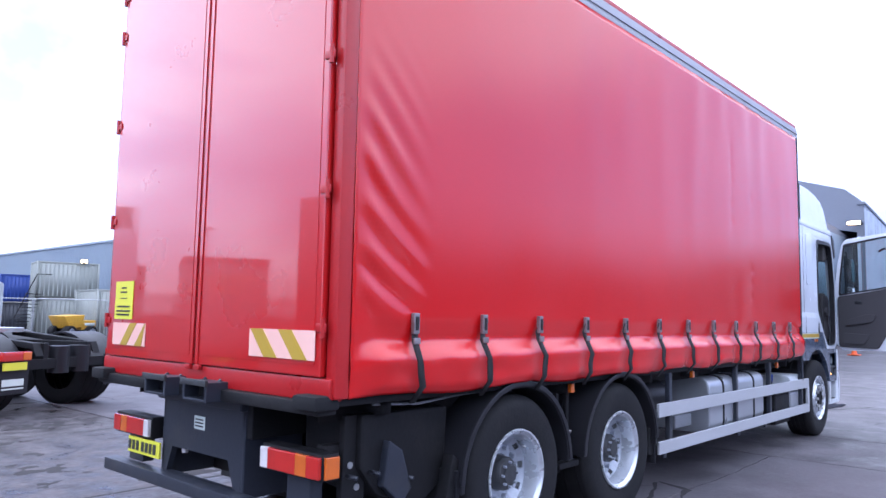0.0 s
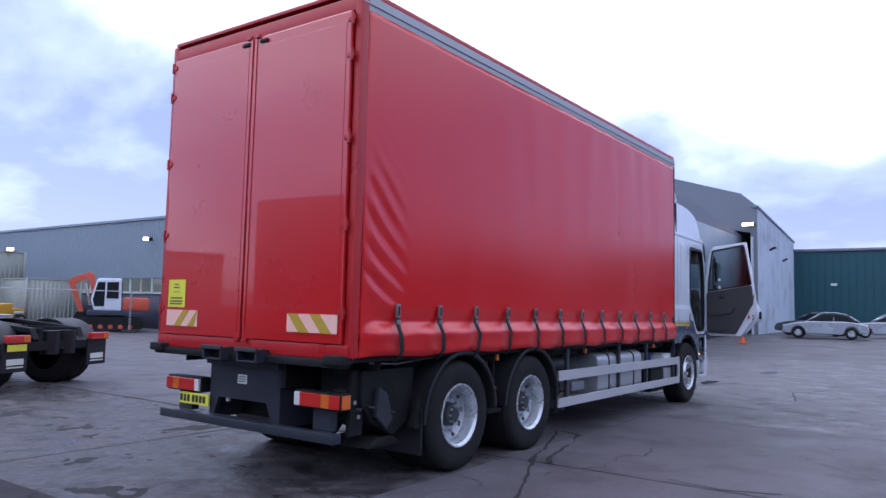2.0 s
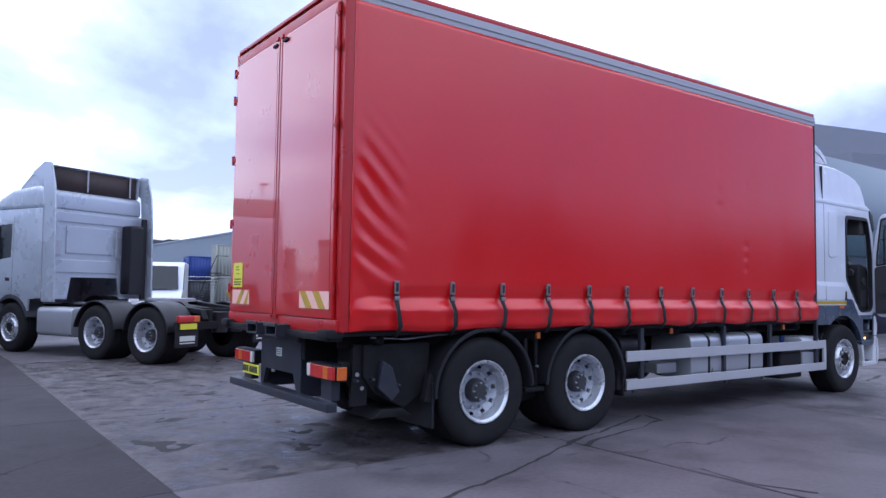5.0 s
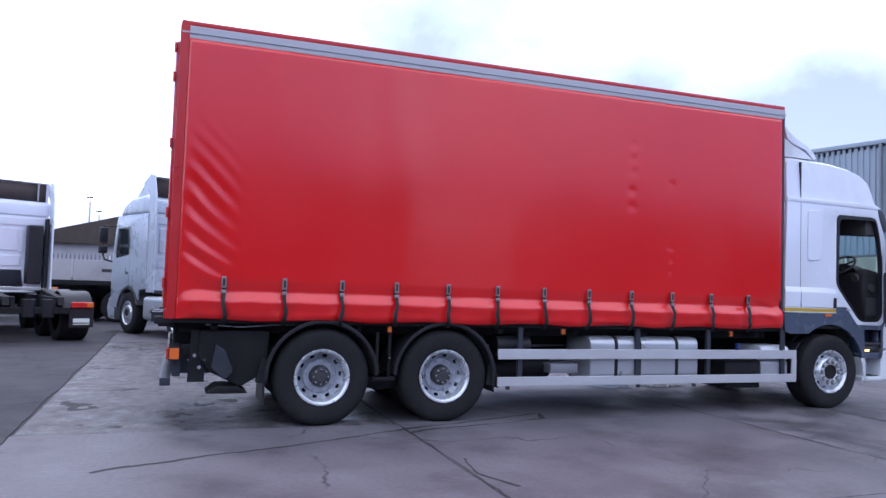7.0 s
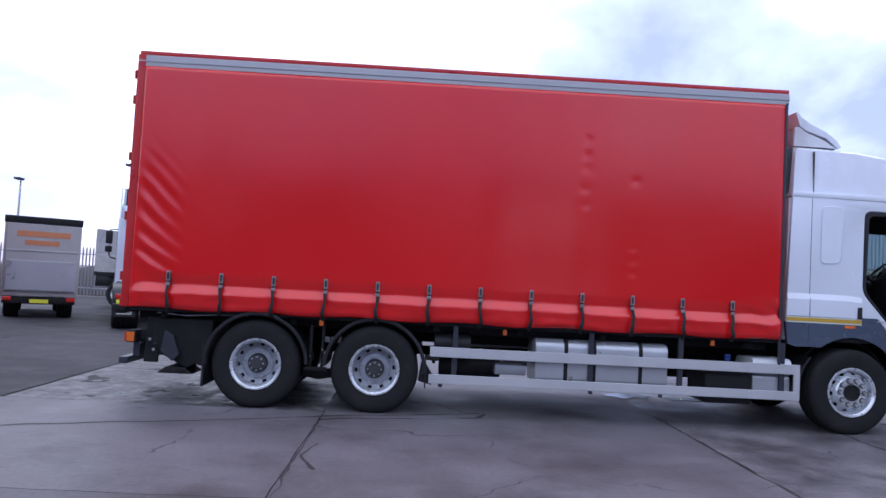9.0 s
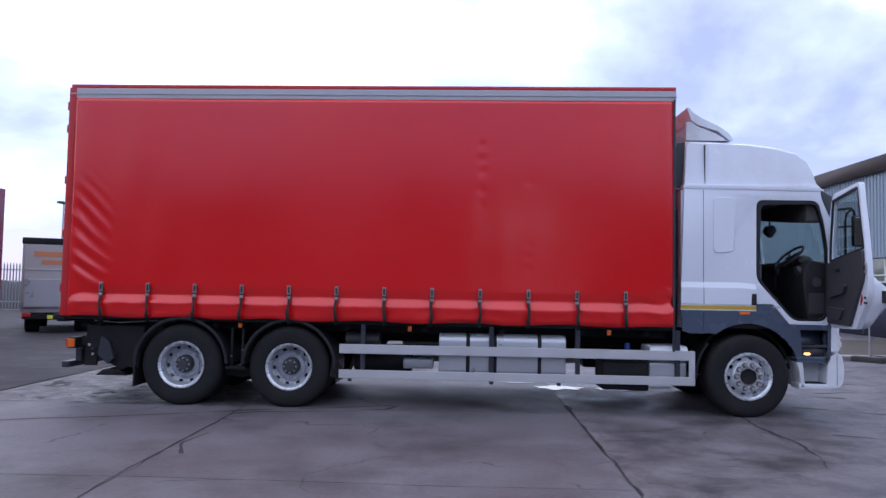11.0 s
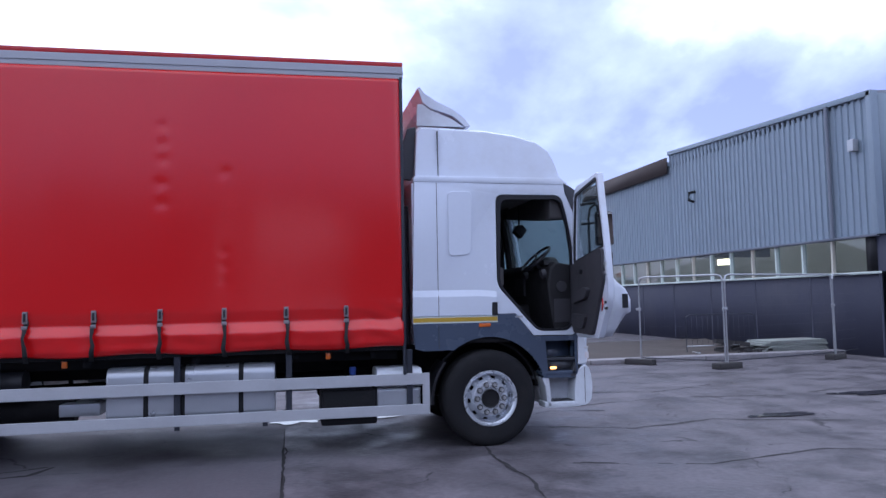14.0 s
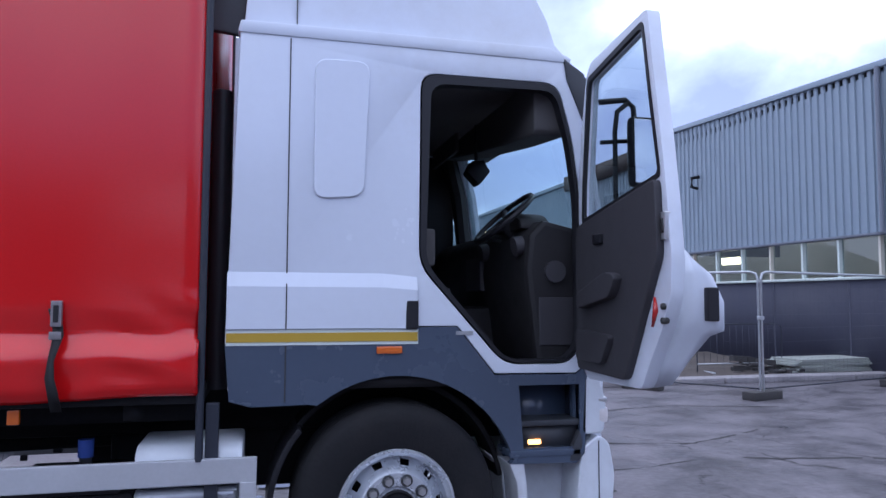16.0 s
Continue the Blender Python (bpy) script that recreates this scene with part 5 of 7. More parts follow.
part("latch", bx(0.955, 0.992, DOOR_IN - 0.012, DOOR_IN + 0.02, 1.80, 1.92, bevel=0.004), "chrome", door, "bright steel latch")
part("latch_slot", bx(0.964, 0.982, DOOR_IN - 0.016, DOOR_IN, 1.83, 1.89), "ink", door)
part("reflector", prism(B(), [(0.845, 1.43), (0.89, 1.50), (0.87, 1.56)], DOOR_IN - 0.006, DOOR_IN + 0.01), "lens_red", door, "small red reflector")
part("window_seal", prism(B(), rounded([(0.052, 1.942), (0.064, 2.15), (0.143, 2.71), (0.79, 2.812), (0.860, 2.45), (0.936, 2.075)], 0.035, 3), -0.039, -0.02, holes=[rounded([(0.076, 1.97), (0.088, 2.15), (0.167, 2.685), (0.775, 2.782), (0.835, 2.45), (0.910, 2.095)], 0.03, 3)]), "plastic", door, "black window seal", smooth=False)
gl = part("quarter_glass", prism(B(), [(0.066, 1.955), (0.080, 2.15), (0.158, 2.695), (0.78, 2.792), (0.845, 2.45), (0.92, 2.085)], -0.004, 0.0), "clear", door, smooth=False)
gl.visible_shadow = False
bm = B()
near_ = [(1.012, 1.76), (1.008, 1.66), (1.0, 1.57), (0.96, 1.48), (0.91, 1.405), (0.81, 1.285), (0.72, 1.155)]
tip_ = [(1.02, 1.72, 0.06), (1.055, 1.65, 0.13), (1.075, 1.54, 0.17), (1.07, 1.42, 0.17), (0.98, 1.395, 0.16), (0.88, 1.30, 0.13), (0.79, 1.175, 0.08)]
rows = []
for (u, z), (v, h, o) in zip(near_, tip_):
    rows.append([bm.verts.new((u + (v - u) * k, 0.026 + (o - 0.026) * k ** 0.8, z + (h - z) * k)) for k in (0, 0.35, 0.7, 1.0)])
for a, b in zip(rows, rows[1:]):
    for k in range(3):
        bm.faces.new((a[k], b[k], b[k + 1], a[k + 1]))
bmesh.ops.recalc_face_normals(bm, faces=bm.faces)
fl_ = part("outer_skin", bm, "white", door, "white flared lower door corner")
fl_.modifiers.new("skin", "SOLIDIFY").thickness = 0.02
part("rubber_stop", bx(1.035, 1.075, 0.10, 0.15, 1.46, 1.60, bevel=0.006), "plastic", door)
for z in (1.46, 1.52):
    part("bolt", cyl(B(), (0.95, DOOR_IN - 0.01, z), (0.95, DOOR_IN + 0.02, z), 0.014, seg=8), "ink", door)
arm = [(0.10, 0.05, 2.60), (0.11, 0.20, 2.62), (0.12, 0.24, 2.58), (0.12, 0.25, 2.45), (0.12, 0.25, 1.90), (0.11, 0.22, 1.83), (0.10, 0.05, 1.84)]
ma = part("mirror_arm", tube(B(), arm, 0.016), "plastic", door, "black tubular mirror arm")
part("inner_bar", tube(B(), [(0.115, 0.22, 2.61), (0.118, 0.145, 2.55), (0.12, 0.13, 2.44), (0.12, 0.13, 1.98), (0.11, 0.05, 1.94)], 0.014), "plastic", ma)
part("arm_brace", tube(B(), [(0.11, 0.05, 2.38), (0.12, 0.25, 2.40)], 0.012), "plastic", ma)
for z0, z1, w in ((2.14, 2.52, 0.21), (1.90, 2.09, 0.19)):
    hd = part("mirror_head", bx(0.12, 0.20, 0.19, 0.19 + w, z0, z1, bevel=0.035), "plastic", ma, "black door mirror")
    part("mirror_glass", bx(0.198, 0.206, 0.205, 0.175 + w, z0 + 0.02, z1 - 0.02, bevel=0.003), "mirror", hd, smooth=False)


# ---- yard ground ----
def gz(x):
    """The yard climbs gently towards the far sheds."""
    return 0.45 * min(max((x - 24) / 18, 0.0), 1.0)


def far_ground():
    bm = B()
    xs = [-900, -400, -150, -60, -30, -10, 0, 10, 20, 24, 28, 33, 38, 42, 60, 100, 200, 450, 900]
    ys = [-900, -300, -100, -40, -20, 0, 20, 40, 100, 300, 900]
    g = [[bm.verts.new((x, y, gz(x) - 0.012)) for y in ys] for x in xs]
    for a, b in zip(g, g[1:]):
        for k in range(len(ys) - 1):
            bm.faces.new((a[k], b[k], b[k + 1], a[k + 1]))
    return bm


ground = solid("ground", far_ground(), "concrete", "worn grey concrete yard with cracked joints", "ground", kind="structure")


# ---- other tractor units ----
def tractor(m, paint, label, arm_reach=1.42, drop=0.0):
    """A two-rear-axle tractor unit; its tail is at the origin and it heads along local +x."""
    t = thing("tractor_unit", m, label, "truck", "parked tractor units")
    for s in (-1, 1):
        part("frame_rail", bx(0.05, 5.6, min(s * 0.36, s * 0.44), max(s * 0.36, s * 0.44), 0.72, 0.98, bevel=0.01), "chassis", t)
        part("ramp", prism(B(), [(0.02, 0.80), (0.10, 0.98), (1.6, 1.12), (1.6, 1.04), (0.12, 0.90)], min(s * 0.46, s * 0.60), max(s * 0.46, s * 0.60), bevel=0.01), "chassis", t, "worn black steel ramp")
        for x in (0.78, 2.20):
            add_wheel(t, x, s * 1.20, 0.505, flip=s > 0, simple=s < 0)
            f_ = fender(x, 0.575, 8, 172, min(s * 0.62, s * 1.24), max(s * 0.62, s * 1.24), 0.03)
            part("mudguard", f_, "plastic", t, "black plastic mudguard")
        add_wheel(t, 4.95, s * 1.17, 0.505, front=True, flip=s > 0, simple=s < 0)
        y0, y1 = sorted((s * 0.70, s * 1.20))
        fl = part("mud_flap", bx(0.02, 0.05, y0, y1, 0.32, 0.78, bevel=0.006), "plastic", t, "black mud flap with pale lettering strip")
        part("print_bar", bx(0.012, 0.018, y0 + 0.08, y1 - 0.08, 0.43, 0.52), "paper", fl, smooth=False)
        part("print_bar", bx(0.012, 0.018, y0 + 0.08, y1 - 0.08, 0.385, 0.405), "paper", fl, smooth=False)
        lm = part("tail_lamp", bx(-0.04, 0.04, y0 + 0.02, y1 - 0.02, 0.76, 0.88, bevel=0.012), "lens_red", t, "red tail lamp")
        part("indicator", bx(-0.048, 0.0, y0 + 0.03, y0 + 0.16, 0.77, 0.87, bevel=0.006), "lens_orange", lm)
        part("side_tank", tank(2.95, 4.05, min(s * 0.62, s * 1.18), max(s * 0.62, s * 1.18), 0.38, 0.95), "alloy", t, "pale alloy side tank")
        part("cab_step", bx(5.25, 5.85, min(s * 0.9, s * 1.19), max(s * 0.9, s * 1.19), 0.32, 1.0, bevel=0.03), "slate_dark", t)
        part("mirror_arm", tube(B(), [(5.98, s * 1.10, 2.72 - drop), (6.12, s * (arm_reach - 0.02), 2.70 - drop), (6.12, s * arm_reach, 1.95 - drop), (6.10, s * (arm_reach - 0.05), 1.82 - drop), (6.0, s * 1.05, 1.74 - drop)], 0.024), "plastic", t)
        for z0, z1 in ((2.25, 2.66), (1.98, 2.18)):
            hd = part("mirror_head", bx(6.05, 6.17, min(s * (arm_reach - 0.09), s * (arm_reach + 0.12)), max(s * (arm_reach - 0.09), s * (arm_reach + 0.12)), z0 - drop, z1 - drop, bevel=0.04), "plastic", t, "black mirror housing")
    part("number_plate", bx(-0.03, 0.0, 0.78, 1.14, 0.64, 0.74), "yellow", t, "yellow number plate", smooth=False)
    part("tail_member", bx(0.04, 0.14, -1.15, 1.15, 0.62, 0.76, bevel=0.01), "chassis", t)
    part("tail_reservoir", cyl(B(), (0.12, -0.28, 0.55), (0.12, -0.28, 0.93), 0.14), "plastic", t)
    part("tail_reservoir", cyl(B(), (0.12, 0.10, 0.55), (0.12, 0.10, 0.93), 0.14), "plastic", t)
    fw = part("fifth_wheel", prism(B(), arc(1.55, 0.0, 0.46, 20, 340, 26) + [(1.62, -0.05), (1.62, 0.05)], 1.10, 1.16), "galv", t)
    fw.matrix_local = Matrix(((1, 0, 0, 0), (0, 0, 1, 0), (0, 1, 0, 0), (0, 0, 0, 1)))
    part("catwalk", bx(2.4, 3.8, -0.55, 0.55, 1.0, 1.04), "galv", t)
    # cab
    side = [(3.95, 1.12), (4.35, 1.10)] + arc(4.95, 0.52, 0.66, 150, 20, 12) + [(5.62, 0.62), (6.02, 0.62), (6.06, 1.2), (6.04, 1.9), (5.88, 2.75), (5.80, 2.95), (3.98, 2.95)]
    win = [(5.0, 1.95), (5.88, 1.86), (5.90, 2.05), (5.76, 2.62), (5.0, 2.64)]
    for s in (-1, 1):
        y0, y1 = sorted((s * 1.15, s * 1.20))
        sd = part("cab_side", prism(B(), side, y0, y1, bevel=0.012, holes=[win]), paint, t, "painted cab side")
        gw = part("side_window", prism(B(), win, min(s * 1.165, s * 1.172), max(s * 1.165, s * 1.172)), "carglass", sd, "dark side window", smooth=False)
        part("wheel_trim", fender(4.95, 0.60, 12, 160, min(s * 0.75, s * 1.215), max(s * 0.75, s * 1.215), 0.06), "slate_dark", t)
        part("door_seam", bx(4.93, 4.937, min(s * 1.19, s * 1.203), max(s * 1.19, s * 1.203), 1.15, 2.8), "ink", sd, smooth=False)
        part("handle", bx(5.02, 5.16, min(s * 1.19, s * 1.215), max(s * 1.19, s * 1.215), 1.46, 1.53, bevel=0.01), "plastic", sd)
        part("air_kit", prism(B(), [(3.55, 1.05), (3.95, 1.05), (3.98, 3.0), (4.02, 3.40), (4.42, 3.70), (4.02, 3.90), (3.80, 3.86), (3.66, 3.4), (3.60, 2.8)], min(s * 1.14, s * 1.18), max(s * 1.14, s * 1.18), bevel=0.01), paint, t, "side air deflector")
    swap_ = part("cab_back", prism(B(), [(-1.16, 1.10), (-0.62, 1.10), (-0.55, 1.55), (0.55, 1.55), (0.62, 1.10), (1.16, 1.10), (1.16, 2.95), (-1.16, 2.95)], 0, 0.05, bevel=0.01), paint, t, "painted back wall of the cab")
    swap_.matrix_local = Matrix(((0, 1, 0, 3.95), (1, 0, 0, 0), (0, 0, 1, 0), (0, 0, 0, 1)))
    for y0, y1, z0, z1 in ((-0.40, 0.70, 2.05, 2.62), (0.80, 0.92, 2.0, 2.6), (-0.55, -0.47, 2.0, 2.6), (-0.5, 1.0, 1.65, 1.92), (-1.0, 1.0, 2.70, 2.90)):
        part("back_pressing", bx(3.925, 3.955, y0, y1, z0, z1, bevel=0.012), paint, t)
    part("exhaust_pipe", bx(3.60, 3.92, -0.95, -0.60, 1.2, 2.72, bevel=0.05), "plastic", t, "black air intake stack")
    part("exhaust_pipe", cyl(B(), (3.75, -1.05, 1.1), (3.75, -1.05, 2.9), 0.06), "plastic", t)
    part("cab_roof", prism(B(), [(3.97, 2.95), (3.99, 3.32), (4.2, 3.42), (5.1, 3.38), (5.55, 3.22), (5.84, 2.95)], -1.16, 1.16, bevel=0.09, seg=3), paint, t, "raised cab roof")
    part("cab_front", prism(B(), [(5.98, 0.62), (6.10, 0.64), (6.14, 1.2), (6.08, 1.92), (6.02, 1.92)], -1.15, 1.15, bevel=0.05), paint, t, "cab front panel")
    part("front_screen", prism(B(), [(6.05, 1.92), (6.07, 1.92), (5.88, 2.92), (5.86, 2.92)], -1.10, 1.10), "carglass", t, "dark windscreen", smooth=False)
    part("front_bumper", prism(B(), [(5.75, 0.30), (6.16, 0.32), (6.22, 0.5), (6.16, 0.85), (6.02, 0.85), (6.0, 0.62), (5.75, 0.60)], -1.20, 1.20, bevel=0.04), paint, t, "painted bumper")
    part("roof_deflector", prism(B(), [(4.00, 3.85), (4.05, 3.87), (4.5, 3.72), (4.95, 3.40), (4.88, 3.38), (4.45, 3.64)], -1.10, 1.10, bevel=0.01), paint, t, "roof air deflector")
    for s in (-1, 1):
        y0, y1 = sorted((s * 1.04, s * 1.10))
        part("deflector_side", prism(B(), [(4.0, 3.85), (4.5, 3.70), (4.9, 3.40), (4.05, 3.38)], y0, y1), paint, t)
    # the hollow under the deflector is closed by a sheet coloured as its shade
    part("deflector_back", bx(4.06, 4.10, -1.04, 1.04, 3.36, 3.82), "brown", t, "dark sheet standing for the shade in the deflector's open back")
    for y in (-0.85, 0.2):
        part("deflector_strut", cyl(B(), (4.02, y, 3.38), (4.02, y, 3.84), 0.02), "galv", t)
    return t


def heading(x, y, deg, z=0.0):
    return pose(x, y, z, 0, 0, deg)


tractor(heading(2.22, 7.55, 115) @ Matrix.Scale(1.05, 4), "silver", "silver tractor unit parked on broken concrete, black bare chassis")
tractor(heading(-2.75, 8.6, 112), "white", "white tractor unit with a bare black chassis")
tractor(heading(6.646, -14.362, 90) @ Matrix.Diagonal((0.77, 0.77, 0.91, 1)), "white", "white tractor unit parked close beside the path", 1.06, -0.025)


# ---- long grey building with site fence ----
BX, BY0, BY1, EAVE, SILL = 20.4, 6.0, 96.0, 6.5, 2.95
grey = thing("building_grey", pose(BX, BY0, 0), "long blue-grey corrugated steel building with a strip of windows", "building")


def corrugated(y0, y1, z0, z1, x, pitch=0.22, deep=0.032):
    bm = B()
    prof = []
    y = y0
    while y < y1 - 1e-6:
        prof += [(y, 0), (y + pitch * 0.42, 0), (y + pitch * 0.50, deep), (y + pitch * 0.92, deep)]
        y += pitch
    prof.append((y1, 0))
    lo = [bm.verts.new((x - d, min(a, y1), z0)) for a, d in prof]
    hi = [bm.verts.new((x - d, min(a, y1), z1)) for a, d in prof]
    for k in range(len(prof) - 1):
        bm.faces.new((lo[k], hi[k], hi[k + 1], lo[k + 1]))
    return bm


L = BY1 - BY0
STEP = 9.6


def rising(bm):
    """The eaves climb a little towards the step."""
    for v in bm.verts:
        if v.co.z > EAVE - 0.3:
            v.co.z += 0.046 * min(v.co.y, STEP)
    return bm


part("cladding", rising(corrugated(0, STEP, SILL, EAVE - 0.09, 0)), "cladding", grey, "blue-grey ribbed cladding", smooth=False)
part("cladding", corrugated(STEP, L, SILL, EAVE - 0.12, 0), "cladding", grey, "blue-grey ribbed cladding", smooth=False)
part("eave_flashing", rising(bx(-0.10, 0.05, -0.05, STEP, EAVE - 0.18, EAVE - 0.04, bevel=0.01)), "cladding", grey, "pale eaves flashing")
part("step_return", bx(-0.02, 4.0, STEP - 0.02, STEP, SILL, EAVE + 0.38), "cladding_old", grey, smooth=False)
part("eave_flashing", bx(-0.10, 0.05, STEP, L, EAVE - 0.14, EAVE + 0.02, bevel=0.01), "cladding", grey, "pale eaves flashing")
part("fascia", bx(-0.16, -0.101, STEP, 17.5, EAVE - 0.42, EAVE + 0.18), "brown", grey, "torn dark brown fascia strip")
part("drip_edge", bx(-0.12, 0.02, 0, L, SILL - 0.05, SILL + 0.01), "cladding_old", grey)
part("low_wall", bx(-0.02, 0.25, 0, L, 0, 2.0), "hoarding", grey, "dark navy sheeted low wall")
for k in range(26):
    part("wall_batten", bx(-0.034, -0.018, 2.4 * k, 2.4 * k + 0.05, 0.05, 1.98), "hoarding", grey, smooth=False)
part("window_ledge", bx(-0.07, 0.25, 0, L, 2.0, 2.06), "paper", grey, "white window ledge")
part("end_wall", bx(0.0, 24, -0.02, 0.2, SILL, EAVE - 0.1), "cladding", grey, "blue-grey end wall")
part("end_low_wall", bx(0.0, 24, 0.0, 0.2, 0, SILL), "hoarding", grey)
part("corner_trim", bx(-0.10, 0.10, -0.08, 0.08, SILL, EAVE - 0.05, bevel=0.01), "cladding", grey)
part("corner_post", bx(-0.06, 0.20, 0.10, 0.38, 2.0, SILL), "chassis", grey)
# the roof is left open out of view, so the sky brightens the inner wall
part("roof", prism(B(), [(0.0, EAVE - 0.05), (0.9, EAVE + 0.02), (0.9, EAVE - 0.2), (0, EAVE - 0.2)], 0, L), "cladding_old", grey, "narrow roof strip before an unseen gap that lets in skylight")
part("roof", prism(B(), [(4.6, EAVE + 0.3), (12, EAVE + 0.9), (24, EAVE - 0.05), (24, EAVE - 0.2), (4.6, EAVE - 0.2)], 0, L), "cladding_old", grey, "shallow grey roof")
part("inner_wall", bx(5.0, 5.2, 0.3, L, 0, EAVE), "inside", grey, smooth=False)
part("wall_lamp", bx(-0.22, -0.06, 0.42, 0.62, 5.05, 5.35, bevel=0.02), "galv", grey, "small wall lamp")
part("wall_bracket", tube(B(), [(-0.05, 7.9, 5.15), (-0.28, 7.9, 5.1), (-0.30, 7.9, 4.85), (-0.1, 7.9, 4.8)], 0.05), "chassis", grey, "dark swan-neck bracket")
part("downpipe", cyl(B(), (-0.12, 1.4, SILL), (-0.12, 1.4, EAVE - 0.1), 0.05), "cladding_old", grey)
for k in range(36):
    y = 0.5 + 1.12 * k
    pn = part("window_pane", bx(0.06, 0.075, y, y + 1.06, 2.07, SILL - 0.05), "clear", grey, "single glazed pane", smooth=False)
    pn.visible_shadow = False
    part("mullion", bx(-0.02, 0.10, y + 1.06, y + 1.12, 2.06, SILL - 0.04), "paper" if k % 3 else "inside", grey, "pale mullion", smooth=False)
for y in (7.9,):
    part("tube_lamp", bx(1.2, 1.3, y, y + 0.8, 2.62, 2.82, bevel=0.02), "tube", grey, "lit lamp behind the panes")


def flood_lamp(x, y, z, face, label="bright flood lamp on a bracket"):
    f_ = thing("flood_lamp", pose(x, y, z, 0, 0, face), label, "lamp", "flood lamps")
    part("housing", bx(-0.30, 0.0, -0.22, 0.22, -0.10, 0.12, bevel=0.03), "steelgrey", f_)
    part("lens", bx(-0.315, -0.295, -0.18, 0.18, -0.09, 0.09, bevel=0.006), "flood", f_, "glowing lens")
    part("bracket", bx(0.0, 0.35, -0.03, 0.03, -0.03, 0.03), "galv", f_)
    return f_


flood_lamp(BX - 0.40, 33.2, 5.14, 20)

# mesh fence panels before it
def fence_panel(a, b, h=2.0):
    a, b = Vector((*a, 0)), Vector((*b, 0))
    d = b - a
    ang = math.degrees(math.atan2(d.y, d.x))
    w = d.length
    f_ = thing("mesh_fence_panel", pose(a.x, a.y, 0, 0, 0, ang), "galvanised mesh site fence panel standing in a rubber foot", "fence", "site fence panels")
    part("frame", tube(B(), [(0.03, 0, 0.08), (0.03, 0, h - 0.12), (0.06, 0, h - 0.03), (0.15, 0, h), (w - 0.15, 0, h), (w - 0.06, 0, h - 0.03), (w - 0.03, 0, h - 0.12), (w - 0.03, 0, 0.08)], 0.021), "galv", f_, "bent steel tube frame")
    part("bottom_tube", cyl(B(), (0.03, 0, 0.16), (w - 0.03, 0, 0.16), 0.012, seg=8), "steelgrey", f_)
    bm = B()
    for z in [0.22 + 0.22 * k for k in range(8)]:
        cyl(bm, (0.03, 0, z), (w - 0.03, 0, z), 0.0011, seg=3, caps=False)
    for k in range(int(w / 0.11)):
        cyl(bm, (0.08 + 0.11 * k, 0, 0.16), (0.08 + 0.11 * k, 0, h - 0.02), 0.0008, seg=3, caps=False)
    part("wire_mesh", bm, "steelgrey", f_, "thin welded wire mesh")
    part("clamp", bx(-0.05, 0.06, -0.03, 0.03, h * 0.62, h * 0.62 + 0.06, bevel=0.008), "galv", f_)
    part("foot_block", bx(-0.34, 0.34, -0.12, 0.12, 0.0, 0.13, bevel=0.02), "rubberblock", f_, "dark rubber foot block")
    return f_


for a, b in (((14.45, 6.75), (15.66, 5.19)), ((15.66, 5.19), (19.17, 6.2)), ((19.17, 6.2), (22.2, 7.9)), ((15.85, 27.9), (12.6, 29.8)), ((19.0, 26.5), (15.85, 27.9)), ((12.6, 29.8), (10.0, 31.6)), ((10.0, 31.6), (7.6, 33.6)), ((7.6, 33.6), (5.0, 35.6))):
    fence_panel(a, b)

# pile of pale boards behind the fence
pile = thing("board_pile", pose(19.5, 8.3, 0.05, 0, 0, 3), "low stack of pale sheet boards with dark rubble at one end", "boards")
for k in range(6):
    part("board", box(B(), -1.1 + 0.07 * (k % 3), 1.2 - 0.09 * (k % 2), -0.42, 0.42, 0.04 + k * 0.045, 0.08 + k * 0.045, m=Matrix.Rotation(radians(2.5 * (k % 3) - 2), 4, "Z")), "cream", pile, smooth=False)
for k in range(24):
    x, y = random.uniform(-2.2, -0.9), random.uniform(-0.45, 0.4)
    h = random.uniform(0.0, 0.09)
    part("offcut", box(B(), x, x + random.uniform(0.1, 0.5), y, y + random.uniform(0.06, 0.14), h, h + random.uniform(0.03, 0.12), m=Matrix.Rotation(random.uniform(-0.10, 0.10), 4, "Y")), "rubberblock", pile, "dark broken offcut", smooth=False)
barrier = thing("crowd_barrier", pose(16.6, 8.4, 0), "low galvanised pedestrian barrier", "barrier")
part("frame", tube(B(), [(0, 0, 0.1), (0, 0, 1.0), (0.1, 0, 1.06), (1.9, 0, 1.06), (2.0, 0, 1.0), (2.0, 0, 0.1)], 0.014), "steelgrey", barrier)
part("lower_bar", cyl(B(), (0, 0, 0.25), (2, 0, 0.25), 0.015, seg=8), "galv", barrier)
for k in range(12):
    part("bar", cyl(B(), (0.16 + 0.152 * k, 0, 0.25), (0.16 + 0.152 * k, 0, 1.05), 0.004, seg=6), "steelgrey", barrier)
for x in (0.2, 1.8):
    part("foot", bx(x - 0.02, x + 0.02, -0.3, 0.3, 0.0, 0.11, bevel=0.01), "galv", barrier)

# bare earth behind a low concrete kerb
eb = B()
g = [[eb.verts.new((11.0 + 0.35 * i, 7.50 + 0.03 * i * 0.35 + 0.5 * j, 0.05 + (0.05 + 0.07 * noise.noise((i * 0.3, j * 0.3, 0)) + 0.03 * noise.noise((i * 1.1, j * 1.1, 4))) * min(j, 2) / 2 * min(13 - j, 2) / 2 * min(i, 2) / 2)) for j in range(14)] for i in range(27)]
for a, b in zip(g, g[1:]):
    for j in range(13):
        eb.faces.new((a[j], b[j], b[j + 1], a[j + 1]))
solid("earth_strip", eb, "mound", "low strip of bare brown earth beside the dark wall", "earth", kind="structure", smooth=True)
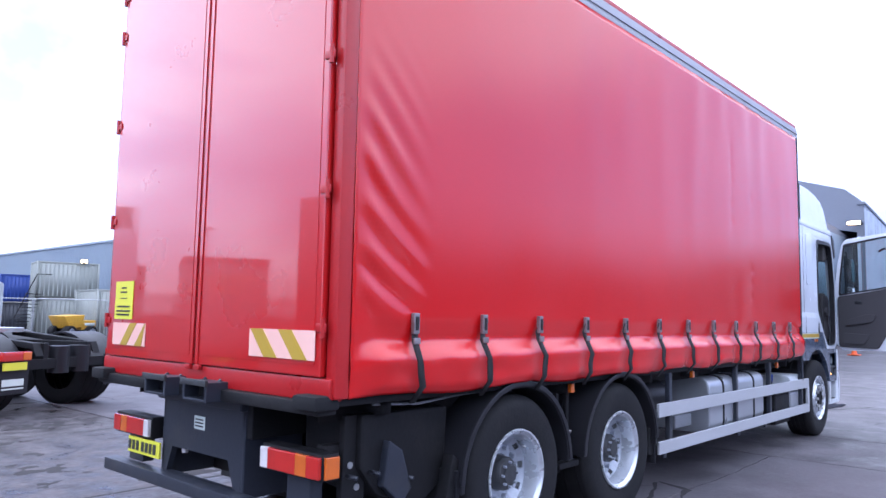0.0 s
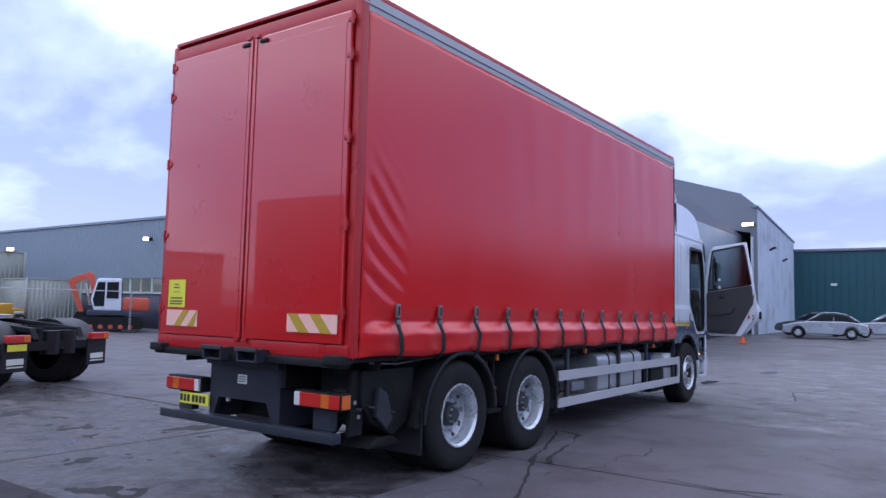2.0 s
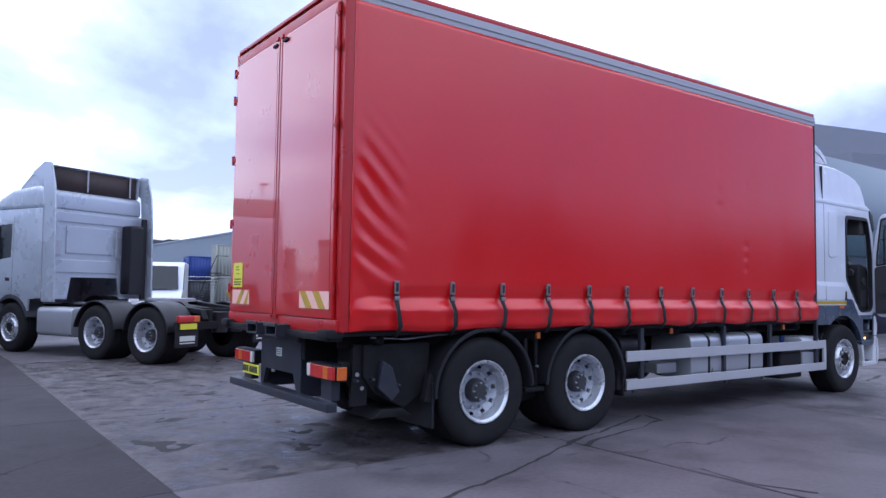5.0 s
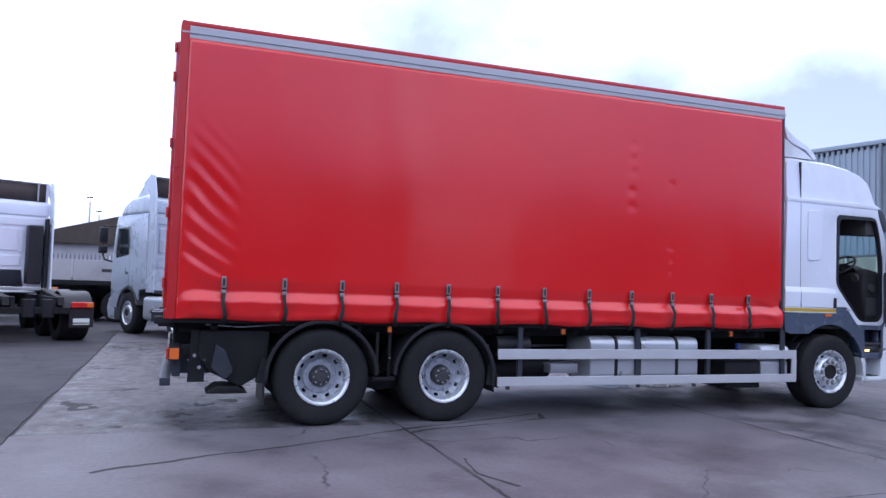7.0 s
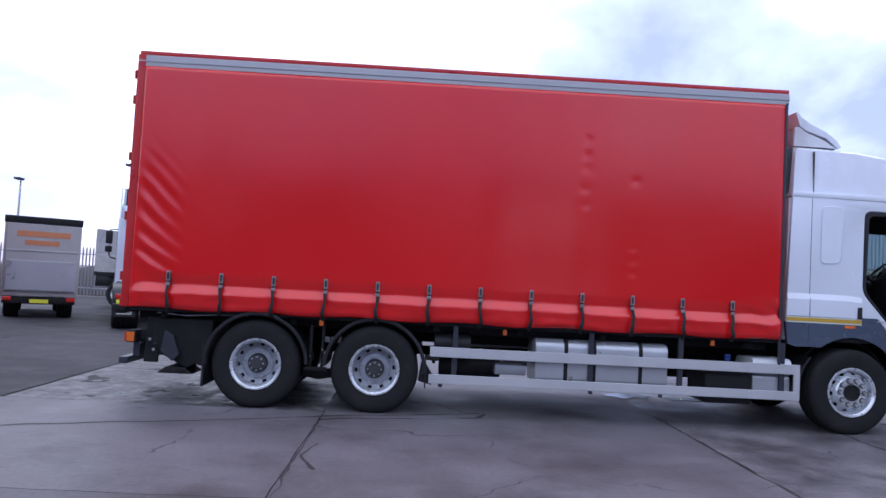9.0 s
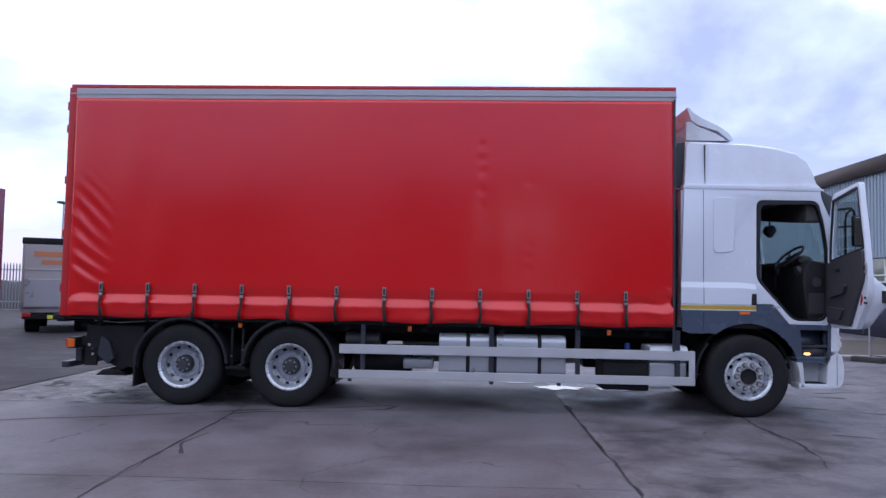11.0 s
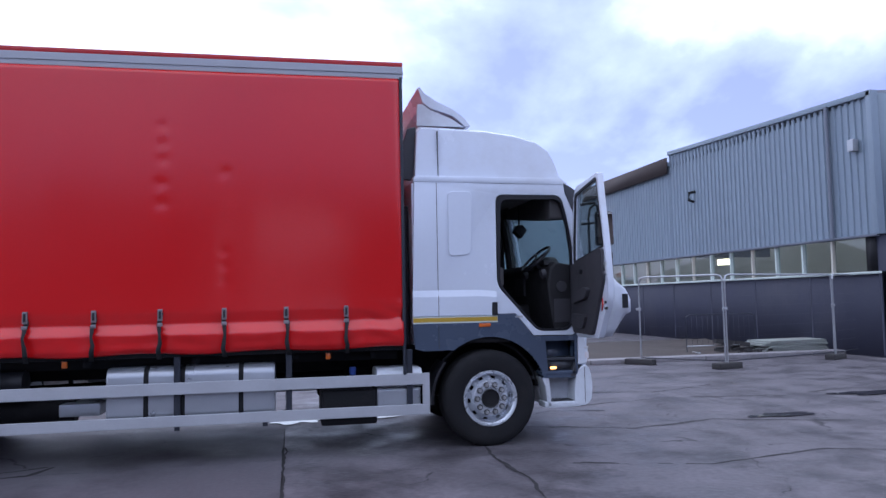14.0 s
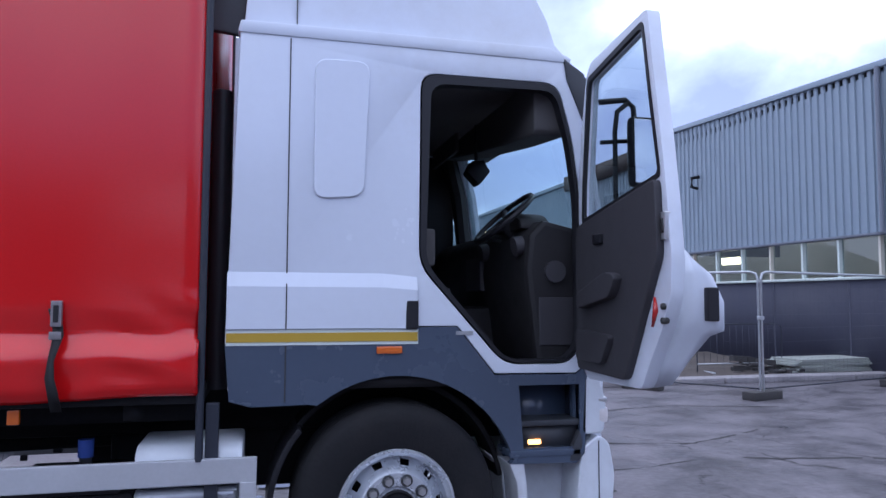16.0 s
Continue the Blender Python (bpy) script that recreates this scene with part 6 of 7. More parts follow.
kerb_mesh = mesh_of("kerb_stone", bx(0, 2.96, 0, 0.45, 0, 0.11, bevel=0.02), "kerb", True)
for k in range(5):
    ks = tagged(new("kerb_stone", kerb_mesh), "long pale worn concrete kerb stone", "kerb", "kerb stones along the earth strip")
    ks.matrix_world = pose(10.4 + 3.0 * k, 6.98 + 0.09 * k, -0.006, 0, 0, 1.7)


# ---- cabins, digger, machines by the building ----
def cabin(m, l, w, h, mat, label, windows=0):
    c = thing("site_cabin", m, label, "cabin", "site cabins")
    part("body", bx(0, l, 0, w, 0.05, h - 0.05), mat, c)
    part("roof_cap", bx(-0.04, l + 0.04, -0.04, w + 0.04, h - 0.06, h + 0.02, bevel=0.02), mat, c)
    for k in range(int(l / 0.24) - 1):
        part("rib", bx(0.16 + 0.24 * k, 0.23 + 0.24 * k, -0.012, 0.002, 0.12, h - 0.16), mat, c, smooth=False)
    for k in range(int(w / 0.24) - 1):
        part("rib", bx(-0.012, 0.002, 0.16 + 0.24 * k, 0.23 + 0.24 * k, 0.12, h - 0.16), mat, c, smooth=False)
    for x in (0, l):
        for y in (0, w):
            part("corner_post", bx(x - 0.05, x + 0.05, y - 0.05, y + 0.05, 0, h), mat, c)
    for k in range(windows):
        wn_ = part("window", bx(0.6 + 1.3 * k, 1.4 + 1.3 * k, -0.05, 0.0, h * 0.45, h * 0.78, bevel=0.01), "paper", c)
        part("pane", bx(0.66 + 1.3 * k, 1.34 + 1.3 * k, -0.056, -0.045, h * 0.48, h * 0.75), "carglass", wn_, smooth=False)
    return c


for z in (0.0, 2.22):
    cabin(pose(14.12, 43.2, z, 0, 0, -12), 3.4, 2.5, 2.2, "cream", "cream stacked steel site cabin")
cabin(pose(15.5, 37.8, 0, 0, 0, -4), 3.0, 3.6, 2.7, "cream", "long cream steel site cabin")
cabin(pose(15.2, 53.0, 2.0, 0, 0, -8), 2.7, 2.4, 1.95, "blue", "blue site cabin raised on another")
cabin(pose(15.2, 53.0, 0, 0, 0, -8), 2.7, 2.4, 1.96, "slate_dark", "dark lower site cabin")
flood_lamp(16.6, 42.7, 4.535, 70)
stair = thing("site_stair", pose(13.0, 42.6, 0), "dark steel outside stair to the upper cabin", "stairs")
for k in range(12):
    part("tread", bx(-0.2 - 0.02 * k + 0.2 * k * 0.4, 0.3 + 0.08 * k, -0.4, 0.4, 0.2 + 0.2 * k, 0.24 + 0.2 * k), "chassis", stair, smooth=False)
part("handrail", tube(B(), [(-0.3, -0.4, 1.0), (0.8, -0.4, 3.6), (1.6, -0.4, 3.6)], 0.03), "chassis", stair)

dig = thing("excavator", pose(16.2, 30.2, 0, 0, 0, 150), "orange-red and white tracked excavator, arm folded", "excavator")
for s in (-1, 1):
    y0, y1 = sorted((s * 0.65, s * 1.10))
    part("track", prism(B(), arc(1.15, 0.36, 0.36, -90, 90, 8) + arc(-1.15, 0.36, 0.36, 90, 270, 8), y0, y1, bevel=0.02), "chassis", dig, "black track")
    for k in range(5):
        part("roller", cyl(B(), (-0.9 + 0.45 * k, s * 1.12, 0.25), (-0.9 + 0.45 * k, s * 1.05, 0.25), 0.11), "digger_red", dig)
part("undercarriage", bx(-0.6, 0.6, -0.65, 0.65, 0.35, 0.80), "chassis", dig)
part("deck", bx(-1.5, 1.1, -1.05, 1.05, 0.80, 1.05, bevel=0.05), "hoarding", dig)
part("counterweight", bx(-1.75, -0.5, -1.05, 1.05, 1.05, 1.72, bevel=0.14), "digger_red", dig, "orange-red engine cover")
cabd = part("operator_cab", prism(B(), [(-0.45, 1.05), (0.80, 1.05), (0.95, 1.6), (0.70, 2.62), (-0.40, 2.66)], 0.05, 1.02, bevel=0.06), "white", dig, "white operator cab")
for y0, y1 in ((0.03, 0.05), (1.02, 1.04)):
    part("cab_window", prism(B(), [(-0.30, 1.65), (0.25, 1.65), (0.25, 2.45), (-0.28, 2.48)], y0, y1), "carglass", cabd, smooth=False)
    part("door_window", prism(B(), [(0.33, 1.25), (0.78, 1.25), (0.86, 1.6), (0.66, 2.45), (0.33, 2.45)], y0, y1), "carglass", cabd, smooth=False)
part("back_window", bx(-0.47, -0.43, 0.2, 0.9, 1.75, 2.45), "carglass", cabd, smooth=False)
part("boom", prism(B(), [(0.5, 1.15), (0.75, 1.1), (1.12, 2.62), (1.75, 2.35), (2.0, 2.48), (1.9, 2.65), (1.1, 2.98), (0.85, 2.85)], -0.35, -0.10, bevel=0.03), "digger_red", dig, "orange-red boom")
part("dipper", prism(B(), [(1.78, 2.6), (2.05, 2.5), (1.48, 0.9), (1.26, 0.95)], -0.33, -0.12, bevel=0.02), "digger_red", dig, "orange-red dipper arm")
part("ram", cyl(B(), (1.0, -0.22, 1.3), (1.25, -0.22, 2.4), 0.06), "chrome", dig)
part("bucket", prism(B(), [(1.2, 0.95), (1.6, 0.95), (1.8, 0.5), (1.5, 0.22), (1.22, 0.4)], -0.5, 0.05, bevel=0.03), "chassis", dig, "dark digging bucket")
part("label_strip", bx(1.2, 1.7, -0.375, -0.352, 2.56, 2.68, m=None), "paper", dig)
dump = thing("site_dumper", pose(13.9, 37.4, 0, 0, 0, 20) @ Matrix.Scale(0.75, 4), "yellow wheeled site dumper", "dumper")
part("skip", prism(B(), [(-1.2, 1.6), (0.6, 1.7), (0.4, 0.8), (-0.6, 0.7)], -0.8, 0.8, bevel=0.05), "machine_yellow", dump)
part("bonnet", bx(0.5, 1.8, -0.6, 0.6, 0.6, 1.3, bevel=0.08), "machine_yellow", dump)
part("label_strip", bx(0.8, 1.7, -0.62, -0.6, 0.9, 1.1), "paper", dump)
for x in (-0.6, 1.2):
    for s in (-1, 1):
        add_wheel(dump, x, s * 0.95, 0.45, flip=s > 0, simple=True, scale=0.88)

# dark woods far beyond the long building
wood = B()
rows = []
for k in range(90):
    a = radians(58 + 0.34 * k)
    h = 10.6 + 1.2 * noise.noise((k * 0.07, 0, 5)) + 0.35 * noise.noise((k * 0.45, 3, 5)) + 0.25 * noise.noise((k * 1.3, 6, 5))
    rows.append([wood.verts.new(((r + 1.5 * noise.noise((k * 0.6, z, 2))) * math.cos(a), (r + 1.5 * noise.noise((k * 0.6, z, 2))) * math.sin(a), z)) for r, z in ((138, -0.5), (138.5, h * 0.5), (140, h * 0.85), (142, h), (150, h * 0.9), (156, -0.5))])
for a, b in zip(rows, rows[1:]):
    for j in range(5):
        wood.faces.new((a[j], b[j], b[j + 1], a[j + 1]))
solid("far_woods", wood, "woods", "dark wooded skyline far beyond the yard", "trees", kind="stuff", smooth=True)

# ---- pale shed with a tall doorway ----
SX, SY = 42.7, 5.0
SZ = gz(SX)
shed = thing("building_pale_shed", pose(SX, SY, SZ, 0, 0, 5), "large stained pale steel shed with a tall doorway", "building")
front = [(0, 0), (22, 0), (22, 7.8), (21.1, 8.7), (11, 11.7), (0.9, 8.65), (0, 7.85)]
fm = prism(B(), front, 0, 0.25, holes=[[(0.35, 0.02), (2.5, 0.02), (2.5, 6.6), (0.35, 6.2)]])
swap_ = part("front_wall", fm, "cladding_old", shed, "grey gable wall", smooth=False)
swap_.matrix_local = Matrix(((0, 1, 0, 0), (1, 0, 0, 0), (0, 0, 1, 0), (0, 0, 0, 1)))
part("side_wall", bx(0.25, 24, -0.02, 0.2, 0, 7.8), "cladding_white", shed, "streaked white side wall", smooth=False)
for k in range(40):
    part("side_rib", bx(0.3 + 0.59 * k, 0.36 + 0.59 * k, -0.05, -0.018, 0, 7.75), "cladding_white", shed, smooth=False)
part("roof_edge", bx(-0.1, 24, -0.10, 0.30, 7.72, 7.87, bevel=0.02), "cladding_old", shed)
part("far_wall", bx(0.25, 24, 21.8, 22, 0, 7), "cladding_old", shed, smooth=False)
part("back_wall", bx(23.8, 24, 0, 22, 0, 7), "cladding_old", shed, smooth=False)
swap_ = part("roof_sheet", prism(B(), [(0, 7.75), (0.9, 8.6), (11, 11.6), (21.1, 8.6), (22, 7.7), (22, 7.5), (0, 7.6)], 0.3, 24), "cladding_old", shed, smooth=False)
swap_.matrix_local = Matrix(((0, 1, 0, 0), (1, 0, 0, 0), (0, 0, 1, 0), (0, 0, 0, 1)))
# made-up grey panel; its tone stands for the grey-lit interior
part("shutter", bx(1.0, 1.1, 1.3, 2.9, 0, 6.4), "cladding_old", shed, "ribbed grey panel standing in for the lit interior behind the doorway")
for k in range(28):
    part("panel_slat", bx(0.96, 1.0, 1.3, 2.85, 0.05 + 0.21 * k, 0.22 + 0.21 * k), "cladding_old", shed, smooth=False)
part("door_jamb", bx(-0.05, 0.3, 0.2, 0.35, 0, 5.95), "cladding_white", shed, smooth=False)
# black sheet behind the doorway, put in for the shade inside
part("doorway_shade", bx(6.0, 6.2, 0.3, 10, 0, 6.5), "chassis", shed)
for x, z in ((6, 5.6), (14, 5.4)):
    part("wall_fitting", tube(B(), [(x, -0.05, z), (x, -0.3, z + 0.15), (x + 0.5, -0.35, z + 0.2)], 0.07), "chassis", shed)
part("wall_vent", bx(-0.06, 0.0, 7.2, 7.4, 7.8, 8.1), "chassis", shed)
fl = flood_lamp(SX - 0.5, SY + 0.3, SZ + 6.6, 0, "wide flood lamp over the shed doorway")
fl.scale = (1.6, 1.8, 1.0)

teal = thing("building_teal", pose(66, -45, gz(66)), "low dark teal steel shed", "building")
part("wall", bx(0, 20, 0, 58, 0, 6.9), "green", teal, "dark teal cladding", smooth=False)
for k in range(95):
    part("rib", bx(-0.06, 0.0, 0.3 + 0.6 * k, 0.38 + 0.6 * k, 0, 6.85), "green", teal, smooth=False)
part("parapet", bx(-0.15, 20, -0.1, 58.1, 6.85, 7.1), "cladding_old", teal)
part("roller_door", bx(-0.10, 0.0, 24, 30, 0, 4.6), "cladding_old", teal, "grey roller door")
part("wall_sign", bx(-0.1, -0.06, 48.6, 49.1, 3.9, 4.1), "paper", teal, smooth=False)


# ---- parked cars ----
def car(m, mat, label, l=4.3):
    c = thing("parked_car", m, label, "car", "parked cars")
    k = l / 4.3
    low = [(-2.15, 0.32), (-2.18, 0.55), (-2.10, 0.78), (-1.55, 0.90), (-0.9, 0.95), (0.7, 0.93), (1.4, 0.86), (2.0, 0.72), (2.15, 0.52), (2.12, 0.28), (1.75, 0.24)] + arc(1.32, 0.32, 0.34, 0, 180, 8) + [(0.9, 0.22), (-0.9, 0.22)] + arc(-1.32, 0.32, 0.34, 0, 180, 8)
    part("body", prism(B(), [(x * k, z) for x, z in low], -0.86, 0.86, bevel=0.07, seg=3), mat, c, "painted body shell")
    top = [(-1.75, 0.88), (-1.15, 1.32), (-0.55, 1.43), (0.10, 1.41), (0.95, 0.92)]
    part("glasshouse", prism(B(), [(x * k, z) for x, z in top], -0.74, 0.74, bevel=0.10, seg=3), "carglass", c, "dark glasshouse")
    roof_ = [(-1.25, 1.29), (-0.6, 1.435), (0.12, 1.42), (0.38, 1.31), (0.28, 1.29), (0.1, 1.36), (-0.6, 1.38), (-1.15, 1.25)]
    part("roof_skin", prism(B(), [(x * k, z + 0.012) for x, z in roof_], -0.70, 0.70, bevel=0.02), mat, c)
    for s in (-1, 1):
        for a, b in (((-1.75, 0.9), (-1.2, 1.27)), ((0.92, 0.93), (0.2, 1.33)), ((-0.45, 0.93), (-0.5, 1.36))):
            part("pillar", cyl(B(), (a[0] * k, s * 0.77, a[1]), (b[0] * k, s * 0.66, b[1]), 0.035, seg=8), mat, c)
        for x in (-1.32, 1.32):
            add_wheel(c, x * k, s * 0.84, 0.31, front=True, flip=s > 0, simple=True, scale=0.60)
        part("headlamp", bx(1.80 * k, 2.10 * k, min(s * 0.5, s * 0.82), max(s * 0.5, s * 0.82), 0.58, 0.72, bevel=0.03), "lens_clear", c)
        part("tail_lamp", bx(-2.17 * k, -1.95 * k, min(s * 0.5, s * 0.84), max(s * 0.5, s * 0.84), 0.62, 0.78, bevel=0.03), "lens_red", c)
    return c


car(heading(41.0, 1.15, 96, gz(41.0)), "car_silver", "silver coupe parked beside the shed", 4.2)
car(heading(45.5, -1.6, 100, gz(45.5)), "car_silver", "silver hatchback parked behind another car")
car(heading(46.0, 2.4, 85, gz(46)), "car_dark", "dark hatchback parked by the shed wall")
car(heading(48.5, -3.8, 95, gz(48)), "white", "white car at the end of the row")
box_van = thing("white_box_lorry", heading(43.0, -9.0, 90, gz(43)), "small white box lorry by the teal shed", "truck")
part("box", bx(-2.2, 2.2, -1.05, 1.05, 0.8, 3.3, bevel=0.04), "white", box_van)
part("skirt", bx(-2.2, 2.2, -1.0, 1.0, 0.5, 0.8), "maroon", box_van)
for x in (-1.4, 1.4):
    for s in (-1, 1):
        add_wheel(box_van, x, s * 0.95, 0.42, flip=s > 0, simple=True, scale=0.82)
cone = thing("traffic_cone", pose(33.0, 3.6, gz(33)), "small orange traffic cone", "cone")
part("body", cyl(B(), (0, 0, 0.03), (0, 0, 0.50), 0.13, 0.02), "cone", cone)
part("base", bx(-0.22, 0.22, -0.22, 0.22, 0, 0.04, bevel=0.01), "cone", cone)

# ---- vehicles behind the truck's tail ----
pv = thing("panel_van", heading(4.95, 23.4, 250), "white panel van with a dark windscreen, parked behind the tractor units", "van")
part("body", prism(B(), rounded([(-4.6, 0.35), (0.0, 0.35), (0.10, 0.75), (-0.05, 1.05), (-0.75, 1.30), (-1.45, 2.35), (-1.9, 2.50), (-4.6, 2.50)], 0.12, 4), -0.98, 0.98, bevel=0.06, seg=3), "white", pv, "white van body")
scr = B()
for y in (-0.82, 0.82):
    for x, z in ((-0.70, 1.33), (-1.40, 2.28)):
        scr.verts.new((x + 0.03, y * (1.0 if z < 2 else 0.9), z + 0.03))
scr.verts.ensure_lookup_table()
scr.faces.new([scr.verts[k] for k in (0, 1, 3, 2)])
ws_ = part("windscreen", scr, "carglass", pv, "dark sloping windscreen", smooth=False)
ws_.modifiers.new("pane", "SOLIDIFY").thickness = 0.012
for s in (-1, 1):
    part("side_window", prism(B(), [(-1.45, 1.35), (-0.95, 1.35), (-1.45, 2.15), (-1.75, 2.2)], min(s * 0.975, s * 0.987), max(s * 0.975, s * 0.987)), "carglass", pv, smooth=False)
    part("headlamp", bx(-0.12, 0.06, min(s * 0.55, s * 0.90), max(s * 0.55, s * 0.90), 0.80, 0.98, bevel=0.04), "lens_clear", pv)
    for x in (-0.85, -3.8):
        add_wheel(pv, x, s * 0.90, 0.33, front=True, flip=s > 0, simple=True, scale=0.64)
part("front_bumper", bx(-0.25, 0.14, -0.95, 0.95, 0.35, 0.62, bevel=0.06), "slate_dark", pv)
van = thing("delivery_van", heading(-6.85, 10.6, 117) @ Matrix.Diagonal((0.9, 0.88, 0.95, 1)), "dirty pale box van with faded orange lettering, back doors shut", "van")
part("box", bx(0, 3.6, -1.06, 1.06, 0.62, 2.78, bevel=0.03), "vanbox", van, "grimy white box body")
part("top_band", bx(-0.03, 3.6, -1.08, 1.08, 2.72, 2.92, bevel=0.03), "chassis", van, "black roof band")
rd = part("rear_door", bx(-0.04, 0.0, -0.99, 0.99, 0.75, 2.70, bevel=0.01), "vanbox", van, "dirty white rear shutter")
for y0, y1, z0, z1 in ((-0.75, 0.72, 2.34, 2.50), (-0.45, 0.50, 2.10, 2.24)):
    part("print_bar", bx(-0.048, -0.039, y0, y1, z0, z1), "orange_ink", rd, "faded orange lettering bar", smooth=False)
for z in (0.78, 1.25, 1.5, 1.92):
    part("rail", bx(-0.055, -0.039, -0.98, 0.98, z, z + 0.04, bevel=0.004), "galv", rd)
part("tail_lift", bx(-0.10, -0.05, -0.95, 0.95, 0.80, 1.65, bevel=0.01), "alloy", van, "folded grey tail lift")
for s in (-1, 1):
    part("lamp", bx(-0.06, 0.0, min(s * 0.75, s * 1.0), max(s * 0.75, s * 1.0), 0.50, 0.62, bevel=0.01), "lens_red", van)
    add_wheel(van, 0.9, s * 0.95, 0.36, flip=s > 0, simple=True, scale=0.70)
    add_wheel(van, 4.3, s * 0.92, 0.36, flip=s > 0, simple=True, scale=0.70)
part("tail_beam", bx(-0.02, 0.3, -1.0, 1.0, 0.42, 0.60, bevel=0.02), "chassis", van)
part("number_plate", bx(-0.03, -0.018, -0.26, 0.26, 0.44, 0.55), "yellow", van, smooth=False)
part("cab", prism(B(), [(3.7, 0.4), (5.3, 0.4), (5.35, 1.0), (4.9, 1.2), (4.5, 2.1), (3.7, 2.15)], -0.98, 0.98, bevel=0.06), "white", van)
part("underframe", bx(0.2, 4.8, -0.45, 0.45, 0.40, 0.62), "chassis", van)

trl = thing("maroon_box_truck", heading(-6.90, 6.7, 176), "maroon box lorry with pale lettering along its side", "truck")
part("box", bx(0, 8.0, -1.25, 1.25, 1.05, 3.88, bevel=0.03), "maroon", trl, "maroon box body")
part("skirt", bx(0.3, 8.0, -1.2, 1.2, 0.55, 0.72, bevel=0.02), "maroon", trl)
part("underframe", bx(0.1, 8.5, -0.6, 0.6, 0.62, 1.05), "chassis", trl)
for x in (1.6, 2.9, 7.2):
    for s in (-1, 1):
        add_wheel(trl, x, s * 1.16, 0.5, flip=s > 0, simple=True)
for k in range(12):
    w = (0.5, 1.0, 0.9, 0.8, 0.7, 0.95, 0.8, 0.6, 0.95, 1.3, 0.9, 1.0)[k]
    part("print_bar", bx(-0.012, -0.002, 0.62 - w * 0.8, 0.62, 3.38 - 0.135 * k, 3.43 - 0.135 * k), "pale_ink", trl, smooth=False)
part("print_band", bx(-0.012, -0.002, -1.05, 1.1, 1.44, 1.53), "pale_ink", trl, smooth=False)
part("door_seam", bx(-0.006, 0.0, -0.012, 0.012, 1.1, 3.8), "ink", trl, smooth=False)
part("tail_panel", bx(0.02, 0.3, -1.2, 1.2, 0.72, 1.05), "chassis", trl)
part("rear_bumper", bx(-0.02, 0.12, -1.2, 1.2, 0.42, 0.56, bevel=0.02), "maroon", trl)
for s in (-1, 1):
    part("tail_lamp", bx(-0.012, 0.03, min(s * 0.55, s * 1.1), max(s * 0.55, s * 1.1), 0.80, 0.92, bevel=0.01), "lens_red", trl)
part("cab", bx(8.3, 10.2, -1.2, 1.2, 0.6, 2.9, bevel=0.1), "maroon", trl)

flat = thing("flatbed_trailer", heading(-3.4, 18.0, 168), "white dropside flatbed with chipped boards", "trailer")
part("deck", bx(-3.4, 5.0, -1.2, 1.2, 1.15, 1.30, bevel=0.02), "chassis", flat)
for x in (-3.4, -0.6, 2.2):
    part("dropside", bx(x, x + 2.75, 1.17, 1.21, 1.30, 1.95, bevel=0.01), "vanbox", flat, "white dropside board")
    part("print_bar", bx(x + 0.6, x + 1.9, 1.212, 1.217, 1.58, 1.68), "ink", flat, smooth=False)
part("headboard", bx(4.9, 5.0, -1.2, 1.2, 1.3, 2.9, bevel=0.02), "vanbox", flat)
part("underframe", bx(-3.2, 5.4, -0.5, 0.5, 0.75, 1.15), "chassis", flat)
part("tail_lamp", bx(-0.2, 0.4, 1.1, 1.2, 0.92, 1.06), "lens_orange", flat)
for x in (-2.0, -0.7, 4.0):
    for s in (-1, 1):
        add_wheel(flat, x, s * 1.1, 0.5, flip=s > 0, simple=True)

hut = thing("brown_roof_building", pose(-8, 34, 0), "low building with a shallow brown roof beyond the yard", "building")
part("walls", bx(0, 14, 0, 10, 0, 3.2), "vanbox", hut, smooth=False)
part("roof", prism(B(), [(-0.5, 3.1), (7, 5.2), (14.5, 3.1)], -0.4, 10.4), "mound", hut, "brown roof", smooth=False)
bank = thing("earth_bank", pose(-30, 28.5, 0), "low dark earth bank behind the palisade fence", "bank")
bm = B()
rows = []
for k in range(60):
    h = 1.35 + 0.5 * noise.noise((k * 0.35, 0, 3)) + 0.2 * noise.noise((k * 1.3, 2, 3))
    rows.append([bm.verts.new((k * 0.6, y + 0.3 * noise.noise((k * 0.5, y, 1)), z)) for y, z in ((-1.2, 0), (-0.4, h * 0.7), (0.4, h), (1.4, h * 0.6), (2.4, 0))])
for a, b in zip(rows, rows[1:]):
    for j in range(4):
        bm.faces.new((a[j], b[j], b[j + 1], a[j + 1]))
part("soil", bm, "mound", bank)
palis = thing("palisade_fence", pose(-22, 25.5, 0), "grey galvanised palisade fence along the yard edge", "fence")
for k in range(150):
    x = 0.16 * k
    part("pale", prism(B(), [(x, 0.1), (x + 0.07, 0.1), (x + 0.07, 2.25), (x + 0.035, 2.4), (x, 2.25)], 0, 0.012), "cladding_old", palis, smooth=False)
for z in (0.4, 2.0):
    part("fence_rail", bx(-0.1, 24.1, 0.012, 0.05, z, z + 0.05), "galv", palis)
for k in range(9):
    part("post", bx(2.75 * k, 2.75 * k + 0.1, 0.05, 0.15, 0, 2.3), "galv", palis)
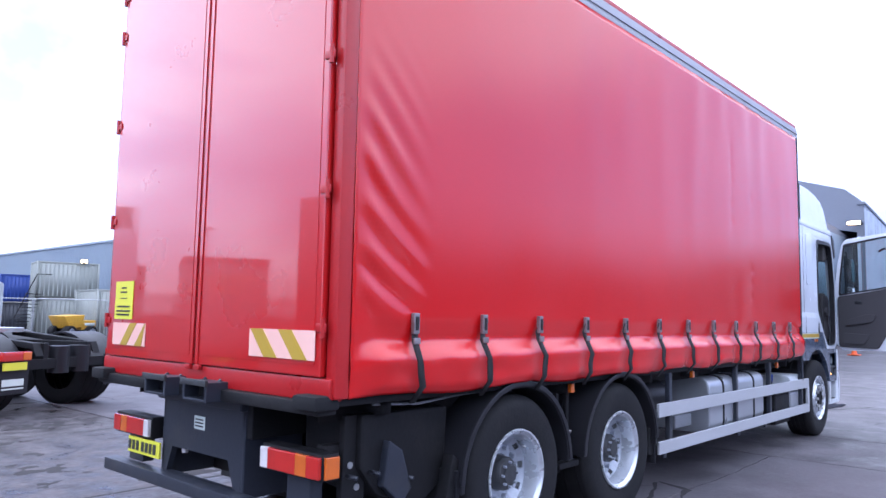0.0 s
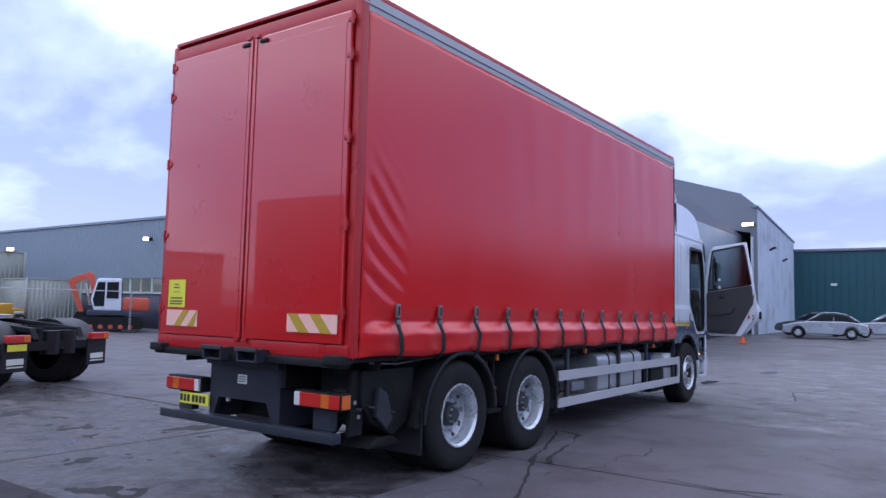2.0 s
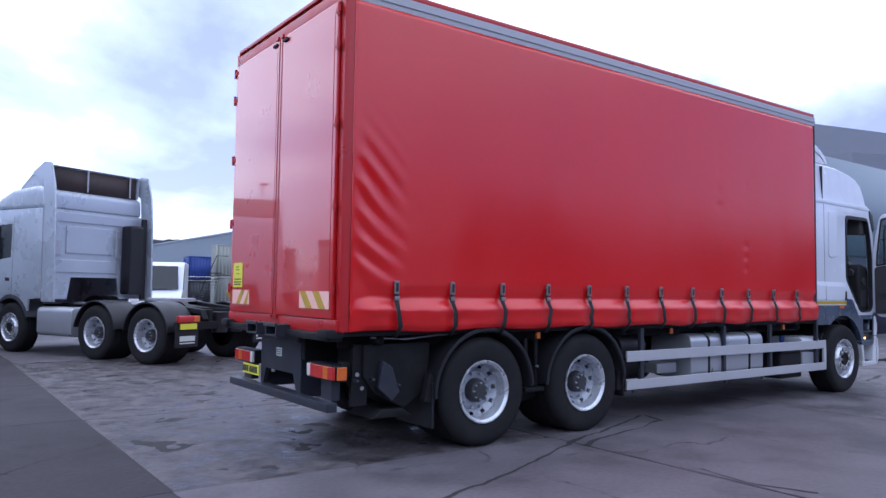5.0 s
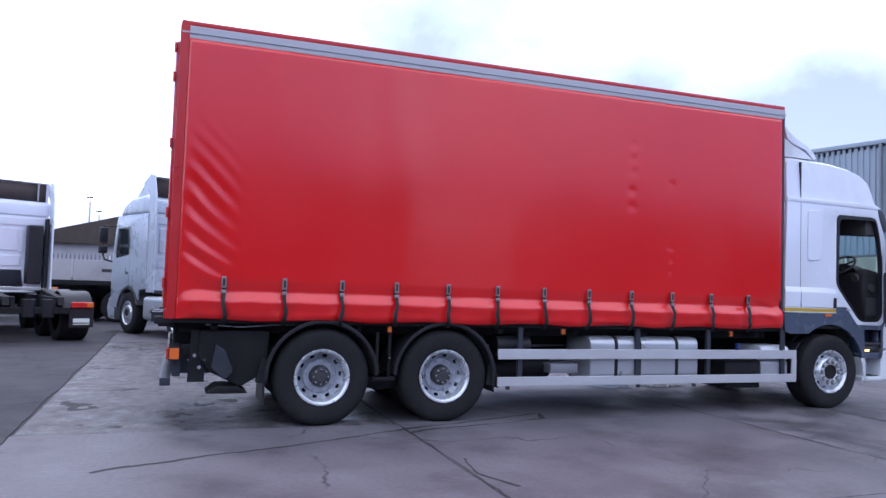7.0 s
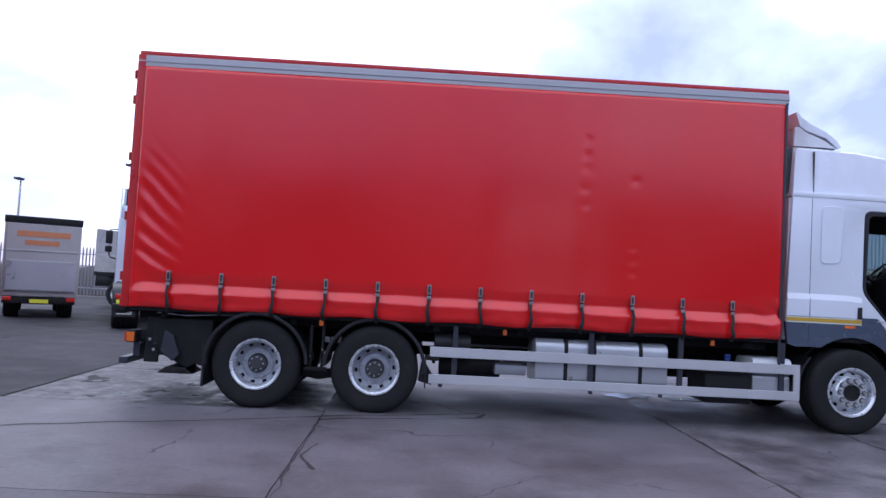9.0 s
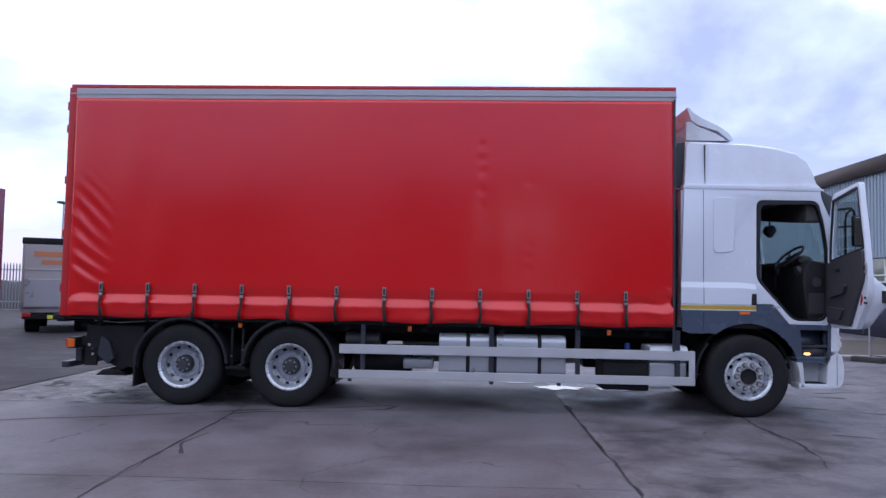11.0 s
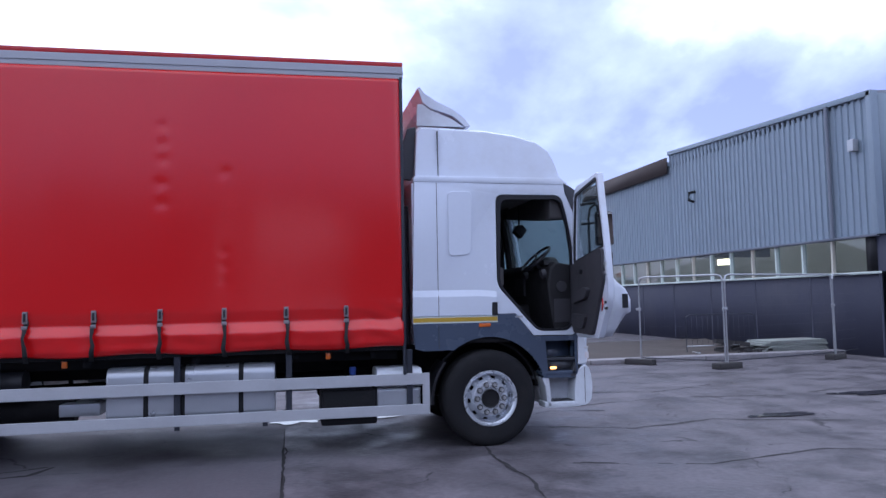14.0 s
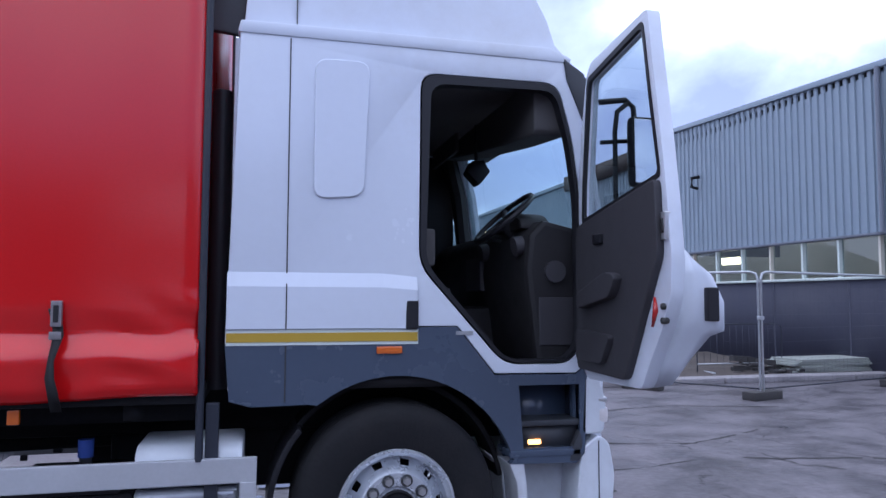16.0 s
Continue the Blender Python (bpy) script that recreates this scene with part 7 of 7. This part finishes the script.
for x, y, h, lit in ((-5.73, 46, 6.6, True), (-5.5, 50, 6.0, True), (-5.2, 56, 5.6, True), (-14.1, 35, 7.6, False), (-20.6, 35, 6.4, False), (-13.2, 50, 8.7, False)):
    lp = thing("light_pole", pose(x, y, 0), "tall slim grey lighting column", "street lamp", "lighting columns")
    part("pole", cyl(B(), (0, 0, 0), (0, 0, h), 0.10, 0.05, seg=10), "galv", lp)
    part("head", bx(-0.18, 0.18, -0.5, 0.1, h, h + 0.14, bevel=0.03), "steelgrey", lp)
    if lit:
        part("lens", bx(-0.16, 0.16, -0.48, -0.1, h - 0.02, h + 0.003), "flood", lp)

# unseen shed, added on the far side of the yard for glossy surfaces to reflect
west = thing("unseen_west_shed", pose(-46, -30, 0), "unseen plain grey shed added across the yard", "building")
part("wall", bx(-12, 0, 0, 34, 0, 6.2), "cladding_old", west, smooth=False)
part("roof", prism(B(), [(-12.2, 6.2), (-6, 8.6), (0.2, 6.2)], -0.2, 34.2), "cladding_old", west, smooth=False)


# unseen block, added so the lower curtain reflects something dark instead of sky
south = thing("unseen_south_block", pose(-45, -41, 0), "unseen dark brown block added behind the path for reflections", "building")
part("wall", bx(0, 100, 0, 12, 0, 5.9), "brown", south, smooth=False)
part("roof", prism(B(), [(-0.3, 5.9), (50, 7.4), (100.3, 5.9)], 0.5, 12.3), "brown", south, smooth=False)


# ---- concrete slabs with open joints ----
XS = [-1.32 + 3.9 * k for k in range(-5, 1)] + [2.38, 6.5, 26.1]
YS = [-1.25 + 3.4 * k for k in range(-5, 9)]


def wander(a, b, seed):
    return 0.04 * noise.noise((a * 0.7, b * 0.7, seed)) + 0.022 * noise.noise((a * 3.1, b * 3.1, seed + 7))


def slab(x0, x1, y0, y1):
    n, gap = 14, 0.006
    pts = []
    for k in range(n):
        x = x0 + (x1 - x0) * k / n
        pts.append((x if k else x0 + wander(x0, y0, 2) + gap, y0 + wander(x, y0, 1) + gap))
    for k in range(n):
        y = y0 + (y1 - y0) * k / n
        pts.append((x1 + wander(x1, y, 2) - gap, y if k else y0 + wander(x1, y0, 1) + gap))
    for k in range(n):
        x = x1 - (x1 - x0) * k / n
        pts.append((x if k else x1 + wander(x1, y1, 2) - gap, y1 + wander(x, y1, 1) - gap))
    for k in range(n):
        y = y1 - (y1 - y0) * k / n
        pts.append((x0 + wander(x0, y, 2) + gap, y if k else y1 + wander(x0, y1, 1) - gap))
    bm = B()
    top = [bm.verts.new((x, y, 0.0)) for x, y in pts]
    low = [bm.verts.new((x, y, -0.05)) for x, y in pts]
    bm.faces.new(top)
    for k in range(len(top)):
        j = (k + 1) % len(top)
        bm.faces.new((top[k], low[k], low[j], top[j]))
    return bm


def lumpy(x0, x1, y0, y1, deep, step=0.055):
    nx, ny = int((x1 - x0) / step), int((y1 - y0) / step)
    m_, dip = (0.005, -0.012) if x0 < 6 else (0.002, -0.004)
    bm = B()
    g_ = []
    for i in range(nx + 1):
        col = []
        for j in range(ny + 1):
            x, y = x0 + m_ + (x1 - x0 - 2 * m_) * i / nx, y0 + m_ + (y1 - y0 - 2 * m_) * j / ny
            edge = min(i, j, nx - i, ny - j) / 4
            h = noise.noise((x * 1.1, y * 1.1, 1)) * 0.5 + noise.noise((x * 3.3, y * 3.3, 4)) * 0.35 + noise.noise((x * 8.5, y * 8.5, 8)) * 0.25
            h = max(h, -0.32) - max(0.0, h - 0.45) * 0.5
            col.append(bm.verts.new((x, y, deep * h * min(edge, 1.0) if edge else dip)))
        g_.append(col)
    for a, b in zip(g_, g_[1:]):
        for j in range(ny):
            bm.faces.new((a[j], b[j], b[j + 1], a[j + 1]))
    return bm


bed = solid("joint_bed", bx(XS[0] - 0.02, XS[-1] + 0.02, YS[0] - 0.02, YS[-1] + 0.02, -0.0115, -0.008), "joint", "dark dirt in the joints between slabs", "ground", kind="structure")
for i, (x0, x1) in enumerate(zip(XS, XS[1:])):
    for y0, y1 in zip(YS, YS[1:]):
        rough_ = -2 < x0 < 0 and -2 < y0 < 8
        pit_ = x0 > 6
        if pit_:
            continue
        if rough_:
            part("slab", lumpy(x0, x1, y0, y1, 0.034), "broken", ground)
        else:
            part("slab", slab(x0, x1, y0, y1), "dark_slab" if x0 < -1.4 else "concrete", ground, smooth=False)

for x0, x1, y0, y1, deep, step in ((6.505, 17.0, -8.0, 3.4, 0.010, 0.075), (17.0, 26.1, -8.0, 3.4, 0.008, 0.2), (6.505, 26.1, 3.4, YS[-1], 0.008, 0.25), (6.505, 26.1, YS[0], -8.0, 0.008, 0.25)):
    part("slab", lumpy(x0, x1, y0, y1, deep, step), "pitted", ground)


def crack(points, wide, seed):
    """A ragged dark crack or seep lying on the slabs along a line."""
    bm = B()
    pts = [Vector((*p, 0)) for p in points]
    rows = []
    for a, b in zip(pts, pts[1:]):
        n = max(3, int((b - a).length / 0.06))
        side = Vector((-(b - a).y, (b - a).x, 0)).normalized()
        for k in range(n):
            c = a.lerp(b, k / n)
            s = len(rows) * 0.31
            c = c + side * (0.05 * noise.noise((s * 0.5, seed, 0)) + 0.02 * noise.noise((s * 2, seed, 3)))
            w = wide * (0.25 + max(0.0, 0.55 + 1.6 * noise.noise((s * 0.35, seed, 5))) + 0.4 * abs(noise.noise((s * 3, seed, 9))))
            rows.append([bm.verts.new(c + side * w + Vector((0, 0, 0.0025))), bm.verts.new(c - side * w + Vector((0, 0, 0.0025)))])
    for a, b in zip(rows, rows[1:]):
        bm.faces.new((a[0], a[1], b[1], b[0]))
    bmesh.ops.recalc_face_normals(bm, faces=bm.faces)
    return bm


for n_, (pts, w) in enumerate((
    ([(-0.5, -2.75), (0.12, -2.46), (0.9, -2.2), (1.73, -1.86), (2.5, -1.5), (3.4, -1.22), (4.3, -0.9)], 0.020),
    ([(4.3, -0.92), (4.15, -1.25), (3.6, -1.42), (2.9, -1.55), (2.3, -1.75)], 0.022),
    ([(8.62, -0.8), (8.55, -1.8), (8.62, -2.9), (8.42, -3.8)], 0.016),
    ([(2.5, -2.9), (2.42, -3.4), (2.62, -3.9)], 0.022),
    ([(6.9, -5.4), (7.6, -5.0), (8.8, -4.9), (9.9, -5.3)], 0.012),
    ([(10.6, 1.2), (12.4, 1.6), (14.0, 1.2), (16.2, 1.9)], 0.022),
    ([(9.4, -0.2), (10.6, -0.7), (11.8, -0.4), (13.4, -1.0)], 0.03),
    ([(-2.6, 0.8), (-3.4, 0.2), (-4.4, 0.5)], 0.012),
    ([(6.5, -0.6), (6.52, -3.0), (6.48, -6.0), (6.5, -9.0)], 0.012),
    ([(2.38, -1.4), (2.40, -4.6), (2.36, -8.0)], 0.009),
    ([(9.2, -2.2), (10.4, -2.6), (11.9, -2.3), (13.2, -2.9)], 0.018),
    ([(10.2, 2.2), (11.2, 2.6), (12.6, 2.3), (13.9, 2.9)], 0.02),
    ([(11.0, -4.2), (12.4, -3.7), (13.8, -4.1)], 0.015),
    ([(9.6, 0.6), (10.1, 0.9), (10.9, 0.7)], 0.025),
    ([(12.6, 4.6), (13.8, 4.9), (15.4, 4.4)], 0.025),
)):
    part("crack", crack(pts, w, 3.1 * n_ + 1), "joint", ground, "dark ragged crack", smooth=False)


def puddle(x, y, rx, ry, seed):
    bm = B()
    bm.faces.new([bm.verts.new((x + rx * c * k, y + ry * s * k, 0.0115)) for c, s, k in ((math.cos(a), math.sin(a), 0.8 + 0.5 * noise.noise((2 * math.cos(a), 2 * math.sin(a), seed))) for a in (2 * math.pi * j / 40 for j in range(40)))])
    return bm


for n_, (x, y, rx, ry) in enumerate(((6.65, 1.15, 0.45, 0.28), (7.60, 1.10, 0.50, 0.20), (8.25, 1.50, 0.30, 0.15), (6.0, 1.7, 0.35, 0.12), (12.8, -0.4, 0.55, 0.16), (15.5, 1.0, 0.9, 0.25), (17.2, -0.8, 0.7, 0.2))):
    part("puddle", puddle(x, y, rx, ry, 5.3 * n_), "wet", ground, "thin patch of standing water", smooth=False)
